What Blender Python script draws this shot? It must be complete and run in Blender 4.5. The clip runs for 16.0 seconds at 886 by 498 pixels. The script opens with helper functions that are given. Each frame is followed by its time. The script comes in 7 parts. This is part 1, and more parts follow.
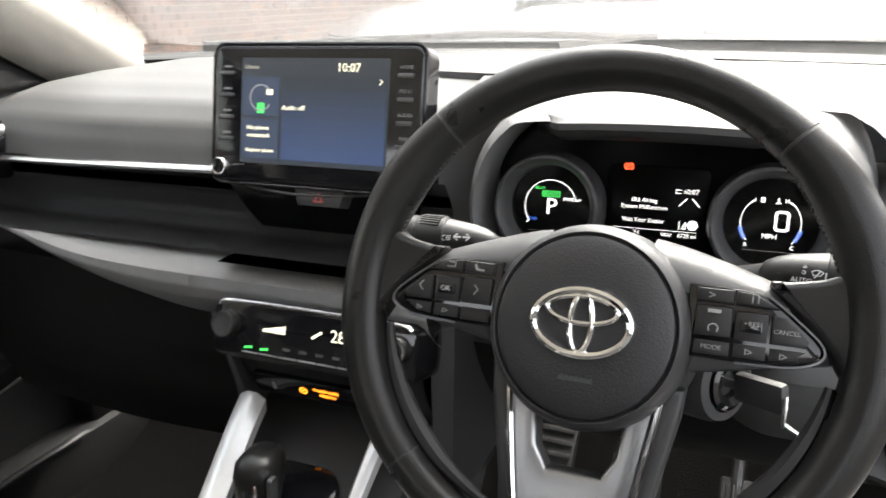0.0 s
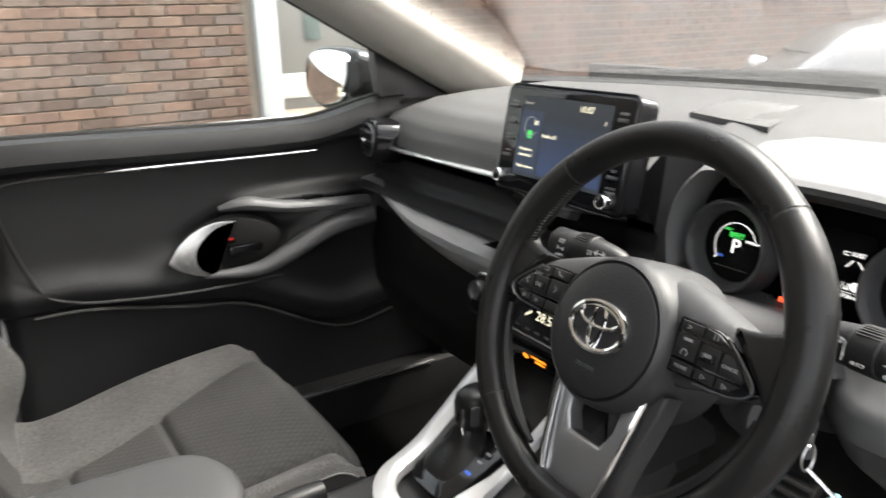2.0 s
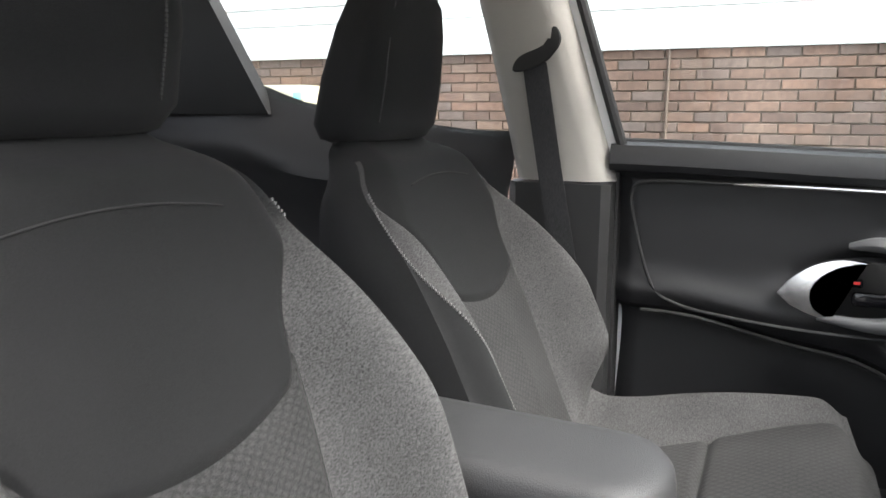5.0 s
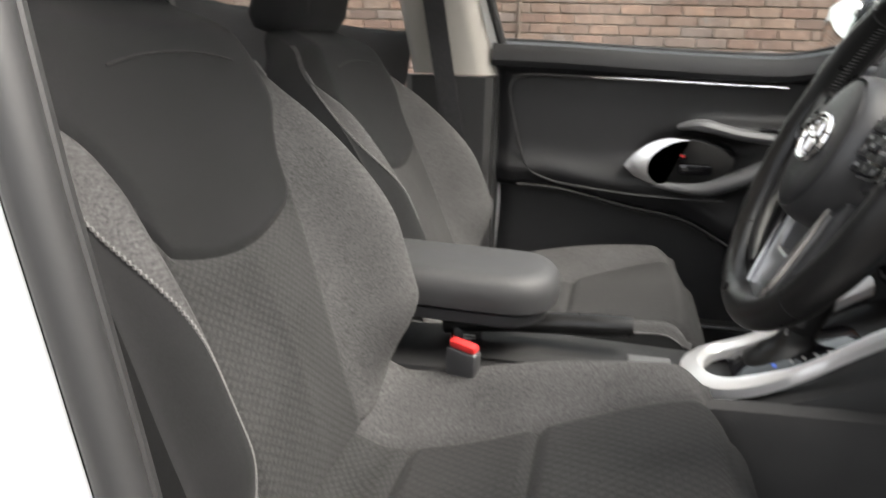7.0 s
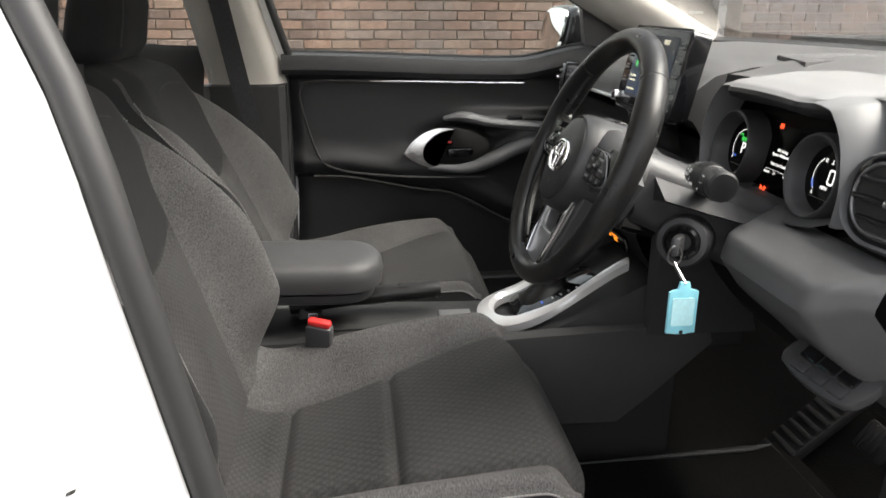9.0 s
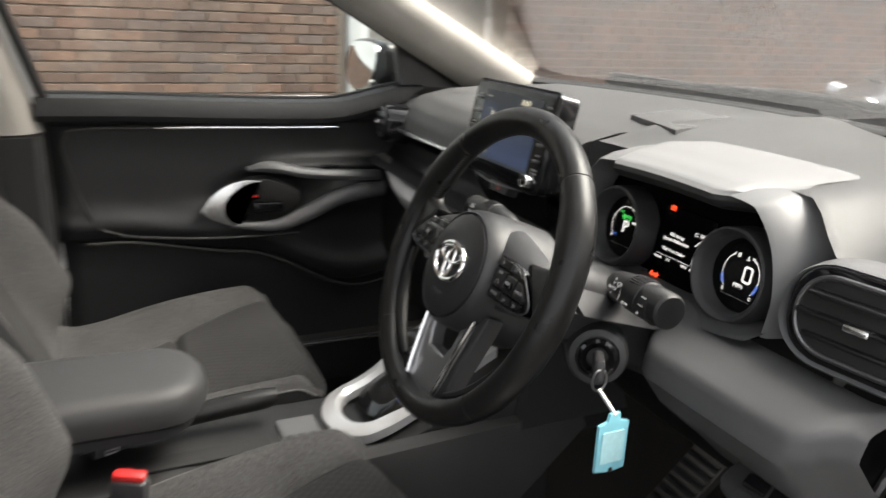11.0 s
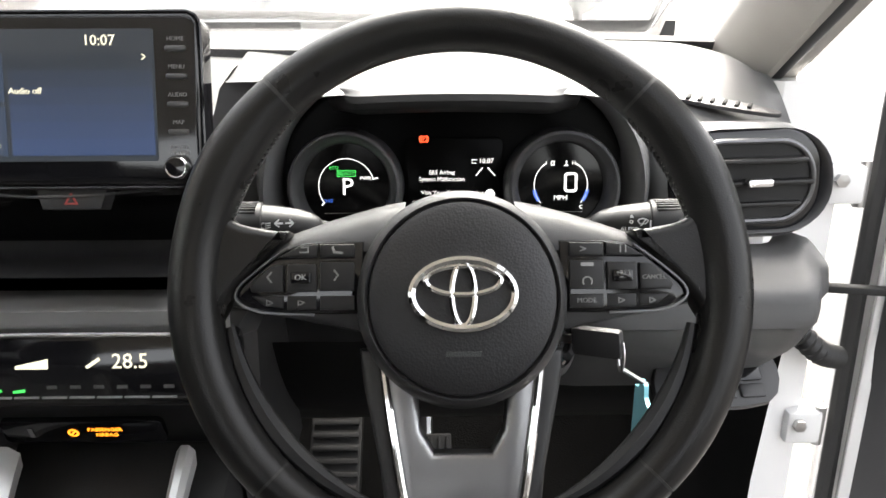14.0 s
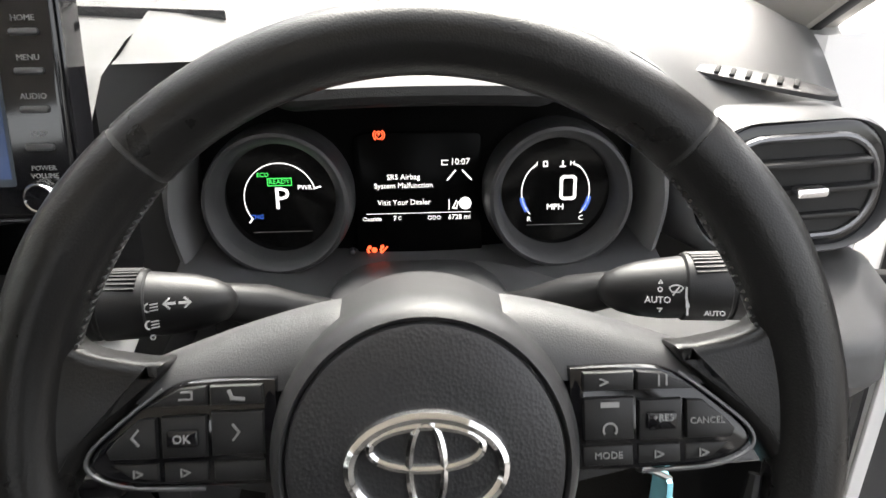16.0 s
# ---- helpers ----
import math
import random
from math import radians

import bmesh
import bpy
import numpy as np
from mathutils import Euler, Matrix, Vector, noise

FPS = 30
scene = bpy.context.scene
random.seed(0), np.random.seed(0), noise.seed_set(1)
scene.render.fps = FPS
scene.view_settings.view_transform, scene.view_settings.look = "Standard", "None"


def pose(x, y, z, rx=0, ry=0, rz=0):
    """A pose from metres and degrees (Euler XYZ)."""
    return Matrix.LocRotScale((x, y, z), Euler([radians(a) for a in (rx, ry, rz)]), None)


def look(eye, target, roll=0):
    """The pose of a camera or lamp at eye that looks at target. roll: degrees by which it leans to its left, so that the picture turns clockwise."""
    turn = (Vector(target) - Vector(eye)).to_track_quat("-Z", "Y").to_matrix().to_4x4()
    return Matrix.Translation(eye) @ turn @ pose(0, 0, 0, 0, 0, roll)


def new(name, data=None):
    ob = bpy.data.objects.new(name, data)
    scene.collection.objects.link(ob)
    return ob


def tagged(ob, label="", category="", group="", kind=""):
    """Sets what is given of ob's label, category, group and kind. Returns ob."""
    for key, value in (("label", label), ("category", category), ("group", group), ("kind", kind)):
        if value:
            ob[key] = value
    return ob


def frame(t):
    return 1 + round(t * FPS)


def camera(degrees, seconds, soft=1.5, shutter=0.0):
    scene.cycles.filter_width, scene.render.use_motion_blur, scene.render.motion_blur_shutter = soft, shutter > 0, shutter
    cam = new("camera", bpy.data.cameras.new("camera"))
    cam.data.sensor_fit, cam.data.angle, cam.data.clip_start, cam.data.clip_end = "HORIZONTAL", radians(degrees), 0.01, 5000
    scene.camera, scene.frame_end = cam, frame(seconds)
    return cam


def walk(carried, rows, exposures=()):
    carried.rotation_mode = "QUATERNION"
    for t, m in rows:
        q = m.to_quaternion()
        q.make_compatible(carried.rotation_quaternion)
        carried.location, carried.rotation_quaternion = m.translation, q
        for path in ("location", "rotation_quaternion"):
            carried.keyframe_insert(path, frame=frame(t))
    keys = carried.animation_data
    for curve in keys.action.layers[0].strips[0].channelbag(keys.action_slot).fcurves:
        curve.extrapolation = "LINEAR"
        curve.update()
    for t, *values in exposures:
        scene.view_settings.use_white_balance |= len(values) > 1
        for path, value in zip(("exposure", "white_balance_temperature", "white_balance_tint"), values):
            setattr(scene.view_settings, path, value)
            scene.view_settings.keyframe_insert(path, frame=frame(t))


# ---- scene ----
cam = camera(60.7, 16.0, shutter=0.4)

PATH = [
    (0, (0.091, -0.454, 1.129), (-0.653, 1.293, 0.5), -1.5),
    (0.5, (0.135, -0.483, 1.131), (-0.827, 1.155, 0.505), -1.5),
    (1, (0.232, -0.493, 1.16), (-0.984, 0.968, 0.538), -1.7),
    (1.5, (0.334, -0.497, 1.178), (-1.057, 0.804, 0.565), -1.4),
    (2, (0.428, -0.44, 1.19), (-1.194, 0.566, 0.59), -1.5),
    (2.5, (0.437, -0.399, 1.175), (-1.364, 0.258, 0.606), -1.3),
    (3, (0.394, -0.364, 1.187), (-1.501, -0.059, 0.623), -0.9),
    (3.5, (0.364, -0.307, 1.186), (-1.554, -0.4, 0.629), -1.1),
    (4, (0.37, -0.242, 1.153), (-1.515, -0.713, 0.678), -1.0),
    (4.5, (0.385, -0.195, 1.114), (-1.434, -0.916, 0.702), -0.3),
    (4.7, (0.395, -0.174, 1.079), (-1.401, -0.977, 0.719), 0.2),
    (6.8, (0.687, -0.183, 1.021), (-1.175, -0.722, 0.53), 1.4),
    (7, (0.703, -0.192, 1.009), (-1.178, -0.606, 0.469), 1.7),
    (7.5, (0.787, -0.217, 1.002), (-1.104, -0.397, 0.376), 2.0),
    (8, (0.895, -0.264, 1.012), (-1.003, -0.23, 0.382), 2.2),
    (8.5, (0.962, -0.294, 1.056), (-0.929, -0.117, 0.43), 1.8),
    (8.7, (0.965, -0.289, 1.087), (-0.925, -0.088, 0.464), 1.1),
    (10.8, (0.781, -0.365, 1.202), (-1.021, 0.263, 0.602), 2.0),
    (11, (0.698, -0.357, 1.19), (-1.034, 0.447, 0.594), 2.4),
    (11.5, (0.437, -0.401, 1.168), (-1.019, 0.854, 0.615), 3.3),
    (12, (0.232, -0.418, 1.136), (-0.795, 1.212, 0.599), 3.0),
    (12.5, (0.124, -0.412, 1.106), (-0.501, 1.391, 0.504), 2.3),
    (13, (0.03, -0.424, 1.099), (-0.257, 1.445, 0.448), 1.7),
    (13.5, (-0.005, -0.433, 1.09), (-0.087, 1.457, 0.439), 0.7),
    (14, (-0.017, -0.435, 1.105), (0.007, 1.456, 0.454), -0.2),
    (14.5, (-0.009, -0.402, 1.119), (0.039, 1.484, 0.457), -0.8),
    (15, (-0.006, -0.347, 1.126), (0.055, 1.516, 0.401), -1.0),
    (15.5, (-0.006, -0.295, 1.133), (0.067, 1.532, 0.322), -0.7),
    (16, (-0.003, -0.25, 1.143), (0.077, 1.538, 0.25), -0.5),
]
walk(cam, [(t, look(eye, target, roll)) for t, eye, target, roll in PATH],
     [(0.0, 3.15, 6800, 10), (0.7, 3.15, 6800, 10), (1.5, 2.9, 6800, 10), (3.0, 2.4, 6800, 10), (4.0, 2.66, 6500, 10), (4.7, 2.68, 6400, 10), (7.0, 2.55, 6800, 10), (8.0, 2.48, 6800, 10), (8.5, 2.33, 6800, 10), (11.0, 2.1, 6900, 10), (12.0, 2.35, 6900, 10), (12.5, 2.9, 6800, 10), (13.0, 3.05, 6800, 10), (14.0, 2.95, 6800, 10), (16.0, 2.9, 6800, 10)])

# ---- light ----
world = bpy.data.worlds.new("sky")
scene.world = world
world.use_nodes = True
wn = world.node_tree.nodes
sky = wn.new("ShaderNodeTexSky")
sky.sky_type = "NISHITA"
sky.sun_disc = False
sky.sun_elevation, sky.sun_rotation = radians(53), radians(12)
sky.air_density, sky.dust_density, sky.ozone_density = 1.0, 4.0, 1.0
soften = wn.new("ShaderNodeHueSaturation")
soften.inputs["Saturation"].default_value = 0.25
world.node_tree.links.new(sky.outputs[0], soften.inputs["Color"])
world.node_tree.links.new(soften.outputs[0], wn["Background"].inputs[0])
wn["Background"].inputs[1].default_value = 0.15
sun = new("sun", bpy.data.lights.new("sun", "SUN"))
sun.data.energy, sun.data.angle, sun.data.color = 1.5, radians(40), (1.0, 0.96, 0.9)
sun.matrix_world = look((0.8, 3.6, 5.0), (0, 0, 0))


# ---- materials ----
def mat(name, colour, rough=0.5, metal=0.0, grain=0.0, grain_size=900.0, mottle=0.12, mottle_size=14.0, spec=0.5, coat=0.0, sheen=0.0):
    """A surface with a fine relief and a slow change of tone and gloss."""
    m = bpy.data.materials.new(name)
    m.use_nodes = True
    n, l = m.node_tree.nodes, m.node_tree.links
    b = n["Principled BSDF"]
    geo = n.new("ShaderNodeNewGeometry")
    big = n.new("ShaderNodeTexNoise")
    big.inputs["Scale"].default_value, big.inputs["Detail"].default_value = mottle_size, 5
    l.new(geo.outputs["Position"], big.inputs["Vector"])
    mix = n.new("ShaderNodeMix")
    mix.data_type = "RGBA"
    mix.inputs[6].default_value = (*(c * (1 - mottle) for c in colour), 1)
    mix.inputs[7].default_value = (*(min(1, c * (1 + mottle)) for c in colour), 1)
    l.new(big.outputs["Fac"], mix.inputs["Factor"])
    l.new(mix.outputs[2], b.inputs["Base Color"])
    rr = n.new("ShaderNodeMapRange")
    rr.inputs[3].default_value, rr.inputs[4].default_value = max(0.02, rough * (1 - mottle)), min(1, rough * (1 + mottle))
    l.new(big.outputs["Fac"], rr.inputs[0])
    l.new(rr.outputs[0], b.inputs["Roughness"])
    b.inputs["Metallic"].default_value = metal
    b.inputs["Specular IOR Level"].default_value = spec
    b.inputs["Coat Weight"].default_value = coat
    b.inputs["Sheen Weight"].default_value = sheen
    if grain:
        fine = n.new("ShaderNodeTexVoronoi")
        fine.inputs["Scale"].default_value = grain_size
        shift = n.new("ShaderNodeVectorMath")
        shift.inputs[1].default_value = (0.1237, 0.2719, 0.0613)
        l.new(geo.outputs["Position"], shift.inputs[0])
        l.new(shift.outputs[0], fine.inputs["Vector"])
        bump = n.new("ShaderNodeBump")
        bump.inputs["Strength"].default_value, bump.inputs["Distance"].default_value = grain, 0.0006
        l.new(fine.outputs["Distance"], bump.inputs["Height"])
        l.new(bump.outputs[0], b.inputs["Normal"])
    return m


def cloth(name, dark, light, size=700.0, stretch=(1, 1, 1), cells=0.0):
    """A woven cloth: streaked threads of two tones, and, where cells is given, a quilted pattern of small dimples."""
    m = bpy.data.materials.new(name)
    m.use_nodes = True
    n, l = m.node_tree.nodes, m.node_tree.links
    b = n["Principled BSDF"]
    tex = n.new("ShaderNodeTexCoord")
    mp = n.new("ShaderNodeMapping")
    mp.inputs["Scale"].default_value = stretch
    l.new(tex.outputs["Object"], mp.inputs[0])
    a = n.new("ShaderNodeTexNoise")
    a.inputs["Scale"].default_value, a.inputs["Detail"].default_value, a.inputs["Roughness"].default_value = size, 3, 0.7
    l.new(mp.outputs[0], a.inputs["Vector"])
    big = n.new("ShaderNodeTexNoise")
    big.inputs["Scale"].default_value = 9
    l.new(tex.outputs["Object"], big.inputs["Vector"])
    add = n.new("ShaderNodeMath")
    add.operation = "MULTIPLY_ADD"
    add.inputs[1].default_value, add.inputs[2].default_value = 0.25, -0.12
    l.new(big.outputs["Fac"], add.inputs[0])
    tot = n.new("ShaderNodeMath")
    l.new(a.outputs["Fac"], tot.inputs[0])
    l.new(add.outputs[0], tot.inputs[1])
    height = a.outputs["Fac"]
    fac = tot.outputs[0]
    if cells:
        # lozenges: two crossing waves over the width and the way along the seat
        def node(op, *values):
            q = n.new("ShaderNodeMath")
            q.operation = op
            for i, value in enumerate(values):
                if isinstance(value, (int, float)):
                    q.inputs[i].default_value = value
                else:
                    l.new(value, q.inputs[i])
            return q.outputs[0]
        sep = n.new("ShaderNodeSeparateXYZ")
        l.new(tex.outputs["Object"], sep.inputs[0])
        along = node("SUBTRACT", sep.outputs[1], sep.outputs[2])
        k = math.pi / cells
        one = node("SINE", node("MULTIPLY", node("ADD", sep.outputs[0], along), k))
        two = node("SINE", node("MULTIPLY", node("SUBTRACT", sep.outputs[0], along), k))
        dent = node("ABSOLUTE", node("MULTIPLY", one, two))
        fac = node("ADD", tot.outputs[0], node("MULTIPLY", node("SUBTRACT", dent, 0.45), 0.16))
        height = node("ADD", node("MULTIPLY", a.outputs["Fac"], 0.4), node("MULTIPLY", dent, 0.8))
    ramp = n.new("ShaderNodeValToRGB")
    ramp.color_ramp.elements[0].color, ramp.color_ramp.elements[1].color = (*dark, 1), (*light, 1)
    ramp.color_ramp.elements[0].position, ramp.color_ramp.elements[1].position = 0.3, 0.7
    l.new(fac, ramp.inputs[0])
    l.new(ramp.outputs[0], b.inputs["Base Color"])
    b.inputs["Roughness"].default_value = 0.85
    b.inputs["Specular IOR Level"].default_value = 0.12
    b.inputs["Sheen Weight"].default_value = 0.03
    bump = n.new("ShaderNodeBump")
    bump.inputs["Strength"].default_value, bump.inputs["Distance"].default_value = 0.5, 0.0008
    l.new(height, bump.inputs["Height"])
    l.new(bump.outputs[0], b.inputs["Normal"])
    return m


def glow(name, colour, strength):
    m = bpy.data.materials.new(name)
    m.use_nodes = True
    n = m.node_tree.nodes
    b = n["Principled BSDF"]
    b.inputs["Base Color"].default_value = (0.01, 0.01, 0.01, 1)
    b.inputs["Emission Color"].default_value = (*colour, 1)
    b.inputs["Emission Strength"].default_value = strength
    return m


def pane(name, tint=(1, 1, 1), rough=0.0, gloss=1.0):
    """Thin window glass: clear, with a reflection that grows towards grazing views."""
    m = bpy.data.materials.new(name)
    m.use_nodes = True
    n, l = m.node_tree.nodes, m.node_tree.links
    n.remove(n["Principled BSDF"])
    clear, shine, mix, fr = n.new("ShaderNodeBsdfTransparent"), n.new("ShaderNodeBsdfGlossy"), n.new("ShaderNodeMixShader"), n.new("ShaderNodeFresnel")
    clear.inputs[0].default_value = (*tint, 1)
    shine.inputs["Color"].default_value = (gloss, gloss, gloss, 1)
    shine.inputs["Roughness"].default_value = rough
    fr.inputs[0].default_value = 1.45
    l.new(fr.outputs[0], mix.inputs[0])
    l.new(clear.outputs[0], mix.inputs[1])
    l.new(shine.outputs[0], mix.inputs[2])
    l.new(mix.outputs[0], n["Material Output"].inputs[0])
    return m


def brick_mat(name, per_island):
    m = bpy.data.materials.new(name)
    m.use_nodes = True
    n, l = m.node_tree.nodes, m.node_tree.links
    b = n["Principled BSDF"]
    src = n.new("ShaderNodeNewGeometry").outputs["Random Per Island"] if per_island else n.new("ShaderNodeObjectInfo").outputs["Random"]
    ramp = n.new("ShaderNodeValToRGB")
    e = ramp.color_ramp.elements
    e[0].color, e[1].color = (0.1, 0.066, 0.054, 1), (0.2, 0.122, 0.088, 1)
    for p, c in ((0.2, (0.16, 0.1, 0.074)), (0.4, (0.13, 0.098, 0.086)), (0.6, (0.18, 0.12, 0.09)), (0.8, (0.14, 0.084, 0.065))):
        e.new(p).color = (*c, 1)
    l.new(src, ramp.inputs[0])
    geo = n.new("ShaderNodeNewGeometry")
    nz = n.new("ShaderNodeTexNoise")
    nz.inputs["Scale"].default_value, nz.inputs["Detail"].default_value = 30, 8
    l.new(geo.outputs["Position"], nz.inputs["Vector"])
    big = n.new("ShaderNodeTexNoise")
    big.inputs["Scale"].default_value, big.inputs["Detail"].default_value = 1.1, 4
    l.new(geo.outputs["Position"], big.inputs["Vector"])
    mul = n.new("ShaderNodeMath")
    mul.operation = "MULTIPLY"
    l.new(nz.outputs["Fac"], mul.inputs[0])
    l.new(big.outputs["Fac"], mul.inputs[1])
    mr = n.new("ShaderNodeMapRange")
    mr.inputs[1].default_value, mr.inputs[2].default_value = 0.1, 0.45
    mr.inputs[3].default_value, mr.inputs[4].default_value = 0.6, 1.5
    l.new(mul.outputs[0], mr.inputs[0])
    mix = n.new("ShaderNodeVectorMath")
    mix.operation = "SCALE"
    l.new(ramp.outputs[0], mix.inputs[0])
    l.new(mr.outputs[0], mix.inputs["Scale"])
    l.new(mix.outputs[0], b.inputs["Base Color"])
    b.inputs["Roughness"].default_value = 0.85
    bump = n.new("ShaderNodeBump")
    bump.inputs["Strength"].default_value, bump.inputs["Distance"].default_value = 0.6, 0.004
    l.new(nz.outputs["Fac"], bump.inputs["Height"])
    l.new(bump.outputs[0], b.inputs["Normal"])
    return m


SOFT = mat("soft_touch_grey", (0.165, 0.165, 0.167), 0.45, grain=0.1, grain_size=1100, mottle=0.06)
PLASTIC = mat("dark_plastic", (0.036, 0.036, 0.038), 0.4, grain=0.3, grain_size=1300, spec=0.42)
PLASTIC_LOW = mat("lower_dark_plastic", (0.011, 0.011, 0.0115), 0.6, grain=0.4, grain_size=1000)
GREY_PLASTIC = mat("grey_plastic", (0.11, 0.111, 0.114), 0.4, grain=0.2, grain_size=1200)
# paler than the pad: stands in for light missing on the shelf
SHELF = mat("lit_shelf_plastic", (0.34, 0.341, 0.343), 0.38, grain=0.2, grain_size=1200)
GLOSS = mat("gloss_black", (0.006, 0.006, 0.007), 0.08, mottle=0.3, mottle_size=40)
DISPLAY = mat("display_glass", (0.003, 0.003, 0.003), 0.1, mottle=0.2, spec=0.35)
STALK = mat("stalk_plastic", (0.009, 0.009, 0.0095), 0.42, grain=0.12, grain_size=1600, spec=0.35)
DARK_GLASS = mat("unlit_display", (0.002, 0.002, 0.002), 0.22, mottle=0.2, spec=0.03)
DOOR_PLASTIC = mat("door_plastic", (0.018, 0.018, 0.019), 0.4, grain=0.35, grain_size=1100, spec=0.4)
MATT = mat("matt_black", (0.01, 0.01, 0.01), 0.8)
LEATHER = mat("black_leather", (0.009, 0.0088, 0.0088), 0.3, grain=0.14, grain_size=1000, mottle=0.25, mottle_size=30, spec=0.27)
PAD = mat("airbag_pad", (0.017, 0.017, 0.0185), 0.4, grain=0.28, grain_size=650, spec=0.35)
CHROME = mat("chrome", (0.8, 0.8, 0.8), 0.07, 1.0, mottle=0.05)
SATIN = mat("satin_silver", (0.72, 0.72, 0.73), 0.24, 1.0, mottle=0.06)
SMOKE = mat("smoked_silver", (0.13, 0.13, 0.135), 0.32, 0.8, mottle=0.06)
SILVER = mat("silver_paint", (0.62, 0.62, 0.625), 0.28, 0.4, mottle=0.05)
BEIGE = mat("pale_grey_trim", (0.31, 0.295, 0.27), 0.75, grain=0.3, grain_size=700)
RUBBER = mat("rubber_seal", (0.014, 0.014, 0.0145), 0.6)
CARPET = mat("carpet", (0.01, 0.0099, 0.0098), 0.95, grain=0.9, grain_size=337, mottle=0.3, spec=0.1)
FELT = mat("charcoal_felt", (0.055, 0.054, 0.054), 0.9, grain=0.6, grain_size=600, mottle=0.15, spec=0.15)
HOOD = mat("hood_plastic", (0.14, 0.141, 0.143), 0.42, grain=0.1, grain_size=1200)
SPOKE = mat("satin_spoke", (0.34, 0.34, 0.345), 0.32, 0.85, mottle=0.06)
HUB = mat("hub_plastic", (0.028, 0.028, 0.029), 0.42, grain=0.15, grain_size=1300, spec=0.42)
KNEE = mat("knee_panel_plastic", (0.15, 0.15, 0.153), 0.42, grain=0.15, grain_size=1200)
WHITE = mat("white_car_paint", (0.7, 0.7, 0.7), 0.25, mottle=0.02, coat=0.6)
CLOTH_SIDE = cloth("grey_side_cloth", (0.02, 0.0197, 0.0197), (0.078, 0.0765, 0.0765), 520, (0.22, 1, 1))
CLOTH_MID = cloth("dark_quilted_cloth", (0.013, 0.0129, 0.0129), (0.042, 0.0412, 0.0412), 600, (1, 1, 1), 0.0135)
CLOTH_TOP = cloth("charcoal_cloth", (0.009, 0.009, 0.0093), (0.016, 0.016, 0.0165), 900)
THREAD = mat("pale_thread", (0.13, 0.127, 0.125), 0.8)
DARK_THREAD = mat("dark_thread", (0.03, 0.03, 0.03), 0.7)
BELT = cloth("belt_webbing", (0.018, 0.018, 0.019), (0.04, 0.04, 0.042), 800, (1, 1, 0.2))
RED_PLASTIC = mat("red_plastic", (0.55, 0.025, 0.025), 0.35)
STEEL = mat("steel", (0.5, 0.5, 0.5), 0.3, 1.0)
BLUE_TAG = mat("pale_blue_plastic", (0.25, 0.62, 0.72), 0.3, mottle=0.2, mottle_size=60)
LABEL = mat("paper_label", (0.7, 0.7, 0.68), 0.6)
INK = mat("printed_white", (0.6, 0.6, 0.6), 0.5)
DIM_INK = mat("printed_grey", (0.22, 0.22, 0.22), 0.5)
GLASS = pane("window_glass", (0.93, 0.96, 0.95))
MIRROR = mat("mirror_glass", (0.85, 0.86, 0.86), 0.01, 1.0, mottle=0.01)
LIT = glow("lit_white", (1.0, 1.0, 1.0), 0.26)
LIT_SOFT = glow("lit_cream", (1.0, 0.95, 0.72), 0.198)
LIT_GREEN = glow("lit_green", (0.05, 0.75, 0.12), 0.220)
LIT_BLUE = glow("lit_blue", (0.06, 0.2, 1.0), 0.12)
LIT_RED = glow("lit_red", (1.0, 0.09, 0.03), 0.484)
LIT_AMBER = glow("lit_amber", (1.0, 0.28, 0.02), 0.396)
SCREEN_BLUE = glow("screen_blue", (0.03, 0.05, 0.095), 0.15)
SCREEN_DARK = glow("screen_dark", (0.02, 0.026, 0.035), 0.176)
BRICK, BRICK_FAR = brick_mat("brick", False), brick_mat("brick_joined", True)
MORTAR = mat("mortar", (0.27, 0.22, 0.18), 0.9, mottle=0.25, mottle_size=20)
CLADDING = mat("white_cladding", (0.55, 0.56, 0.56), 0.5, mottle=0.05)
TARMAC = mat("tarmac", (0.06, 0.056, 0.052), 0.8, grain=0.8, grain_size=160, mottle=0.35, mottle_size=1.5)
GREY_PAINT = mat("grey_door_paint", (0.2, 0.19, 0.18), 0.5, mottle=0.15, mottle_size=3)
YELLOW = mat("yellow_paint", (0.6, 0.45, 0.1), 0.6, mottle=0.2)
TYRE = mat("tyre", (0.015, 0.015, 0.015), 0.7)
CAR_GREY = mat("silver_car_paint", (0.36, 0.37, 0.375), 0.22, 0.6, mottle=0.04, coat=0.8)
CAR_DARK = mat("dark_car_paint", (0.03, 0.035, 0.04), 0.15, 0.2, mottle=0.04, coat=0.8)
CAR_WINDOW = mat("dark_car_glass", (0.14, 0.17, 0.165), 0.08, mottle=0.05)


# ---- building helpers ----
def finish(bm, name, material, angle=40):
    bmesh.ops.recalc_face_normals(bm, faces=bm.faces)
    me = bpy.data.meshes.new(name)
    bm.to_mesh(me)
    bm.free()
    me.polygons.foreach_set("use_smooth", [True] * len(me.polygons))
    me.set_sharp_from_angle(angle=radians(angle))
    me.materials.append(material)
    return me


def part(name, bm, material, parent=None, label="", angle=40):
    """Links a bmesh, drawn in world places, as one mesh object under its thing or part."""
    ob = new(name, finish(bm, name, material, angle))
    if parent:
        ob.parent = parent
        ob.matrix_parent_inverse = Matrix.Translation(parent.location).inverted() if parent.data is None else Matrix()
    if label:
        ob["label"] = label
    return ob


def thing(name, at, label, category, group="", kind=""):
    e = new(name)
    e.location = at
    e.empty_display_size = 0.05
    return tagged(e, label, category, group, kind)


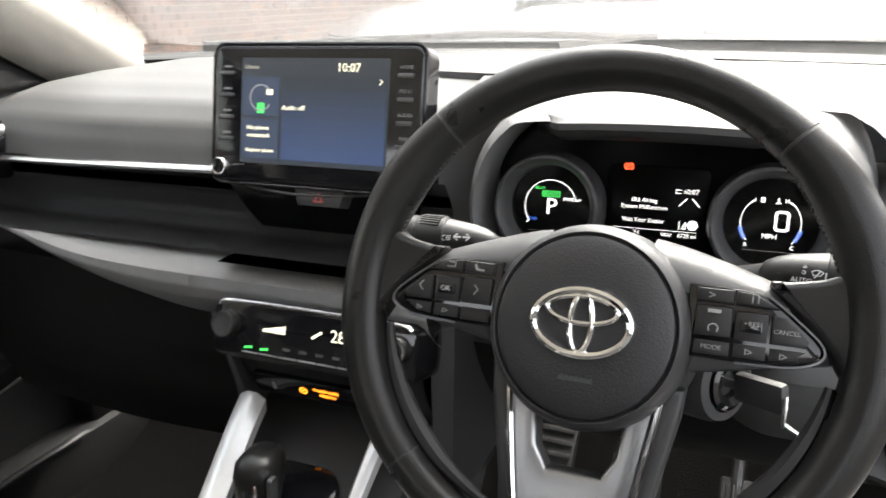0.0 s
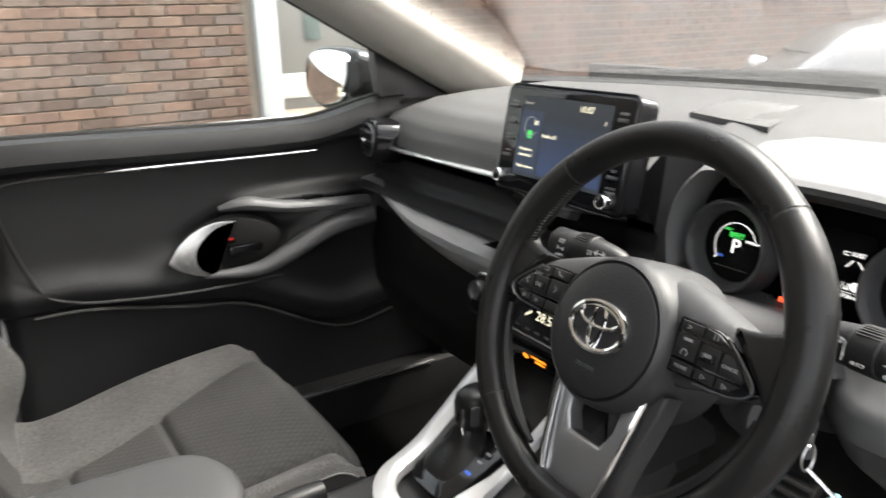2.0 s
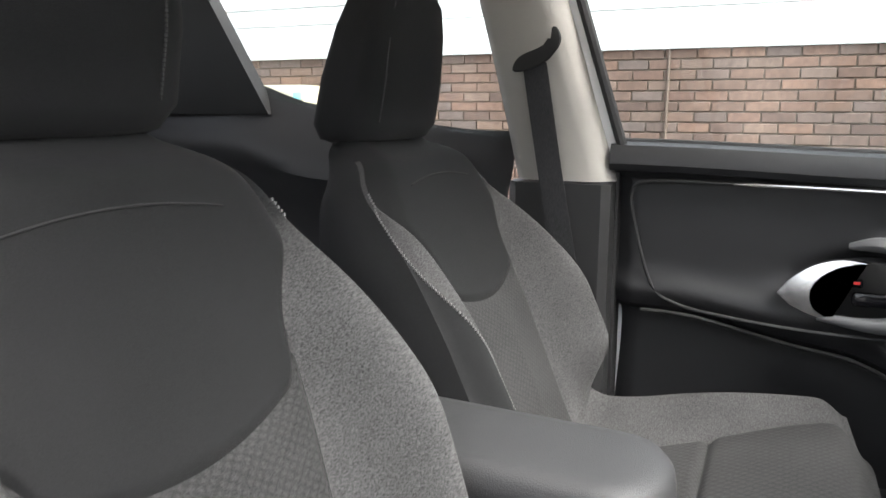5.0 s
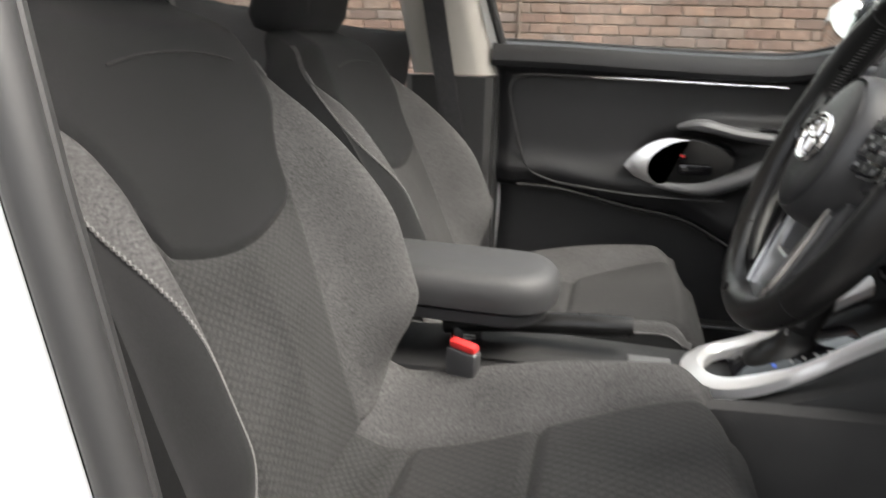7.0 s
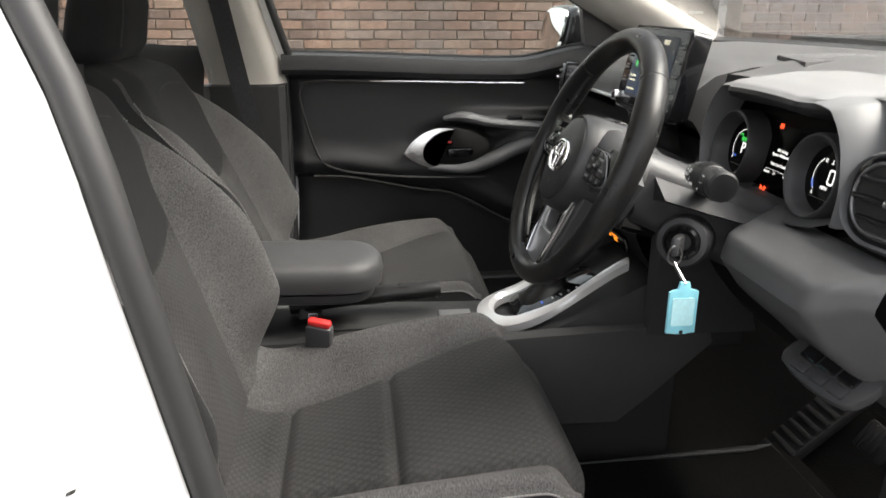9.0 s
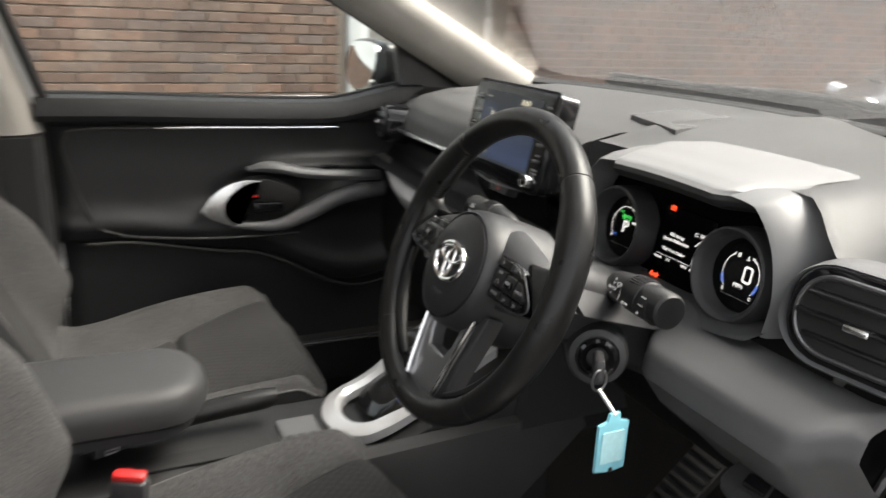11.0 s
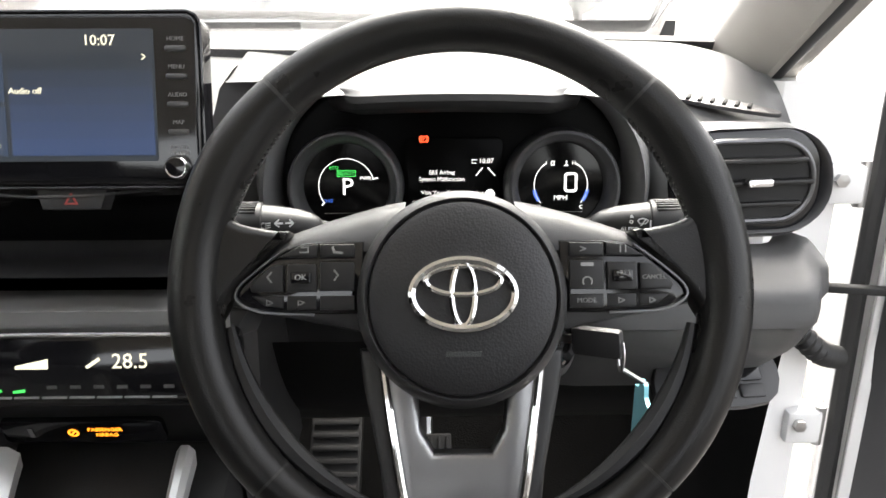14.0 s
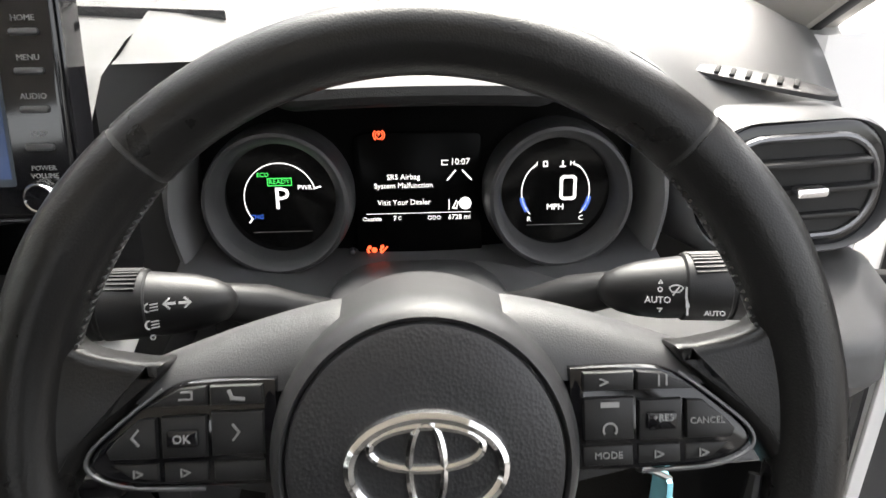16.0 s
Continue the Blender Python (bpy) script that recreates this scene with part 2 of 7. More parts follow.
def box(bm, c, s, bevel=0.0, m=None, seg=2):
    """A box of centre c and size s, in the frame m, with rounded edges."""
    if not bevel:
        h = Vector(s) / 2
        q = [Vector(c) + Vector((x * h.x, y * h.y, z * h.z)) for x, y, z in ((-1, -1, -1), (1, -1, -1), (1, 1, -1), (-1, 1, -1), (-1, -1, 1), (1, -1, 1), (1, 1, 1), (-1, 1, 1))]
        v = [bm.verts.new(m @ p if m is not None else p) for p in q]
        for f in ((3, 2, 1, 0), (4, 5, 6, 7), (0, 1, 5, 4), (1, 2, 6, 5), (2, 3, 7, 6), (3, 0, 4, 7)):
            bm.faces.new([v[i] for i in f])
        return bm
    made = bmesh.ops.create_cube(bm, size=1.0)["verts"]
    bmesh.ops.scale(bm, vec=s, verts=made)
    bmesh.ops.translate(bm, vec=c, verts=made)
    if bevel:
        edges = list({e for v in made for e in v.link_edges})
        made = bmesh.ops.bevel(bm, geom=edges, offset=bevel, segments=seg, profile=0.5, affect="EDGES")["verts"]
    if m is not None:
        bmesh.ops.transform(bm, matrix=m, verts=made)
    return bm


def B():
    return bmesh.new()


def boxes(*rows, bevel=0.0, m=None):
    bm = B()
    for c, s in rows:
        box(bm, c, s, bevel, m)
    return bm


def loft(bm, rings, closed=True, caps=True, loop=False):
    """Skin through rings of equally many points."""
    vs = [[bm.verts.new(p) for p in r] for r in rings]
    n = len(vs[0])
    pairs = list(zip(vs, vs[1:])) + ([(vs[-1], vs[0])] if loop else [])
    for a, b in pairs:
        for i in range(n if closed else n - 1):
            j = (i + 1) % n
            bm.faces.new((a[i], a[j], b[j], b[i]))
    if caps and closed and not loop:
        bm.faces.new(vs[0])
        bm.faces.new(vs[-1][::-1])
    return bm


def grid(bm, f, us, vs):
    """A sheet f(u, v)."""
    rows = [[bm.verts.new(f(u, v)) for u in us] for v in vs]
    for a, b in zip(rows, rows[1:]):
        for i in range(len(us) - 1):
            bm.faces.new((a[i], a[i + 1], b[i + 1], b[i]))
    return bm


def steps(a, b, n):
    return [a + (b - a) * i / n for i in range(n + 1)]


def tube(bm, pts, r, n=10, loop=False, caps=True, flat=1.0):
    """A round bar along points; r: a number or one for each point."""
    pts = [Vector(p) for p in pts]
    rs = r if isinstance(r, (list, tuple)) else [r] * len(pts)
    rings, side = [], None
    for i, p in enumerate(pts):
        a = pts[i - 1] if i or loop else p
        b = pts[(i + 1) % len(pts)] if i + 1 < len(pts) or loop else p
        t = (b - a).normalized()
        if side is None:
            side = t.cross(Vector((0, 0, 1)) if abs(t.z) < 0.9 else Vector((1, 0, 0))).normalized()
        side = (side - t * side.dot(t)).normalized()
        up = t.cross(side)
        rings.append([p + (side * math.cos(2 * math.pi * k / n) + up * math.sin(2 * math.pi * k / n) * flat) * rs[i] for k in range(n)])
    return loft(bm, rings, True, caps, loop)


def spline(pts, n=8, loop=False):
    """Points along a smooth curve through pts."""
    pts = [Vector(p) for p in pts]
    out = []
    m = len(pts)
    for i in range(m if loop else m - 1):
        p0 = pts[i - 1] if i or loop else pts[i] * 2 - pts[i + 1]
        p1, p2 = pts[i], pts[(i + 1) % m]
        p3 = pts[(i + 2) % m] if i + 2 < m or loop else p2 * 2 - p1
        for k in range(n):
            t = k / n
            out.append(0.5 * (2 * p1 + (p2 - p0) * t + (2 * p0 - 5 * p1 + 4 * p2 - p3) * t * t + (3 * p1 - p0 - 3 * p2 + p3) * t ** 3))
    return out if loop else out + [pts[-1]]


def revolve(bm, profile, m, n=48, squash=1.0):
    """Turns (radius, height) pairs about the z of frame m."""
    rings = [[m @ Vector((r * math.cos(2 * math.pi * k / n), r * squash * math.sin(2 * math.pi * k / n), h)) for k in range(n)] for r, h in profile]
    return loft(bm, rings, True, True)


def plate(bm, outline, m, depth, bevel=0.0, seg=2):
    """A flat outline in the xy of frame m, made depth thick towards its -z, with a rounded front edge."""
    layers = [(0.0, -depth)]
    if bevel:
        layers += [(0.0, -bevel)] + [(bevel * (1 - math.cos(math.pi / 2 * k / seg)), -bevel + bevel * math.sin(math.pi / 2 * k / seg)) for k in range(1, seg + 1)]
    else:
        layers += [(0.0, 0.0)]
    o = [Vector((p[0], p[1])) for p in outline]
    k = len(o)
    area = sum(o[i].x * o[(i + 1) % k].y - o[(i + 1) % k].x * o[i].y for i in range(k))
    if area < 0:
        o.reverse()
    rings = []
    for inset, z in layers:
        ring = []
        for i in range(k):
            a, p, b = o[i - 1], o[i], o[(i + 1) % k]
            d1, d2 = (p - a).normalized(), (b - p).normalized()
            n1, n2 = Vector((-d1.y, d1.x)), Vector((-d2.y, d2.x))
            nn = (n1 + n2)
            nn = nn.normalized() / max(0.4, nn.normalized().dot(n1)) if nn.length > 1e-6 else n1
            q = p + nn * inset
            ring.append(m @ Vector((q.x, q.y, z)))
        rings.append(ring)
    return loft(bm, rings)


def rounded(w, h, r, n=5, c=(0, 0)):
    """The outline of a rounded rectangle."""
    out = []
    for sx, sy, a0 in ((1, 1, 0), (-1, 1, 90), (-1, -1, 180), (1, -1, 270)):
        for k in range(n + 1):
            a = radians(a0 + 90 * k / n)
            out.append((c[0] + sx * (w / 2 - r) + r * math.cos(a), c[1] + sy * (h / 2 - r) + r * math.sin(a)))
    return out


def soften_outline(pts, n=5):
    return [(p.x, p.y) for p in spline([(x, y, 0) for x, y in pts], n, True)]


def frame_of(o, x, y):
    """A frame at o whose x and y point along those given; z comes out of the face."""
    x, y = Vector(x).normalized(), Vector(y)
    z = x.cross(y).normalized()
    y = z.cross(x)
    m = Matrix((x, y, z)).transposed().to_4x4()
    m.translation = o
    return m


def words(bm, text, m, size, x=0.0, y=0.0, align="CENTER", thin=0.0003):
    """Letters in the built-in font, lying in the xy of frame m."""
    cu = bpy.data.curves.new("text", "FONT")
    cu.body, cu.size, cu.align_x, cu.align_y, cu.extrude, cu.resolution_u = text, size, align, "CENTER", thin, 2
    ob = bpy.data.objects.new("text", cu)
    me = bpy.data.meshes.new_from_object(ob)
    me.transform(m @ Matrix.Translation((x, y, 0)))
    bm.from_mesh(me)
    bpy.data.objects.remove(ob)
    bpy.data.curves.remove(cu)
    bpy.data.meshes.remove(me)
    return bm


def arc(bm, m, r, a0, a1, w, n=24, thick=0.0004):
    """A thin curved bar in the xy of frame m, from angle a0 to a1 in degrees."""
    rings = []
    for a in steps(a0, a1, n):
        c, s = math.cos(radians(a)), math.sin(radians(a))
        rings.append([m @ Vector(((r + d) * c, (r + d) * s, z)) for d, z in ((-w / 2, 0), (w / 2, 0), (w / 2, thick), (-w / 2, thick))])
    return loft(bm, rings)


def stroke(bm, m, pts, w, thick=0.0004):
    """A thin drawn line through xy points of frame m."""
    for (x0, y0), (x1, y1) in zip(pts, pts[1:]):
        d = Vector((x1 - x0, y1 - y0))
        n = Vector((-d.y, d.x)).normalized() * w / 2
        d = d.normalized() * w / 2
        q = [Vector((x0, y0)) - d + n, Vector((x1, y1)) + d + n, Vector((x1, y1)) + d - n, Vector((x0, y0)) - d - n]
        loft(bm, [[m @ Vector((p.x, p.y, z)) for p in q] for z in (0, thick)])
    return bm


def smooth(a, b, x):
    t = min(1, max(0, (x - a) / (b - a)))
    return t * t * (3 - 2 * t)


def hump(x, c, w):
    return math.exp(-((x - c) / w) ** 2)


MID = -0.335  # the car's middle plane


# ---- the car's shell ----
def mirrored(p):
    return (2 * MID - p[0], p[1], p[2])


def strip(bm, a, b):
    """A solid bar between two outlines of four points."""
    return loft(bm, [a, b])


def build_shell():
    # floor and tunnel
    bm = B()
    def floor_at(u, v):
        z = 0.29 + 0.2 * smooth(0.42, 0.85, v) + 0.02 * hump(u, MID, 0.4)
        return (u, v, z)
    grid(bm, floor_at, steps(-1.05, 0.42, 30), steps(-1.75, 0.95, 40))
    bmesh.ops.solidify(bm, geom=bm.faces[:], thickness=0.03)
    tagged(part("floor", bm, CARPET), "black carpeted car floor with a raised toe board", "floor", kind="structure")
    # firewall and far ends that close the cabin
    bm = boxes(((MID, 0.98, 0.72), (1.5, 0.04, 0.66)))
    tagged(part("wall_front", bm, MATT), "dark bulkhead in front of the footwells", "bulkhead", kind="structure")
    bm = boxes(((MID, -1.78, 0.75), (1.42, 0.04, 0.98)))
    tagged(part("wall_rear", bm, PLASTIC_LOW), "dark boot panel behind the rear seat", "panel", kind="structure")
    # roof
    bm = B()
    def roof_at(u, v):
        return (MID + u * (0.6 - 0.05 * abs(v)), -0.75 + v * 0.85, 1.46 - 0.06 * u * u - 0.05 * v * v)
    grid(bm, roof_at, steps(-1, 1, 14), steps(-1, 0.72, 14))
    bmesh.ops.solidify(bm, geom=bm.faces[:], thickness=0.03)
    tagged(part("ceiling", bm, BEIGE), "pale grey cloth headlining under the car roof", "ceiling", kind="structure")
    # windscreen, rear screen
    def screen_at(u, v):
        y = 0.80 - 0.15 * u * u
        return (MID + u * (0.63 - 0.1 * v), y + (-0.12 - y) * v, 1.035 + 0.385 * v)
    bm = grid(B(), screen_at, steps(-1, 1, 64), steps(0, 1, 24))
    bmesh.ops.solidify(bm, geom=bm.faces[:], thickness=0.004)
    ob = tagged(part("window_1", bm, GLASS), "clear raked windscreen over the dashboard", "windscreen", kind="structure")
    ob.visible_shadow = False
    # black band and rubber along the windscreen's foot
    bm = B()
    rings = []
    for u in steps(-1.09, 1.09, 26):
        x, y, z = screen_at(u, 0)
        rings.append([(x, y - 0.02, z - 0.03), (x, y - 0.04, z + 0.003), (x, y - 0.03, z + 0.009), (x, y + 0.02, z + 0.006), (x, y + 0.03, z - 0.03)])
    loft(bm, rings)
    tagged(part("trim_1", bm, RUBBER), "black band along the foot of the windscreen", "trim", kind="structure")
    # wiper blade parked beyond the glass
    wip = thing("windscreen_wiper", (-0.45, 0.85, 1.045), "black wiper arm parked at the windscreen foot", "wiper")
    part("arm", tube(B(), spline([(-0.72, 0.83, 1.045), (-0.4, 0.872, 1.066), (-0.08, 0.878, 1.06)], 8), 0.008, 8), RUBBER, wip)
    part("blade", tube(B(), spline([(-0.86, 0.79, 1.048), (-0.55, 0.85, 1.062), (-0.25, 0.872, 1.066)], 8), 0.006, 8), MATT, wip)
    # front pillars: pale inner trim with a rubber seal on the outer side
    for side in (0, 1):
        f = (lambda p: tuple(p)) if side == 0 else (lambda p: (2 * MID - p[0] + 0.06 + 0.035 * smooth(-1.0, -0.94, p[0] + 0.07 * (p[2] - 0.965) / -0.425), p[1], p[2]))
        bm = B()
        rings = []
        for k in steps(0, 1, 12):
            # rear edge, inner face, windscreen edge
            a = Vector((-1.0, 0.56, 0.965)).lerp(Vector((-0.93, -0.22, 1.39)), k)
            b = Vector((-0.945, 0.665, 1.022)).lerp(Vector((-0.875, -0.12, 1.43)), k)
            m = (a + b) / 2 + Vector((0.03, 0, 0.0))
            a2, b2 = a + Vector((-0.05, 0.02, 0.0)), b + Vector((-0.05, 0.03, 0.01))
            q = (a * 0.75 + b * 0.25) + Vector((0.02, 0, 0))
            q2 = (a * 0.25 + b * 0.75) + Vector((0.024, 0, 0))
            rings.append([f(p) for p in (a, q, m, q2, b, b2, a2)])
        loft(bm, rings)
        tagged(part(f"pillar_{'left' if side == 0 else 'right'}", bm, BEIGE, angle=60), "pale grey trim of a raked windscreen pillar", "pillar", kind="structure")
        bm = B()
        pts = [f(Vector((-1.02, 0.60, 0.958)).lerp(Vector((-0.953, -0.23, 1.41)), k)) for k in steps(0, 1, 8)]
        tube(bm, pts, 0.013, 10)
        tagged(part(f"seal_{'left' if side == 0 else 'right'}", bm, RUBBER), "black rubber door seal along the pillar", "seal", kind="structure")
    # centre pillars
    bm = B()
    rings = []
    for z in steps(0.93, 1.42, 10):
        k = (z - 0.93) / 0.49
        fy, ry = -0.468 - 0.14 * k, -0.645 - 0.1 * k
        x = -0.985 + 0.05 * k * k + 0.04 * k
        rings.append([(x - 0.03, fy + 0.012, z), (x, fy - 0.006, z), (x + 0.012, fy - 0.03, z), (x + 0.012, (fy + ry) / 2, z), (x + 0.01, ry + 0.02, z), (x - 0.01, ry, z), (x - 0.04, ry, z)])
    loft(bm, rings)
    tagged(part("pillar_passenger", bm, BEIGE, angle=50), "pale grey trim of the centre pillar with a belt guide", "pillar", kind="structure")
    bm = B()
    loft(bm, [[(-0.975, -0.46, z), (-0.962, -0.475, z), (-0.962, -0.64, z), (-0.985, -0.66, z), (-1.03, -0.66, z), (-1.03, -0.46, z)] for z in (0.3, 0.5, 0.7, 0.926)])
    tagged(part("pillar_foot", bm, PLASTIC_LOW), "dark lower trim of the centre pillar", "pillar", kind="structure")
    # sill and kick panel on the passenger's side
    bm = boxes(((-1.06, 0.25, 0.29), (0.14, 1.5, 0.2)), ((-1.06, 0.71, 0.66), (0.1, 0.54, 0.7)), bevel=0.01)
    tagged(part("kick_panel_far", bm, PLASTIC_LOW), "dark sill and kick panel beyond the far footwell", "panel", kind="structure")
    # painted window frame beside the pillar
    bm = B()
    loft(bm, [[(-1.01 + 0.06 * k, -0.452 - 0.13 * k, 0.985 + 0.435 * k), (-1.01 + 0.06 * k, -0.487 - 0.13 * k, 0.985 + 0.435 * k), (-1.05 + 0.06 * k, -0.487 - 0.13 * k, 0.985 + 0.435 * k), (-1.05 + 0.06 * k, -0.452 - 0.13 * k, 0.985 + 0.435 * k)] for k in steps(0, 1, 4)])
    tagged(part("frame_1", bm, WHITE), "white painted window frame beside the pillar", "window frame", kind="structure")
    bm = tube(B(), [(-1.012 + 0.06 * k, -0.446 - 0.13 * k, 0.985 + 0.435 * k) for k in steps(0, 1, 4)], 0.01, 8)
    tagged(part("seal_2", bm, RUBBER), "black rubber edge of the door window", "seal", kind="structure")
    # rear flank: panel, window sill, rear pillar
    bm = B()
    def rear_at(y, v):
        sill = 1.02 + 0.05 * smooth(-0.7, -1.15, y) + 0.06 * smooth(-1.1, -1.35, y)
        z = 0.33 + (sill - 0.33) * v
        return (-1.0 - 0.03 * (1 - v) + 0.05 * hump(v, 0.8, 0.08) - 0.02 * smooth(0.92, 1, v), y, z)
    grid(bm, rear_at, steps(-1.75, -0.655, 24), steps(0, 1, 24))
    bmesh.ops.solidify(bm, geom=bm.faces[:], thickness=0.04)
    tagged(part("rear_side_panel", bm, PLASTIC), "dark plastic rear door panel under a rising sill", "door panel", kind="structure")
    bm = B()
    loft(bm, [[(-0.99 + 0.1 * k, -1.235 - 0.155 * k, 1.05 + 0.38 * k), (-0.97 + 0.1 * k, -1.75, 1.05 + 0.38 * k), (-1.03 + 0.1 * k, -1.75, 1.05 + 0.38 * k), (-1.03 + 0.1 * k, -1.235 - 0.155 * k, 1.05 + 0.38 * k)] for k in steps(0, 1, 5)])
    tagged(part("pillar_rear", bm, PLASTIC_LOW), "dark trim of the rear roof pillar", "pillar", kind="structure")
    bm = B()
    loft(bm, [[(-1.01, -0.66, 1.0), (-1.01, -1.3, 1.09), (-1.016, -1.3, 1.09), (-1.016, -0.66, 1.0)], [(-0.95, -0.76, 1.42), (-0.95, -1.35, 1.4), (-0.956, -1.35, 1.4), (-0.956, -0.76, 1.42)]])
    ob = tagged(part("window_2", bm, GLASS), "clear rear side window", "window", kind="structure")
    ob.visible_shadow = False
    bm = B()
    loft(bm, [[(-1.03, -0.47, 0.97), (-1.03, 0.5, 0.97), (-1.036, 0.5, 0.97), (-1.036, -0.47, 0.97)], [(-0.965, -0.6, 1.42), (-0.965, -0.1, 1.42), (-0.971, -0.1, 1.42), (-0.971, -0.6, 1.42)]])
    ob = tagged(part("window_3", bm, GLASS), "clear front passenger window, shut", "window", kind="structure")
    ob.visible_shadow = False
    # driver's side: white body round the open doorway
    bm = B()
    rings = []
    for z in (0.2, 0.3, 0.4, 0.5, 0.6, 0.68, 0.76, 0.84, 0.92, 0.99, 1.0, 1.06, 1.14, 1.22, 1.3, 1.36, 1.42):
        back = 1.2 if z < 0.995 else 0.32
        k = smooth(0.55, 1.42, z)
        y0 = -0.304 - 0.19 * z - 0.10 * smooth(1.0, 1.42, z)
        xi = 0.405 - 0.1 * smooth(0.95, 1.42, z) - 0.01 * hump(z, 0.7, 0.3)
        rings.append([(xi, y0, z), (xi + 0.025, y0 - 0.012, z), (xi + 0.06, y0 - 0.05, z), (xi + 0.075, y0 - 0.1, z), (xi + 0.08, y0 - 0.17, z), (xi + 0.13, y0 - 0.18, z), (xi + 0.145, y0 - 0.3, z), (xi + 0.12, y0 - back, z), (xi + 0.03, y0 - back, z), (xi + 0.0, y0 - 0.2, z), (xi - 0.02, y0 - 0.06, z)])
    loft(bm, rings)
    ob = tagged(part("pillar_driver", bm, WHITE, angle=50), "white painted centre pillar and rear door of the doorway", "pillar", kind="structure")
    bm = B()
    pts = [(0.398 - 0.1 * smooth(0.95, 1.42, z) - 0.01 * hump(z, 0.7, 0.3), -0.29 - 0.19 * z - 0.10 * smooth(1.0, 1.42, z), z) for z in steps(0.3, 1.42, 16)]
    tube(bm, pts, 0.014, 10)
    for dx in (-0.018,):
        tube(bm, [(p[0] + dx, p[1] - 0.004, p[2]) for p in pts], 0.01, 8)
    tagged(part("seal_3", bm, RUBBER), "ribbed black rubber seal round the open doorway", "seal", kind="structure")
    # rubber bump stops and plugs on the white pillar
    m = frame_of((0.425, -0.448, 0.704), (-0.68, 0.74, 0), (0.1, 0.1, 1))
    stop = tagged(part("door_buffer", plate(B(), rounded(0.026, 0.043, 0.012), m, 0.012, 0.004), RUBBER), "oval black rubber buffer on the white pillar", "buffer")
    m2 = frame_of((0.477, -0.553, 0.735), (-0.12, 0.98, 0), (0.0, 0, 1))
    strike = thing("door_striker", (0.477, -0.553, 0.735), "dark latch striker plate on the white pillar", "striker")
    part("plate", plate(B(), rounded(0.04, 0.085, 0.014), m2, 0.012, 0.004), RUBBER, strike)
    part("loop", tube(B(), [m2 @ Vector(p) for p in ((-0.008, -0.025, 0), (-0.008, -0.02, 0.02), (-0.008, 0.02, 0.02), (-0.008, 0.025, 0))], 0.004, 8), STEEL, strike)
    # scuffs in the paint
    rng = random.Random(31)
    bm = B()
    for k in range(6):
        q = frame_of((0.4625 + rng.uniform(-0.001, 0.001), -0.506 - rng.uniform(-0.026, 0.026), 0.772 + rng.uniform(-0.025, 0.025)), (-0.2, 0.98, 0), (0, 0, 1)) @ Matrix.Rotation(rng.uniform(0, 3), 4, "Z")
        plate(bm, [(0.0055 * math.cos(a) * rng.uniform(0.5, 1), 0.0011 * math.sin(a)) for a in (6.283 * j / 10 for j in range(10))], q, 0.003)
    tagged(part("paint_scuff", bm, MATT), "small dark scuffs in the white paint", "scuff", kind="stuff")
    # white sill under the doorway
    bm = B()
    loft(bm, [[(0.36, y, 0.36), (0.42, y, 0.375), (0.47, y, 0.35), (0.50, y, 0.28), (0.50, y, 0.17), (0.36, y, 0.2)] for y in (-0.5, 0.62)])
    tagged(part("door_sill", bm, WHITE), "white painted sill of the driver's doorway", "sill", kind="structure")
    # front hinge post, white, with a kick panel inside it
    bm = B()
    loft(bm, [[(0.345, 0.50, z), (0.40, 0.47 , z), (0.50, 0.50, z), (0.53, 0.56, z), (0.53, 0.95, z), (0.345, 0.95, z)] for z in (0.2, 0.5, 0.8, 0.95, 1.0)])
    tagged(part("hinge_post", bm, WHITE), "white painted hinge post ahead of the doorway", "post", kind="structure")
    bm = B()
    grid(bm, lambda y, z: (0.335 + 0.01 * math.sin(z * 9), y, z), steps(0.26, 0.95, 6), steps(0.3, 0.75, 6))
    bmesh.ops.solidify(bm, geom=bm.faces[:], thickness=0.012)
    tagged(part("kick_panel", bm, PLASTIC_LOW), "dark plastic kick panel in the driver's footwell", "panel", kind="structure")


build_shell()


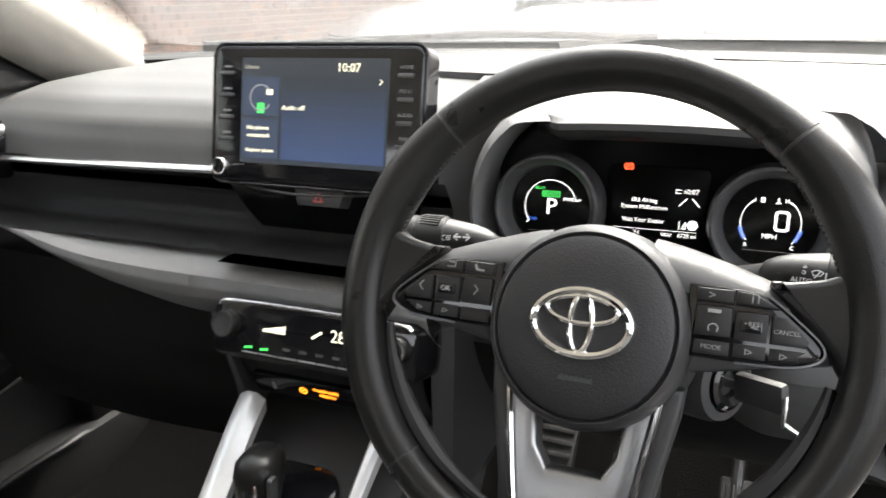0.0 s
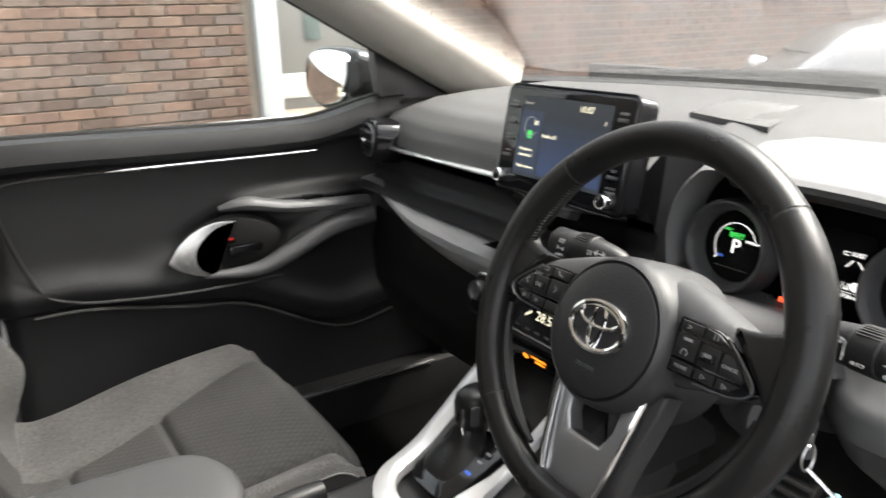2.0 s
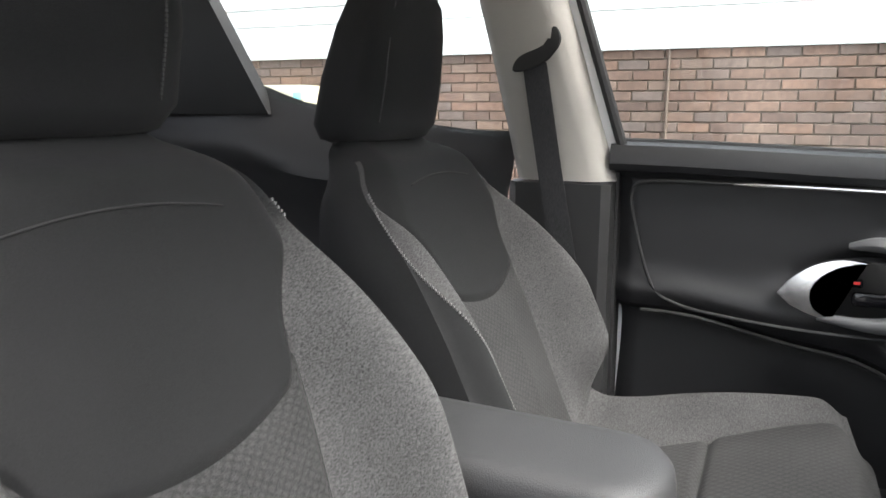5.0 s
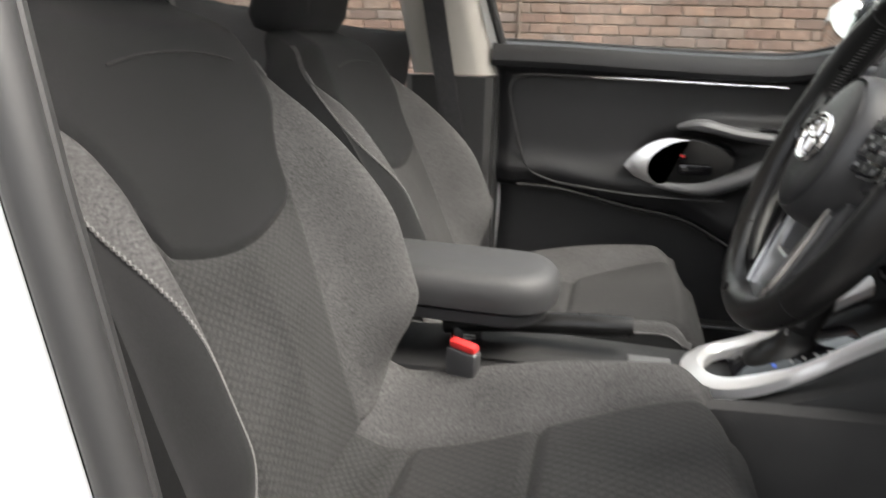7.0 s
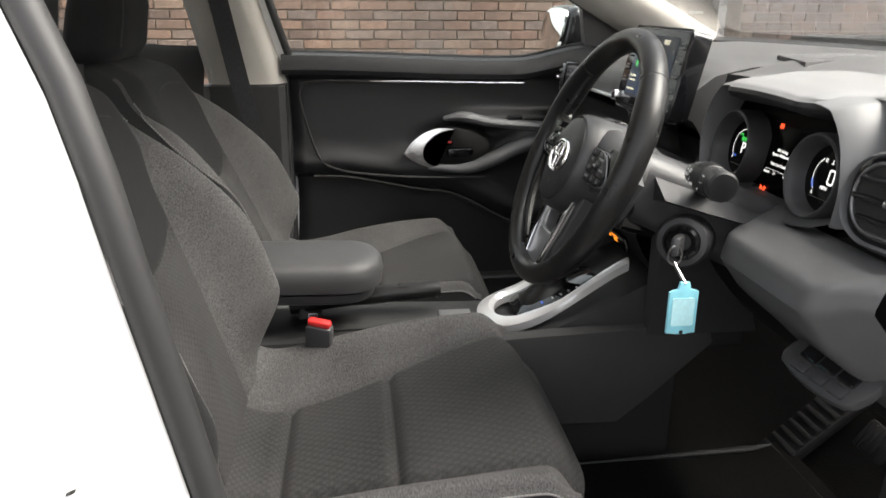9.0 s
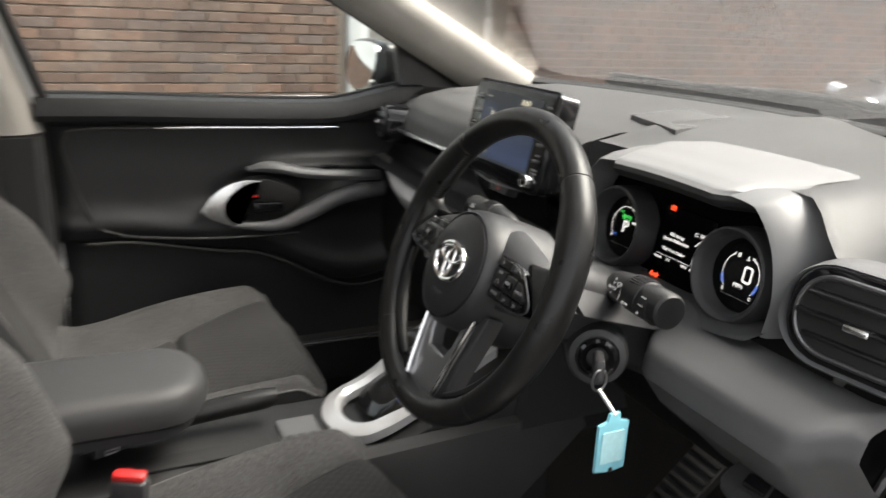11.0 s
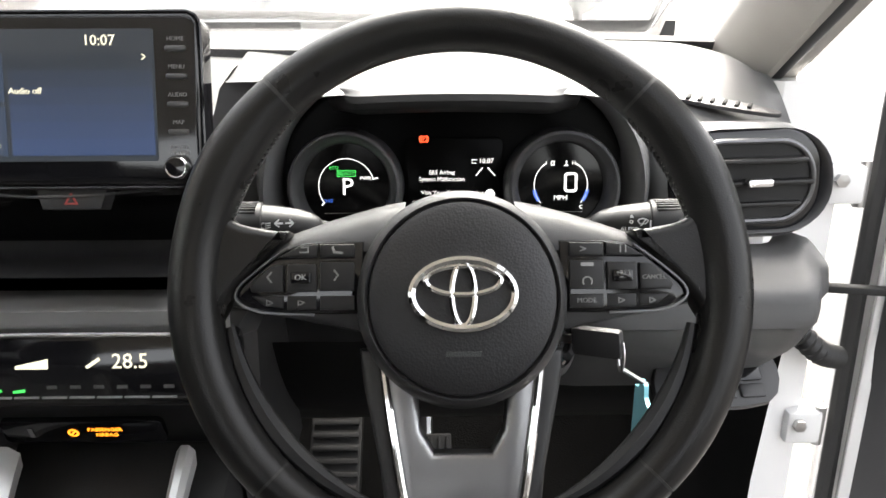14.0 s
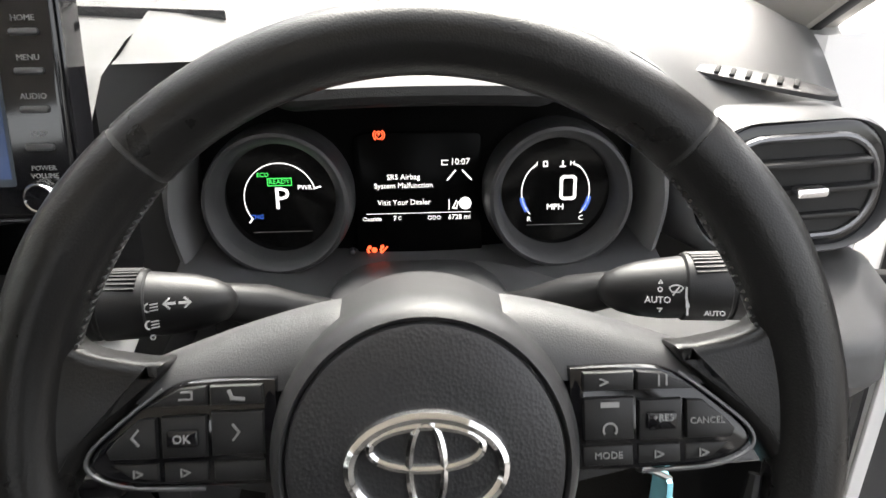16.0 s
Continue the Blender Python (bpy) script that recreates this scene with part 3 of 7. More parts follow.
# ---- outside ----
def build_outside():
    bm = B()
    grid(bm, lambda u, v: (u, v, 0.0), [-300, -60, -20, -8, 0, 8, 20, 60, 300], [-300, -60, -20, -8, 0, 8, 20, 60, 300])
    tagged(part("ground", bm, TARMAC), "dark worn tarmac of a car park", "ground", kind="structure")
    X = -5.4
    # brick building along the car's left: two wall runs with a doorway between
    bm = boxes(((X - 0.15, -6.0, 0.75), (0.28, 15.06, 1.5)), ((X - 0.15, 9.0, 1.6), (0.28, 12.0, 3.2)))
    wall = tagged(part("wall_brick", bm, MORTAR), "long brown brick wall with pale mortar joints", "wall", kind="structure")
    # white boarding over the low run
    bm = B()
    for k in range(12):
        z = 1.65 + 0.15 * k
        box(bm, (X - 0.1 - 0.0, -6.0, z + 0.072), (0.1, 15.1, 0.146), 0.006)
    tagged(part("cladding", bm, CLADDING), "white horizontal boarding above the brick wall", "cladding", kind="structure")
    bm = boxes(((X - 0.03, -6.0, 1.575), (0.12, 15.2, 0.13)), ((X + 0.02, -6.0, 1.51), (0.05, 15.2, 0.02)), bevel=0.004)
    tagged(part("fascia", bm, CLADDING), "white fascia board along the top of the brick wall", "fascia", kind="structure")
    # doorway: white post, grey door with a white kick plate, plinth with a yellow edge
    bm = boxes(((X - 0.02, 1.62, 1.4), (0.16, 0.17, 2.0)), bevel=0.008)
    tagged(part("door_post", bm, CLADDING), "white painted post beside the doorway", "post", kind="structure")
    bm = boxes(((X - 0.3, 2.4, 0.22), (1.1, 1.6, 0.44)), ((X - 0.5, 2.35, 2.6), (0.4, 1.4, 1.2)))
    tagged(part("door_step", bm, MORTAR), "raised concrete step under the doorway", "step", kind="structure")
    bm = boxes(((X + 0.255, 2.4, 0.447), (0.08, 1.6, 0.02)))
    tagged(part("step_edge", bm, YELLOW), "yellow painted edge of the step", "edge", kind="structure")
    door = thing("door_1", (X - 0.3, 2.3, 0.44), "grey panelled outside door with a narrow window", "door", kind="structure")
    part("leaf", boxes(((X - 0.3, 2.3, 1.24), (0.06, 1.24, 1.6)), bevel=0.006), GREY_PAINT, door)
    part("kick_plate", boxes(((X - 0.26, 2.1, 0.63), (0.015, 0.7, 0.2)), bevel=0.003), CLADDING, door)
    part("glass", boxes(((X - 0.262, 2.12, 1.3), (0.012, 0.14, 0.62)), bevel=0.003), CAR_WINDOW, door)
    part("door_handle", boxes(((X - 0.24, 2.7, 1.05), (0.03, 0.12, 0.02)), bevel=0.006), STEEL, door)
    # outdoor unit on the wall
    unit = thing("air_conditioner", (X + 0.15, -4.3, 0.75), "cream outdoor air conditioner unit on the brick wall", "air conditioner")
    part("casing", boxes(((X + 0.17, -4.3, 1.02), (0.3, 0.72, 0.5)), bevel=0.015), mat("cream_casing", (0.42, 0.39, 0.29), 0.5), unit)
    mf = frame_of((X + 0.325, -4.4, 1.02), (0, 1, 0), (0, 0, 1))
    bm = B()
    for r in (0.05, 0.09, 0.13, 0.17, 0.2):
        arc(bm, mf, r, 0, 360, 0.008, 40, 0.012)
    for a in range(0, 180, 30):
        c, s = math.cos(radians(a)), math.sin(radians(a))
        stroke(bm, mf, [(-0.2 * c, -0.2 * s), (0.2 * c, 0.2 * s)], 0.006, 0.01)
    part("fan_grille", bm, MATT, unit)
    part("badge", boxes(((X + 0.323, -4.0, 1.18), (0.006, 0.08, 0.06)), bevel=0.002), BLUE_TAG, unit)
    part("bracket", boxes(((X + 0.15, -4.5, 0.74), (0.3, 0.04, 0.05))), STEEL, unit)
    part("bracket", boxes(((X + 0.15, -4.1, 0.74), (0.3, 0.04, 0.05))), STEEL, unit)
    # small sticker low on the wall
    st = thing("wall_sticker", (X + 0.012, -0.78, 0.68), "small yellow and red sticker on the brick wall", "sticker")
    part("upper_half", boxes(((X + 0.014, -0.78, 0.715), (0.004, 0.12, 0.04))), mat("faded_yellow", (0.27, 0.19, 0.09), 0.7), st)
    part("lower_half", boxes(((X + 0.014, -0.78, 0.672), (0.004, 0.12, 0.022))), mat("faded_red", (0.3, 0.08, 0.06), 0.7), st)
    # dark rainwater pipe
    pipe = thing("drainpipe", (X + 0.04, -0.98, 0), "thin brown drainpipe on the brick wall", "drainpipe")
    part("pipe", tube(B(), [(X + 0.022, -0.98, 0.0), (X + 0.022, -0.98, 1.5)], 0.012, 10), mat("brown_pipe", (0.12, 0.085, 0.065), 0.6), pipe)


build_outside()


def build_car(name, at, turn, paint, kind, label):
    """A parked car: body, bonnet, glasshouse, lamps, mirrors and wheels. Its nose points to -y before the turn."""
    T = pose(*at, 0, 0, turn) @ Matrix.Diagonal((1, 1, 1.16 if kind == "hatch" else 1, 1))
    car = thing(name, at, label, "car", "cars parked outside")
    long = 4.2 if kind == "hatch" else 4.75
    belt = 0.98 if kind == "hatch" else 1.2
    top = 1.45 if kind == "hatch" else 1.75
    half = 0.88
    # lower body: rings along the length
    bm = B()
    rings = []
    for k in steps(0, 1, 28):
        y = k * long
        nose, tail = smooth(0, 0.35, y), smooth(0, 0.3, long - y)
        w = half * (0.84 + 0.16 * min(nose, tail))
        hi = (0.66 + 0.22 * smooth(0.0, 0.5, y) + (belt - 0.88) * smooth(0.4, 1.25, y)) if y < 2 else belt - 0.1 * (1 - tail)
        lo = 0.25 + 0.12 * (1 - min(nose, tail))
        rings.append([T @ Vector(p) for p in ((-w * 0.93, y, lo), (-w, y, lo + 0.18), (-w * 1.0, y, hi - 0.22), (-w * 0.95, y, hi - 0.07), (-w * 0.8, y, hi), (-w * 0.4, y, hi + 0.035), (0, y, hi + 0.045), (w * 0.4, y, hi + 0.035), (w * 0.8, y, hi), (w * 0.95, y, hi - 0.07), (w, y, hi - 0.22), (w, y, lo + 0.18), (w * 0.93, y, lo))])
    loft(bm, rings)
    part("body", bm, paint, car, angle=50)
    # glasshouse
    y0, y1, y2, y3 = (1.05, 1.85, 3.1, 3.95) if kind == "hatch" else (1.25, 1.85, 4.3, 4.65)
    bm = B()
    lowr = [(-0.8, y0), (0.8, y0), (0.8, y3), (-0.8, y3)]
    upr = [(-0.58, y1), (0.58, y1), (0.6, y2), (-0.6, y2)]
    loft(bm, [[T @ Vector((x, y, z)) for x, y in o] for o, z in ((lowr, belt - 0.03), (upr, top - 0.06))])
    part("window", bm, CAR_WINDOW, car, "dark glass all round")
    bm = B()
    grid(bm, lambda u, v: T @ Vector((u * (0.6 - 0.02 * v), y1 - 0.05 + v * (y2 - y1 + 0.1), top - 0.05 + 0.05 * (1 - u * u) + 0.02 * math.sin(math.pi * v))), steps(-1, 1, 8), steps(0, 1, 8))
    bmesh.ops.solidify(bm, geom=bm.faces[:], thickness=0.03)
    part("roof", bm, paint, car)
    for sx in (-1, 1):
        part("pillar", tube(B(), [T @ Vector(p) for p in ((sx * 0.8, y0, belt - 0.02), (sx * 0.59, y1, top - 0.05))], 0.035, 8), paint, car)
        part("pillar", tube(B(), [T @ Vector(p) for p in ((sx * 0.805, 2.4, belt - 0.02), (sx * 0.6, 2.42, top - 0.05))], 0.035, 8), paint, car)
        part("pillar", tube(B(), [T @ Vector(p) for p in ((sx * 0.8, y3, belt - 0.02), (sx * 0.6, y2, top - 0.05))], 0.06, 8), paint, car)
        part("headlight", plate(B(), soften_outline([(-0.17, -0.03), (0.0, -0.06), (0.16, 0.0), (0.12, 0.07), (-0.1, 0.05)], 4), T @ frame_of((sx * 0.58, 0.03 + 0.06, 0.69), (1, sx * 0.55, 0), (0, 0.35, 1)), 0.1, 0.02), CHROME, car, "clear headlight")
        mir = part("wing_mirror", box(B(), (sx * 0.99, y0 + 0.42, belt + 0.08), (0.2, 0.12, 0.14), 0.045, T), GLOSS if kind == "hatch" else paint, car)
        part("arm", tube(B(), [T @ Vector(p) for p in ((sx * 0.8, y0 + 0.42, belt), (sx * 0.95, y0 + 0.42, belt + 0.05))], 0.025, 8), GLOSS, mir)
        for y in (0.78, long - 0.8):
            W = T @ frame_of((sx * 0.86, y, 0.31), (0, 1, 0), (0, 0, 1) if sx > 0 else (0, 0, -1))
            wheel = part("wheel", revolve(B(), [(0.2, -0.2), (0.29, -0.2), (0.31, -0.17), (0.31, -0.03), (0.29, 0.01), (0.22, 0.015), (0.2, -0.01)], W, 36), TYRE, car)
            bm = B()
            revolve(bm, [(0.05, -0.02), (0.05, 0.0), (0.0, 0.002)], W, 16)
            arc(bm, W, 0.2, 0, 360, 0.025, 36, 0.015)
            for a in range(0, 360, 72):
                stroke(bm, W, [(0.03 * math.cos(radians(a)), 0.03 * math.sin(radians(a))), (0.2 * math.cos(radians(a)), 0.2 * math.sin(radians(a)))], 0.04, 0.01)
            part("rim", bm, SILVER, wheel)
    part("grille", plate(B(), rounded(1.0, 0.2, 0.06), T @ frame_of((0, -0.012, 0.5), (1, 0, 0), (0, 0.1, 1)), 0.08, 0.01), MATT, car)
    part("badge", plate(B(), rounded(0.52, 0.11, 0.01), T @ frame_of((0, -0.02, 0.38), (1, 0, 0), (0, 0, 1)), 0.03), LABEL, car, "blank pale plate")
    part("bonnet_gap", tube(B(), [T @ Vector((x, 0.2 + 0.18 * (x / 0.7) ** 2, 0.80 + 0.0)) for x in steps(-0.7, 0.7, 10)], 0.006, 6), MATT, car)
    part("wiper", tube(B(), [T @ Vector(p) for p in ((-0.6, 1.08, belt + 0.03), (0.1, 1.1, belt + 0.05))], 0.012, 6), MATT, car)
    for y in (1.55, 2.45):
        part("door_gap", tube(B(), [T @ Vector((half * 1.002, y, 0.45)), T @ Vector((half * 0.955, y + 0.02, belt - 0.09))], 0.005, 6), MATT, car)
    part("door_handle", box(B(), (half + 0.01, 2.3, belt - 0.2), (0.03, 0.2, 0.03), 0.01, T), paint, car)
    return car


build_car("parked_hatchback", (-2.5, 3.55, 0.0), -48, CAR_GREY, "hatch", "silver hatchback parked nose towards the windscreen")
build_car("parked_van", (2.2, 12.5, 0.0), -25, WHITE, "van", "white van parked far across the car park")
build_car("parked_estate", (-0.4, 11.5, 0.0), -55, CAR_DARK, "hatch", "dark estate car parked behind the silver one")


# ---- dashboard ----
def build_dashboard():
    dash = thing("dashboard", (MID, 0.5, 0.6), "dark grey dashboard with a soft upper pad and silver strip", "dashboard")

    # upper pad: from the strip over the edge to the windscreen's foot
    def top_at(u, v):
        x = MID + u
        a = abs(u)
        end = smooth(0.52, 0.66, a)
        y_front = 0.238 + 0.03 * smooth(0.35, 0.62, a)
        foot = 0.775 - 0.13 * (u / 0.63) ** 2
        prof = [(0.0, 0.944), (0.006, 0.97), (0.02, 0.995), (0.05, 1.017), (0.11, 1.03), (0.2, 1.036), (0.3, 1.038)]
        if v < 0.6:
            k = v / 0.6 * (len(prof) - 1)
            i = min(int(k), len(prof) - 2)
            f = k - i
            d = prof[i][0] + (prof[i + 1][0] - prof[i][0]) * f
            z = prof[i][1] + (prof[i + 1][1] - prof[i][1]) * f
            y = y_front + d
        else:
            f = (v - 0.6) / 0.4
            y = y_front + 0.3 + (foot - y_front - 0.3) * f
            z = 1.038 + 0.002 * f
        return (x, y, z - 0.03 * end * (1 - 0.5 * v))
    bm = grid(B(), top_at, steps(-0.635, 0.118, 52), steps(0, 1, 40))
    bmesh.ops.solidify(bm, geom=bm.faces[:], thickness=0.012)
    part("upper_pad", bm, SOFT, dash, "soft mid-grey upper pad")

    # driver's half of the top, lower at the front where the dial hood stands
    def top_r(u, v):
        x = -0.217 + u * 0.60
        foot = 0.775 - 0.13 * ((x - MID) / 0.63) ** 2
        y0 = 0.31 - 0.025 * smooth(0.62, 0.74, u) + 0.08 * smooth(0.88, 1.0, u) ** 2
        y = y0 + (foot - y0) * v
        drop = 0.06 * smooth(0.62, 0.78, u) * (1 - smooth(-0.15, 0.5, v)) / 0.86 + 0.03 * smooth(0.82, 1.0, u) ** 2
        return (x, y, 1.02 + 0.012 * v + 0.008 * math.sin(math.pi * v) + 0.004 * math.sin(2.5 * u) + 0.014 * smooth(0.3, 0.0, u) * smooth(0.0, 0.25, v) - drop)
    bm = grid(B(), top_r, steps(0, 1, 30), steps(0, 1, 24))
    bmesh.ops.solidify(bm, geom=bm.faces[:], thickness=0.012)
    part("upper_pad", bm, SOFT, dash, "soft mid-grey upper pad")
    # speaker cover let into the top
    bm = B()
    plate(bm, [(-0.31, 0.44), (-0.15, 0.395), (-0.225, 0.6), (-0.37, 0.61)], Matrix.Translation((0, 0, 1.0435)), 0.016, 0.001)
    part("speaker_grille", bm, mat("grille_mesh", (0.05, 0.05, 0.052), 0.7, grain=1.0, grain_size=420), dash, "fine mesh speaker grille")

    # silver strip and the dark recess under the pad
    pts = spline([(-0.862, 0.248, 0.9385), (-0.7, 0.234, 0.944), (-0.47, 0.226, 0.95)], 8)
    part("silver_strip", tube(B(), pts, 0.0045, 8), SATIN, dash, "thin satin silver strip")
    def recess(u, v):
        x = -0.955 + u * 0.75
        prof = [(0.25, 0.946), (0.262, 0.93), (0.272, 0.91), (0.268, 0.885), (0.25, 0.868), (0.2, 0.862)]
        k = v * (len(prof) - 1)
        i = min(int(k), len(prof) - 2)
        f = k - i
        return (x, prof[i][0] + (prof[i + 1][0] - prof[i][0]) * f, prof[i][1] + (prof[i + 1][1] - prof[i][1]) * f)
    bm = grid(B(), recess, steps(0, 1, 10), steps(0, 1, 20))
    bmesh.ops.solidify(bm, geom=bm.faces[:], thickness=-0.01)
    part("recess_panel", bm, PLASTIC, dash, "black recessed panel")

    # the shelf roll: a bulge from the door into the console, its grey raised to look lit
    def shelf(u, v):
        x = -0.97 + u * 0.775
        grow = smooth(-1.0, -0.62, x)
        lip = 0.232 - 0.062 * grow
        deep = 0.3 + 0.7 * smooth(-0.85, -0.5, x)
        prof = [(0.275, 0.872), (lip + 0.04, 0.867), (lip + 0.014, 0.862), (lip + 0.002, 0.853), (lip, 0.84), (lip + 0.006, 0.824), (lip + 0.022, 0.806), (lip + 0.045, 0.788), (lip + 0.075, 0.772)]
        k = v * (len(prof) - 1)
        i = min(int(k), len(prof) - 2)
        f = k - i
        y = prof[i][0] + (prof[i + 1][0] - prof[i][0]) * f
        z = prof[i][1] + (prof[i + 1][1] - prof[i][1]) * f
        return (x, y, 0.872 - (0.872 - z) * deep - 0.012 * grow)
    bm = grid(B(), shelf, steps(0, 1, 36), steps(0, 1, 40))
    bmesh.ops.solidify(bm, geom=bm.faces[:], thickness=-0.006)
    part("shelf_roll", bm, SHELF, dash, "smooth grey shelf roll, paled to look lit")
    # glovebox and lower face
    def lower(u, v):
        x = -0.98 + u * 0.53
        prof = [(0.25, 0.80), (0.245, 0.77), (0.235, 0.72), (0.24, 0.64), (0.28, 0.55), (0.4, 0.5)]
        k = v * (len(prof) - 1)
        i = min(int(k), len(prof) - 2)
        f = k - i
        return (x, prof[i][0] + (prof[i + 1][0] - prof[i][0]) * f + 0.02 * (1 - math.sin(math.pi * u)), prof[i][1] + (prof[i + 1][1] - prof[i][1]) * f)
    bm = grid(B(), lower, steps(0, 1, 16), steps(0, 1, 20))
    bmesh.ops.solidify(bm, geom=bm.faces[:], thickness=-0.01)
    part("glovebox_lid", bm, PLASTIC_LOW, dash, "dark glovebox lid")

    # passenger vent at the outer end
    def round_vent(c, rx, rz, yaw, tab):
        m = frame_of(c, (math.cos(radians(yaw)), math.sin(radians(yaw)), 0), (0, 0.12, 1))
        vent = part("air_vent", plate(B(), rounded(2 * rx + 0.016, 2 * rz + 0.016, rz * 0.98, 10), m, 0.06, 0.006, 3), GLOSS, dash, "gloss black air vent")
        part("throat", plate(B(), rounded(2 * rx - 0.012, 2 * rz - 0.012, rz * 0.8, 10), m @ Matrix.Translation((0, 0, 0.0012)), 0.002), MATT, vent)
        ring = [m @ Vector((x, y, 0.002)) for x, y in rounded(2 * rx - 0.008, 2 * rz - 0.008, rz * 0.85, 8)]
        part("rim", tube(B(), ring, 0.003, 8, True), SMOKE, vent)
        for k in (-0.5, 0.0, 0.5):
            w = rx * (0.92 if k == 0 else 0.78)
            part("slat", box(B(), (0, k * rz, 0.003), (2 * w, 0.005, 0.012), 0.002, m @ Matrix.Rotation(radians(8), 4, "X")), STALK, vent)
        part("tab", box(B(), (tab * rx, 0, 0.012), (0.026, 0.008, 0.012), 0.003, m), SATIN, vent, "satin silver tab")
        return m
    round_vent((-0.925, 0.232, 0.95), 0.05, 0.033, -14, 0.1)
    # driver's vent: a stadium-shaped housing standing proud at the outer end
    m = frame_of((0.283, 0.256, 0.932), (math.cos(radians(7)), math.sin(radians(7)), 0), (0, 0.2, 1))
    bm = B()
    rings = []
    for sc, z in ((1.0, -0.3), (1.0, -0.12), (0.985, -0.05), (0.94, -0.018), (0.88, -0.004), (0.84, 0.0), (0.8, -0.004), (0.78, -0.02)):
        rings.append([m @ Vector((x * (0.6 + 0.4 * sc), y * sc, z)) for x, y in rounded(0.178, 0.118, 0.054, 8)])
    loft(bm, rings)
    housing = part("vent_housing", bm, GREY_PLASTIC, dash, "rounded grey vent housing")
    round_vent(tuple(m @ Vector((-0.002, 0, -0.002))), 0.068, 0.042, 7, 0.05)
    # windscreen side demister slot on the driver's end
    bm = B()
    ms = frame_of((0.262, 0.335, 0.9965), (1, -0.55, -0.1), (0.5, 1, 0.25))
    part("side_demister", plate(bm, soften_outline([(-0.06, 0.0), (0.0, 0.014), (0.06, 0.006), (0.065, -0.008), (0.0, -0.008)], 5), ms, 0.004, 0.001), PLASTIC, dash)
    for k in range(6):
        part("slat", box(B(), (-0.02 + 0.012 * k, 0.001, 0.001), (0.004, 0.012, 0.003), 0.001, ms), MATT, dash)
    part("passenger_demister", plate(B(), soften_outline([(-0.05, 0.0), (0.0, 0.008), (0.05, 0.003), (0.05, -0.006), (0.0, -0.006)], 5), frame_of((-0.87, 0.36, 1.012), (1, 0.3, 0.05), (-0.3, 1, 0)), 0.004, 0.001), MATT, dash)

    # driver's lower panel
    def knee(u, v):
        x = 0.045 + u * 0.31
        prof = [(0.262, 0.868), (0.2, 0.873), (0.158, 0.858), (0.15, 0.83), (0.18, 0.79), (0.235, 0.745), (0.285, 0.70), (0.36, 0.66)]
        k = v * (len(prof) - 1)
        i = min(int(k), len(prof) - 2)
        f = k - i
        y = prof[i][0] + (prof[i + 1][0] - prof[i][0]) * f
        z = prof[i][1] + (prof[i + 1][1] - prof[i][1]) * f
        edge = smooth(0.8, 1.0, u)
        inner = smooth(0.28, 0.0, u)
        return (x - 0.012 * edge, y + 0.05 * edge * edge + 0.06 * inner, z + 0.03 * edge * v)
    bm = grid(B(), knee, steps(0, 1, 24), steps(0, 1, 30))
    bmesh.ops.solidify(bm, geom=bm.faces[:], thickness=-0.01)
    part("knee_panel", bm, KNEE, dash, "rolled grey panel under the dials")
    bm = grid(B(), lambda u, v: (-0.2 + u * 0.55, 0.275 + 0.08 * v + 0.1 * v * v, 0.76 - 0.2 * v), steps(0, 1, 8), steps(0, 1, 8))
    bmesh.ops.solidify(bm, geom=bm.faces[:], thickness=-0.01)
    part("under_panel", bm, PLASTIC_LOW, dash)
    # switch cluster low on the outer side
    sm = frame_of((0.262, 0.222, 0.742), (1, 0.1, 0), (0, 0.75, 0.66))
    sw = part("switch_panel", plate(B(), soften_outline([(-0.06, -0.02), (0.045, -0.026), (0.062, 0.02), (0.02, 0.03), (-0.05, 0.028)], 4), sm, 0.01, 0.003), PLASTIC, dash)
    for k in range(3):
        part("switch", plate(B(), rounded(0.026, 0.016, 0.003), sm @ Matrix.Translation((-0.03 + 0.03 * k, 0.004, 0.003)), 0.006, 0.002), GLOSS, sw)
        part("switch", plate(B(), rounded(0.026, 0.014, 0.003), sm @ Matrix.Translation((-0.03 + 0.03 * k, -0.014, 0.003)), 0.006, 0.002), PLASTIC, sw)
    # fill between the centre stack and the dials
    bm = grid(B(), lambda u, v: (-0.235 + 0.085 * u, 0.285 + 0.05 * u + 0.03 * v, 0.80 + 0.22 * v), steps(0, 1, 4), steps(0, 1, 6))
    bmesh.ops.solidify(bm, geom=bm.faces[:], thickness=-0.05)
    part("filler_panel", bm, SOFT, dash)
    return dash


dash = build_dashboard()


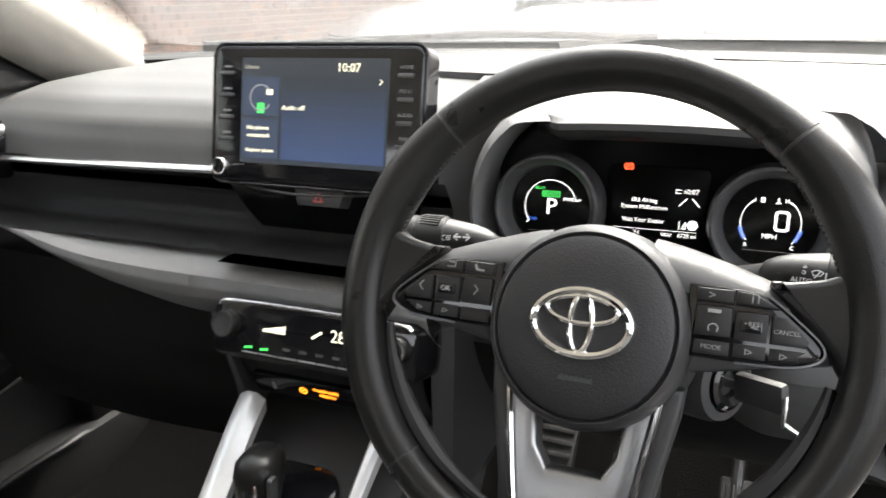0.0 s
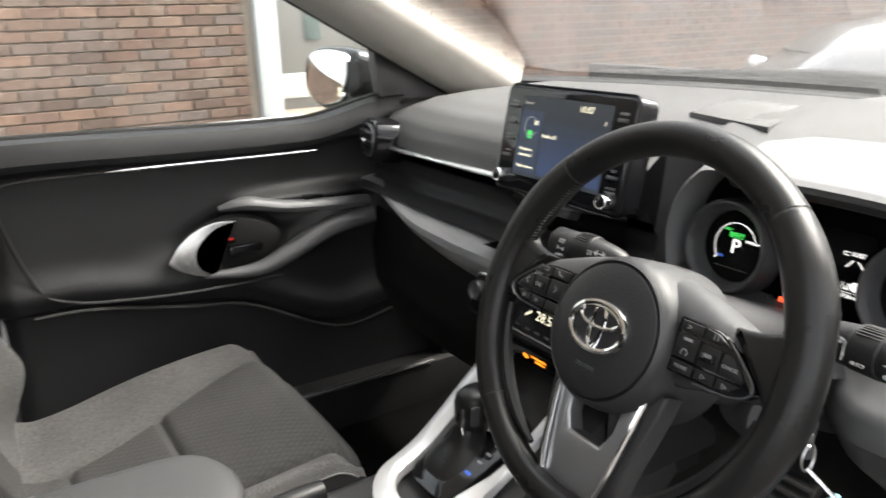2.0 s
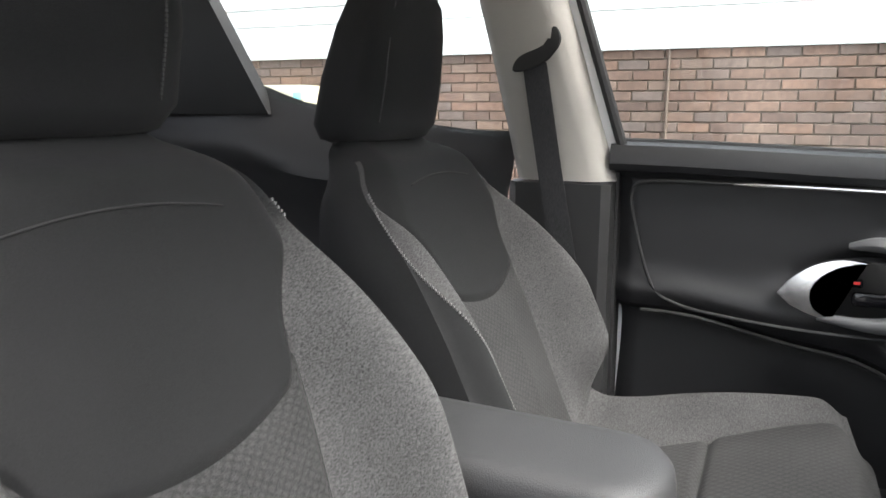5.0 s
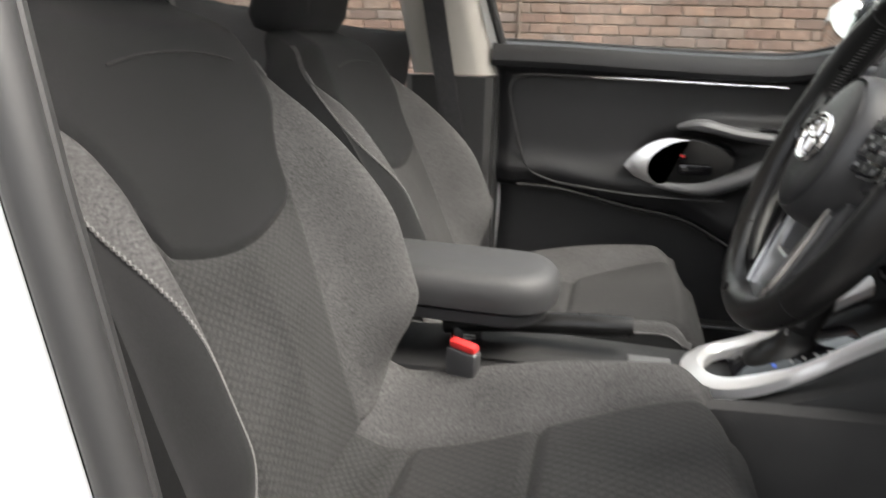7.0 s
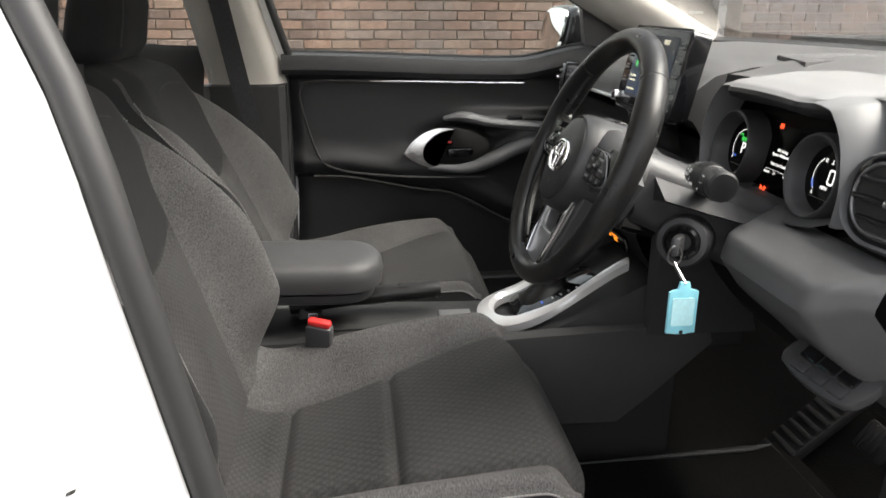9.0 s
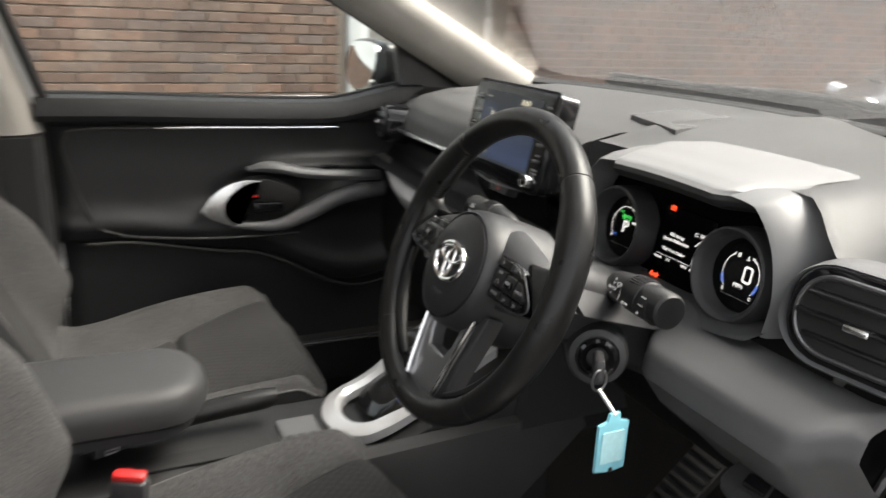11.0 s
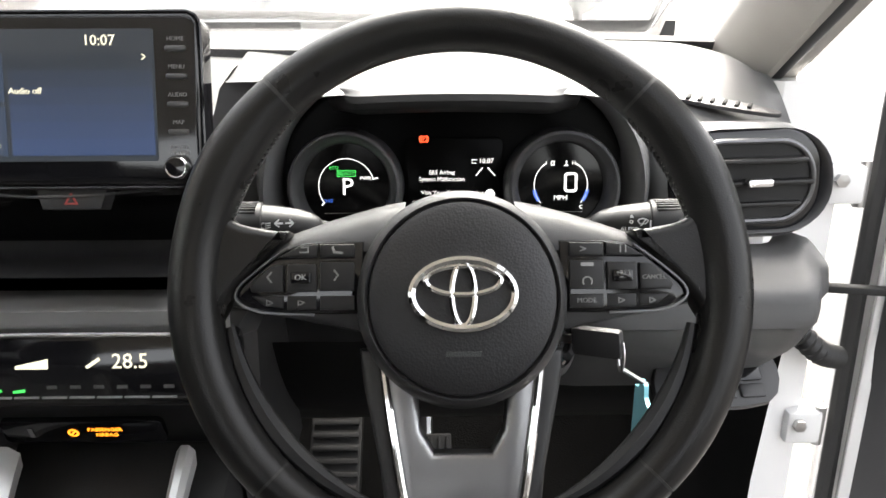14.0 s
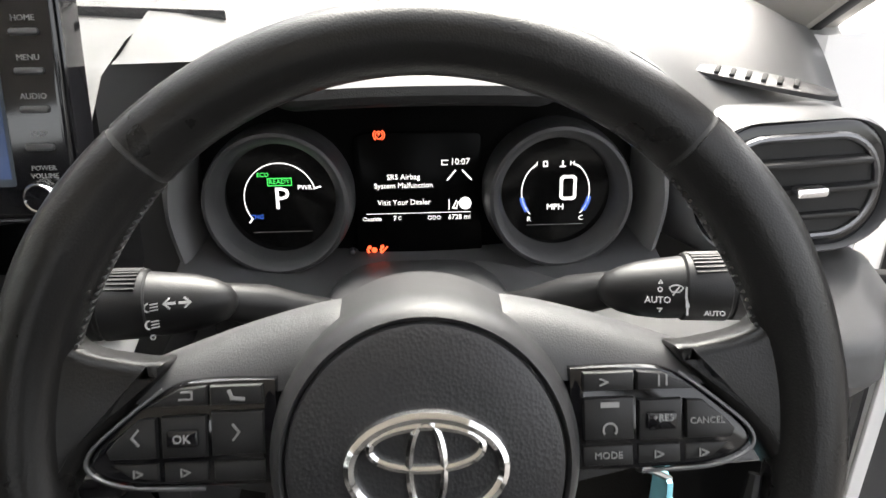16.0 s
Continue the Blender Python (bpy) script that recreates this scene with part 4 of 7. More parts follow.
# ---- dials ----
def build_dials():
    cl = thing("instrument_cluster", (0.003, 0.29, 0.93), "instrument cluster with two round dials and a lit display", "instrument cluster")
    c = Vector((0.003, 0.272, 0.925))
    # black backing
    bx = frame_of((0.003, 0.298, 0.93), (1, 0, 0), (0, 0.16, 1))
    part("backing", plate(B(), rounded(0.33, 0.155, 0.05, 8), bx, 0.02), DARK_GLASS, cl, "gloss black backing")
    # hood: a shell that arches over the dials
    outer = [(-0.176, -0.045), (-0.182, 0.0), (-0.172, 0.045), (-0.148, 0.078), (-0.118, 0.09), (0.0, 0.092), (0.118, 0.09), (0.148, 0.078), (0.172, 0.045), (0.182, 0.0), (0.176, -0.045)]
    sp = spline([(x, z, 0) for x, z in outer], 5)
    def ring(y, sc, drop=0.0):
        return [(0.003 + p.x * sc, y + 0.05 * max(0, p.y - 0.02), 0.925 + p.y * sc + drop) for p in sp]
    bm = B()
    loft(bm, [ring(0.42, 1.12, 0.004), ring(0.33, 1.09, 0.004), ring(0.28, 1.05, 0.002), ring(0.258, 1.01), ring(0.253, 0.985), ring(0.262, 0.965), ring(0.3, 0.93)], closed=False, caps=False)
    part("hood", bm, HOOD, cl, "grey hood arched over the dials")
    # brow: the dashboard's upper edge reaching out over the dials, its lip coloured dark for shade
    def brow(u, v, prof):
        k = v * (len(prof) - 1)
        i = min(int(k), len(prof) - 2)
        y, z = (p + (q - p) * (k - i) for p, q in zip(prof[i], prof[i + 1]))
        back = 0.035 * smooth(0.72, 1.0, abs(u))
        return (0.003 + u * (0.137 - 0.018 * smooth(0.0, 1.0, v)), y + back * (1 - smooth(0.28, 0.4, y)), z - 0.004 * u * u)
    upper = [(0.42, 1.037), (0.34, 1.034), (0.28, 1.029), (0.25, 1.022), (0.243, 1.017)]
    under = [(0.243, 1.017), (0.241, 1.011), (0.246, 1.004), (0.262, 0.998), (0.3, 0.992)]
    part("hood_brow", grid(B(), lambda u, v: brow(u, v, upper), steps(-1, 1, 30), steps(0, 1, 16)), SOFT, cl, "soft grey brow over the dials")
    part("hood_lip", grid(B(), lambda u, v: (brow(u, 1.0, upper)[0] * (1 - 0.05 * v), *brow(u, v, under)[1:]), steps(-1, 1, 30), steps(0, 1, 12)), PLASTIC_LOW, cl, "lip under the brow, darkened for shade")
    grid_low = grid(B(), lambda u, v: (0.003 + u * 0.178, 0.225 + 0.08 * v + 0.0 * u, 0.862 + 0.016 * v + 0.02 * u * u * (1 - 0.3 * v)), steps(-1, 1, 16), steps(0, 1, 6))
    bmesh.ops.solidify(grid_low, geom=grid_low.faces[:], thickness=0.01)
    part("lower_ledge", grid_low, GREY_PLASTIC, cl)
    for sx, name in ((-1, "power"), (1, "speed")):
        o = Vector((0.003 + sx * 0.105, 0.262, 0.926))
        m = frame_of(o, (1, 0, 0), (0, 0.16, 1))
        dial = part("dial", revolve(B(), [(0.057, -0.05), (0.0555, -0.014), (0.0545, -0.005), (0.053, -0.001), (0.0505, 0.0), (0.0478, -0.002), (0.0458, -0.006), (0.0445, -0.0075), (0.043, -0.023), (0.041, -0.026)], m, 56), PLASTIC, cl, "round dark grey dial tube")
        face = m @ Matrix.Translation((0, 0, -0.0248))
        part("dial_face", revolve(B(), [(0.0432, -0.003), (0.0432, 0.0), (0.02, 0.0), (0.0, 0.0)], face, 48), DISPLAY, dial, "black display glass")
        fm = face @ Matrix.Translation((0, 0, 0.0006)) @ Matrix.Diagonal((0.92, 0.92, 1, 1))
        bm = B()
        if sx < 0:
            arc(bm, fm, 0.0295, 15, 215, 0.0008)
            stroke(bm, fm, [(0.0283, 0.0078), (0.033, 0.009)], 0.0014)
            stroke(bm, fm, [(-0.0243, -0.017), (-0.0262, -0.0195)], 0.0014)
            words(bm, "PWR", fm, 0.0056, 0.0205, 0.0085)
            part("scale", bm, LIT, dial)
            part("gear_letter", words(B(), "P", fm, 0.026, 0.001, -0.001, thin=0.0004), LIT, dial, "lit white letter")
            bm = words(B(), "READY", fm, 0.0056, 0.0, 0.0138)
            stroke(bm, fm, [(-0.0095, 0.0168), (0.0098, 0.0168), (0.0098, 0.0108), (-0.0095, 0.0108), (-0.0095, 0.0168)], 0.0007)
            words(bm, "ECO", fm, 0.005, -0.013, 0.0198)
            part("ready_sign", bm, LIT_GREEN, dial, "lit green words")
            part("charge_sign", words(B(), "CHG", fm, 0.0052, -0.0205, -0.0155), LIT_BLUE, dial, "lit blue word")
        else:
            arc(bm, fm, 0.0285, 128, 222, 0.0008)
            arc(bm, fm, 0.0285, -42, 52, 0.0008)
            words(bm, "R", fm, 0.0058, -0.022, -0.0235)
            words(bm, "C", fm, 0.0058, 0.022, -0.0235)
            words(bm, "H", fm, 0.0058, 0.0135, 0.0235)
            words(bm, "1", fm, 0.0058, -0.016, 0.0235)
            words(bm, "MPH", fm, 0.0074, 0.0, -0.0135)
            stroke(bm, fm, [(-0.0175, 0.0222), (-0.0195, 0.0205)], 0.0014)
            stroke(bm, fm, [(0.0165, 0.0222), (0.0195, 0.0205)], 0.0014)
            part("scale", bm, LIT, dial)
            bm = B()
            stroke(bm, fm, [(-0.0105, 0.0255), (-0.0105, 0.0215), (-0.0075, 0.0215), (-0.0075, 0.0255), (-0.0105, 0.0255)], 0.001)
            stroke(bm, fm, [(0.0055, 0.0255), (0.0055, 0.0222)], 0.0012)
            stroke(bm, fm, [(0.0035, 0.021), (0.0075, 0.021)], 0.001)
            part("gauge_sign", bm, LIT, dial)
            bm = B()
            z = [(x, y) for x, y in rounded(0.0115, 0.0185, 0.003, 4, (0.0105, 0.003))]
            stroke(bm, fm, z + z[:1], 0.0026)
            part("speed_digit", bm, LIT, dial, "lit white digit")
            part("gauge_bar", arc(B(), fm, 0.0288, 190, 215, 0.0038), LIT_BLUE, dial, "lit blue bar")
            part("gauge_bar", arc(B(), fm, 0.0288, -35, -10, 0.0038), LIT_BLUE, dial, "lit blue bar")
        stroke_bm = stroke(B(), fm, [(-0.024, -0.0285), (0.024, -0.0285)], 0.0004)
        part("dial_line", stroke_bm, DIM_INK, dial)
    # middle display
    m = frame_of((0.003, 0.2925, 0.918), (1, 0, 0), (0, 0.16, 1))
    scr = part("middle_display", plate(B(), rounded(0.098, 0.1, 0.008), m, 0.006, 0.001), DARK_GLASS, cl, "black middle display")
    f = m @ Matrix.Translation((0, 0, 0.0008)) @ Matrix.Diagonal((0.93, 0.95, 1, 1))
    for text, size, x, z in (("SRS Airbag", 0.0062, -0.0125, 0.0165), ("System Malfunction", 0.0062, -0.0125, 0.0095), ("Visit Your Dealer", 0.0062, -0.0125, -0.0045), ("10:07", 0.0072, 0.0345, 0.028), ("Outside", 0.0048, -0.0395, -0.018), ("7", 0.006, -0.0205, -0.0178), ("C", 0.0042, -0.0165, -0.0178), ("ODO", 0.0048, 0.0125, -0.018), ("6728 mi", 0.0058, 0.0335, -0.0178)):
        part("message_line", words(B(), text, f, size, x, z), LIT, scr, "lit white words")
    bm = B()
    stroke(bm, f, [(-0.044, -0.0135), (0.043, -0.0135)], 0.0004)
    stroke(bm, f, [(0.024, 0.0135), (0.0305, 0.021)], 0.0012)
    stroke(bm, f, [(0.0365, 0.021), (0.0435, 0.0135)], 0.0012)
    stroke(bm, f, [(0.0245, 0.0295), (0.0195, 0.0295), (0.0195, 0.026), (0.024, 0.026)], 0.0008)
    stroke(bm, f, [(0.025, -0.003), (0.025, -0.011)], 0.0008)
    stroke(bm, f, [(0.031, -0.004), (0.028, -0.01), (0.031, -0.0105), (0.0325, -0.005)], 0.0009)
    part("lane_sign", bm, LIT, scr)
    bm = B()
    revolve(bm, [(0.0052, 0.0), (0.0052, 0.0005), (0.0, 0.0006)], f @ Matrix.Translation((0.0385, -0.0062, 0)), 24)
    part("speed_sign", bm, LIT, scr, "lit white disc")
    # warning lamps
    def lamp(x, z, kind, material):
        q = frame_of((x, 0.2925 + 0.16 * (z - 0.918) - 0.0012, z), (1, 0, 0), (0, 0.16, 1))
        bm = B()
        if kind == "brake":
            arc(bm, q, 0.0027, 0, 360, 0.0008)
            arc(bm, q, 0.0042, 125, 235, 0.0008)
            arc(bm, q, 0.0042, -55, 55, 0.0008)
            words(bm, "P", q, 0.0042)
        else:
            revolve(bm, [(0.0016, 0), (0.0016, 0.0004), (0, 0.0005)], q @ Matrix.Translation((-0.0008, 0.0032, 0)), 12)
            stroke(bm, q, [(-0.002, 0.001), (-0.001, -0.003), (0.003, -0.004)], 0.0018)
            if kind == "bag":
                revolve(bm, [(0.0022, 0), (0.0022, 0.0004), (0, 0.0005)], q @ Matrix.Translation((0.003, 0.0008, 0)), 12)
            else:
                stroke(bm, q, [(-0.003, -0.003), (0.003, 0.003)], 0.0011)
        part("warning_lamp", bm, material, scr, "lit red warning lamp")
    lamp(-0.026, 0.966, "brake", LIT_RED)
    lamp(-0.036, 0.876, "bag", LIT_RED)
    lamp(-0.026, 0.876, "belt", LIT_RED)
    # small reset pin
    part("reset_pin", revolve(B(), [(0.0022, -0.01), (0.0022, 0.004), (0, 0.005)], frame_of((-0.05, 0.285, 0.876), (1, 0, 0), (0, 0.16, 1)), 12), PLASTIC, cl)


build_dials()


# ---- steering wheel ----
TILT = radians(24)
WHEEL = frame_of((0.0, 0.002, 0.9315), (1, 0, 0), (0, math.sin(TILT), math.cos(TILT)))


def W(u, v, n=0.0):
    return WHEEL @ Vector((u, v, n))


def build_wheel():
    sw = thing("steering_wheel", (0, 0.03, 0.93), "three-spoke steering wheel in stitched black leather", "steering wheel")
    R, r = 0.1645, 0.0155

    def radius(a):
        # a: degrees clockwise from the top
        d = abs((a + 180) % 360 - 180)
        return r + 0.0022 * hump(d, 62, 14) + 0.001 * hump(d, 95, 18) - 0.0015 * smooth(120, 150, d)

    def rim(a0, a1, k, grow=0.0):
        rings = []
        for a in steps(a0, a1, k):
            t = radians(a)
            rr = radius(a) + grow
            o, d = W(R * math.sin(t), R * math.cos(t)), (W(math.sin(t), math.cos(t)) - W(0, 0))
            up = W(0, 0, 1) - W(0, 0, 0)
            rings.append([o + d * rr * math.cos(b) + up * rr * 1.05 * math.sin(b) for b in (2 * math.pi * j / 20 for j in range(20))])
        return loft(B(), rings)
    part("rim_grip", rim(-43.4, 43.4, 40), LEATHER, sw, "smooth black leather grip")
    part("rim_grip", rim(44.2, 135, 40), LEATHER, sw, "smooth black leather grip")
    part("rim_grip", rim(-135, -44.2, 40), LEATHER, sw, "smooth black leather grip")
    part("rim_grip", rim(135.6, 224.4, 40), LEATHER, sw, "smooth black leather grip")
    for a in (43.8, -43.8, 135.3, -135.3):
        part("rim_seam", rim(a - 0.5, a + 0.5, 2, -0.0006), DARK_THREAD, sw)
    # stitches along the inner edge of the side grips
    for s in (-1, 1):
        bm = B()
        for a in steps(46, 84, 26):
            t = radians(a * s)
            rr = R - radius(a) - 0.0002
            q = W(rr * math.sin(t), rr * math.cos(t), 0.003)
            q2 = W((rr + 0.001) * math.sin(t + 0.012), (rr + 0.001) * math.cos(t + 0.012), -0.003)
            tube(bm, [q, q2], 0.0009, 5)
        tagged(part("stitching", bm, DARK_THREAD, sw), kind="stuff")
    # thumb rests where the spokes meet the rim
    for s in (-1, 1):
        out = soften_outline([(s * 0.166, 0.066), (s * 0.152, 0.056), (s * 0.141, 0.04), (s * 0.117, 0.034), (s * 0.106, 0.032), (s * 0.121, 0.014), (s * 0.14, -0.006), (s * 0.157, -0.03), (s * 0.166, 0.0)], 5)
        part("thumb_rest", plate(B(), out, WHEEL @ Matrix.Translation((0, 0, 0.007)), 0.02, 0.006, 3), LEATHER, sw)
        # upper spoke cover: a sloping shoulder that rolls over to the buttons
        def cover(k, t):
            u = 0.035 + 0.088 * k
            hi, lo = 0.055 - 0.026 * k ** 1.3, 0.022 - 0.006 * k
            c = math.sin(math.pi / 2 * t)
            return W(s * u, hi + (lo - hi) * (1 - math.cos(math.pi / 2 * t)) * 0.8 + (lo - hi) * 0.2 * t, -0.022 + 0.028 * c - 0.004 * k)
        bm = grid(B(), cover, steps(0, 1, 20), steps(0, 1, 14))
        bmesh.ops.solidify(bm, geom=bm.faces[:], thickness=0.004)
        part("spoke_cover", bm, GREY_PLASTIC, sw, "satin grey spoke cover")
        # gloss frame of the button pod
        out = [(p.x, p.y) for p in spline([(s * 0.06, 0.0265, 0), (s * 0.085, 0.0265, 0), (s * 0.104, 0.0235, 0), (s * 0.122, 0.0105, 0), (s * 0.136, -0.0025, 0), (s * 0.135, -0.0105, 0), (s * 0.12, -0.0165, 0), (s * 0.09, -0.018, 0), (s * 0.06, -0.018, 0)], 4)]
        pod = part("button_pod", plate(B(), out, WHEEL @ Matrix.Translation((0, 0, 0.0075)), 0.03, 0.003, 2), GLOSS, sw, "gloss black button pod")
        edge = [W(*p, 0.008) for p in ((s * 0.106, 0.0232), (s * 0.1225, 0.0108), (s * 0.1365, -0.0022), (s * 0.1355, -0.011), (s * 0.12, -0.0168), (s * 0.09, -0.0183))]
        part("pod_trim", tube(B(), spline(edge, 6), 0.0009, 6), SMOKE, pod)
        mb = WHEEL @ Matrix.Translation((0, 0, 0.0105))
        rows = [
            [(s * 0.0655, 0.0245), (s * 0.0865, 0.0245), (s * 0.0865, 0.0165), (s * 0.0655, 0.0165)],
            [(s * 0.088, 0.0245), (s * 0.099, 0.0235), (s * 0.112, 0.0165), (s * 0.088, 0.0165)],
            [(s * 0.0655, 0.0138), (s * 0.0865, 0.0138), (s * 0.0865, -0.004), (s * 0.0655, -0.004)],
            [(s * 0.0885, 0.0125), (s * 0.1065, 0.0125), (s * 0.1065, -0.0045), (s * 0.0885, -0.0045)],
            [(s * 0.1085, 0.012), (s * 0.1155, 0.0115), (s * 0.125, 0.0035), (s * 0.129, -0.001), (s * 0.1275, -0.0045), (s * 0.1085, -0.0045)],
            [(s * 0.0655, -0.0068), (s * 0.0865, -0.0068), (s * 0.0865, -0.0155), (s * 0.0655, -0.0155)],
            [(s * 0.0885, -0.0068), (s * 0.1065, -0.0068), (s * 0.1065, -0.015), (s * 0.0885, -0.015)],
            [(s * 0.1085, -0.0068), (s * 0.128, -0.0068), (s * 0.12, -0.0128), (s * 0.1085, -0.0145)],
        ]
        for k, o in enumerate(rows):
            b = part("button", plate(B(), o, mb @ Matrix.Translation((0, 0, -0.002 if k > 4 else 0)), 0.006, 0.0012, 2), STALK, pod)
        # centre rocker
        part("rocker", plate(B(), rounded(0.0125, 0.007, 0.001, 3, (s * 0.0975, 0.004)), mb @ Matrix.Translation((0, 0, 0.003)), 0.006, 0.001), GLOSS, pod)
        f = mb @ Matrix.Translation((0, 0, 0.0003))
        fl = mb @ Matrix.Translation((0, 0, -0.0017))
        bm = B()
        if s < 0:
            stroke(bm, f, [(-0.0985, 0.0195), (-0.0935, 0.0195), (-0.0935, 0.0225), (-0.0975, 0.0225)], 0.0007)
            stroke(bm, f, [(-0.0785, 0.0222), (-0.0775, 0.0195), (-0.073, 0.019)], 0.0014)
            stroke(bm, f, [(-0.0775, 0.0085), (-0.0752, 0.0055), (-0.0775, 0.0025)], 0.0009)
            stroke(bm, f, [(-0.1155, 0.0075), (-0.118, 0.0045), (-0.1155, 0.0015)], 0.0009)
            words(bm, "OK", mb @ Matrix.Translation((0, 0, 0.0033)), 0.005, -0.0975, 0.004)
        else:
            words(bm, "CANCEL", f, 0.0038, 0.117, 0.003)
            words(bm, "+RES", mb @ Matrix.Translation((0, 0, 0.0033)), 0.004, 0.0975, 0.0055)
            words(bm, "MODE", fl, 0.0042, 0.076, -0.011)
            stroke(bm, f, [(0.0735, 0.011), (0.079, 0.011)], 0.0022)
            arc(bm, f @ Matrix.Translation((0.0762, 0.0005, 0)), 0.0028, -40, 220, 0.0008, 14)
            stroke(bm, f, [(0.0725, 0.0218), (0.0755, 0.0205), (0.0725, 0.0192)], 0.0007)
            stroke(bm, f, [(0.0968, 0.0225), (0.0968, 0.0185)], 0.0007)
            stroke(bm, f, [(0.1, 0.0225), (0.1, 0.0185)], 0.0007)
        for x in (0.0975, 0.1165):
            stroke(bm, fl, [(s * x - 0.002, -0.0095), (s * x - 0.002, -0.0125)], 0.0006)
            stroke(bm, fl, [(s * x - 0.001, -0.0098), (s * x + 0.0015, -0.011), (s * x - 0.001, -0.0122)], 0.0006)
        part("button_mark", bm, DIM_INK, pod, "small pale grey button marks")
        # leg of the rim trim below the side spokes
        arcp = [W((R - 0.019) * math.sin(radians(a * s)), (R - 0.019) * math.cos(radians(a * s)), -0.003) for a in steps(100, 158, 20)]
        part("rim_inlay", tube(B(), arcp, [0.003 + 0.004 * math.sin(math.pi * k / 20) for k in range(21)], 8), STALK, sw, "dark satin inlay")
    # spokes behind the pods
    part("spoke", plate(B(), [(-0.16, 0.01), (-0.13, 0.025), (0.13, 0.025), (0.16, 0.01), (0.15, -0.012), (0.06, -0.03), (-0.06, -0.03), (-0.15, -0.012)], WHEEL @ Matrix.Translation((0, 0, -0.008)), 0.02, 0.004), PLASTIC, sw)
    # dark flanges outside the lower spoke
    for s in (-1, 1):
        part("spoke_flange", plate(B(), [(s * 0.064, -0.04), (s * 0.062, -0.06), (s * 0.051, -0.115), (s * 0.046, -0.158), (s * 0.026, -0.158), (s * 0.034, -0.13), (s * 0.044, -0.08), (s * 0.048, -0.04)], WHEEL @ Matrix.Translation((0, 0, -0.007)), 0.02, 0.004, 3), HUB, sw, "dark outer flange")
    # lower spoke: two legs and a plate
    part("lower_spoke", plate(B(), [(-0.05, -0.045), (-0.045, -0.08), (-0.036, -0.135), (-0.028, -0.163), (0.028, -0.163), (0.036, -0.135), (0.045, -0.08), (0.05, -0.045), (0.03, -0.045), (0.026, -0.09), (0.018, -0.104), (-0.018, -0.104), (-0.026, -0.09), (-0.03, -0.045)], WHEEL @ Matrix.Translation((0, 0, -0.004)), 0.018, 0.004, 3), SPOKE, sw, "satin silver lower spoke")
    for s in (-1, 1):
        part("spoke_trim", tube(B(), spline([W(s * 0.049, -0.05, -0.003), W(s * 0.044, -0.085, -0.002), W(s * 0.0355, -0.135, -0.002), W(s * 0.028, -0.158, -0.003)], 6), 0.0028, 8), CHROME, sw, "bright trim of the lower spoke")
    # hub
    HUB_AT = WHEEL @ Matrix.Translation((0, -0.009, 0)) @ Matrix.Diagonal((0.965, 0.965, 1, 1))
    part("hub", revolve(B(), [(0.072, -0.07), (0.0715, -0.045), (0.069, -0.015), (0.0675, 0.003), (0.0655, 0.012), (0.0625, 0.018), (0.0605, 0.0198), (0.0595, 0.0186), (0.0588, 0.016)], HUB_AT, 64, 1.03), HUB, sw, "dark hub surround")
    pad = part("airbag_cover", revolve(B(), [(0.0584, 0.012), (0.0584, 0.018), (0.0574, 0.0206), (0.054, 0.0222), (0.038, 0.0242), (0.016, 0.0254), (0.0, 0.0257)], HUB_AT, 64, 1.03), PAD, sw, "grained black airbag cover")
    # oval badge of plain chrome rings
    def oval(cx, cy, a, b, t, z=0.0265, n=40):
        ring = tube(B(), [W(cx + a * math.cos(2 * math.pi * k / n), cy + b * math.sin(2 * math.pi * k / n), z) for k in range(n)], t, 8, True)
        part("badge_ring", ring, CHROME, pad, "plain chrome oval ring")
    oval(0, -0.007, 0.0302, 0.0202, 0.0029)
    oval(0, -0.007, 0.0068, 0.0185, 0.0021)
    oval(0, 0.001, 0.022, 0.0085, 0.0021)
    bm = stroke(B(), WHEEL @ Matrix.Translation((0, 0, 0.0248)), [(-0.009, -0.042), (0.009, -0.042)], 0.003)
    part("embossed_mark", bm, PLASTIC, pad)

    # column with stalks and ignition lock
    col = thing("steering_column", (0.0, 0.16, 0.87), "dark plastic steering column shroud with two stalks", "steering column")
    bm = B()
    rings = []
    for k in steps(0, 1, 10):
        q = Vector((0.0, 0.062, 0.905)).lerp(Vector((0.0, 0.30, 0.80)), k)
        w, h = 0.06 + 0.012 * k, 0.05 + 0.012 * k
        rings.append([(q.x + x * 2 * w, q.y, q.z + z * 2 * h) for x, z in rounded(1.0, 1.0, 0.3, 4)])
    loft(bm, rings)
    part("shroud", bm, PLASTIC, col, "dark two-piece shroud")
    bm = B()
    loft(bm, [[(x * (1 - 0.1 * k), 0.085 + 0.2 * k, 0.926 - 0.062 * k + z) for x, z in ((-0.1, -0.03), (-0.06, -0.008), (0, 0.0), (0.06, -0.008), (0.1, -0.03), (0.0, -0.05))] for k in steps(0, 1, 4)])
    part("upper_shroud", bm, PLASTIC, col, "dark upper cover")
    for s in (-1, 1):
        y, z = 0.115, 0.932
        pts = [(s * x, y - 0.1 * max(0.0, x - 0.1), z + dz) for x, dz in ((0.1, 0.0), (0.101, 0.0), (0.1045, 0.0005), (0.111, 0.001), (0.121, 0.0015), (0.133, 0.002), (0.1435, 0.003), (0.2, 0.005), (0.2025, 0.005))]
        stalk = part("stalk", tube(B(), pts, [0.002, 0.005, 0.0092, 0.0125, 0.0153, 0.0168, 0.0174, 0.0174, 0.015], 28), STALK, col, "black control stalk with pale symbols")
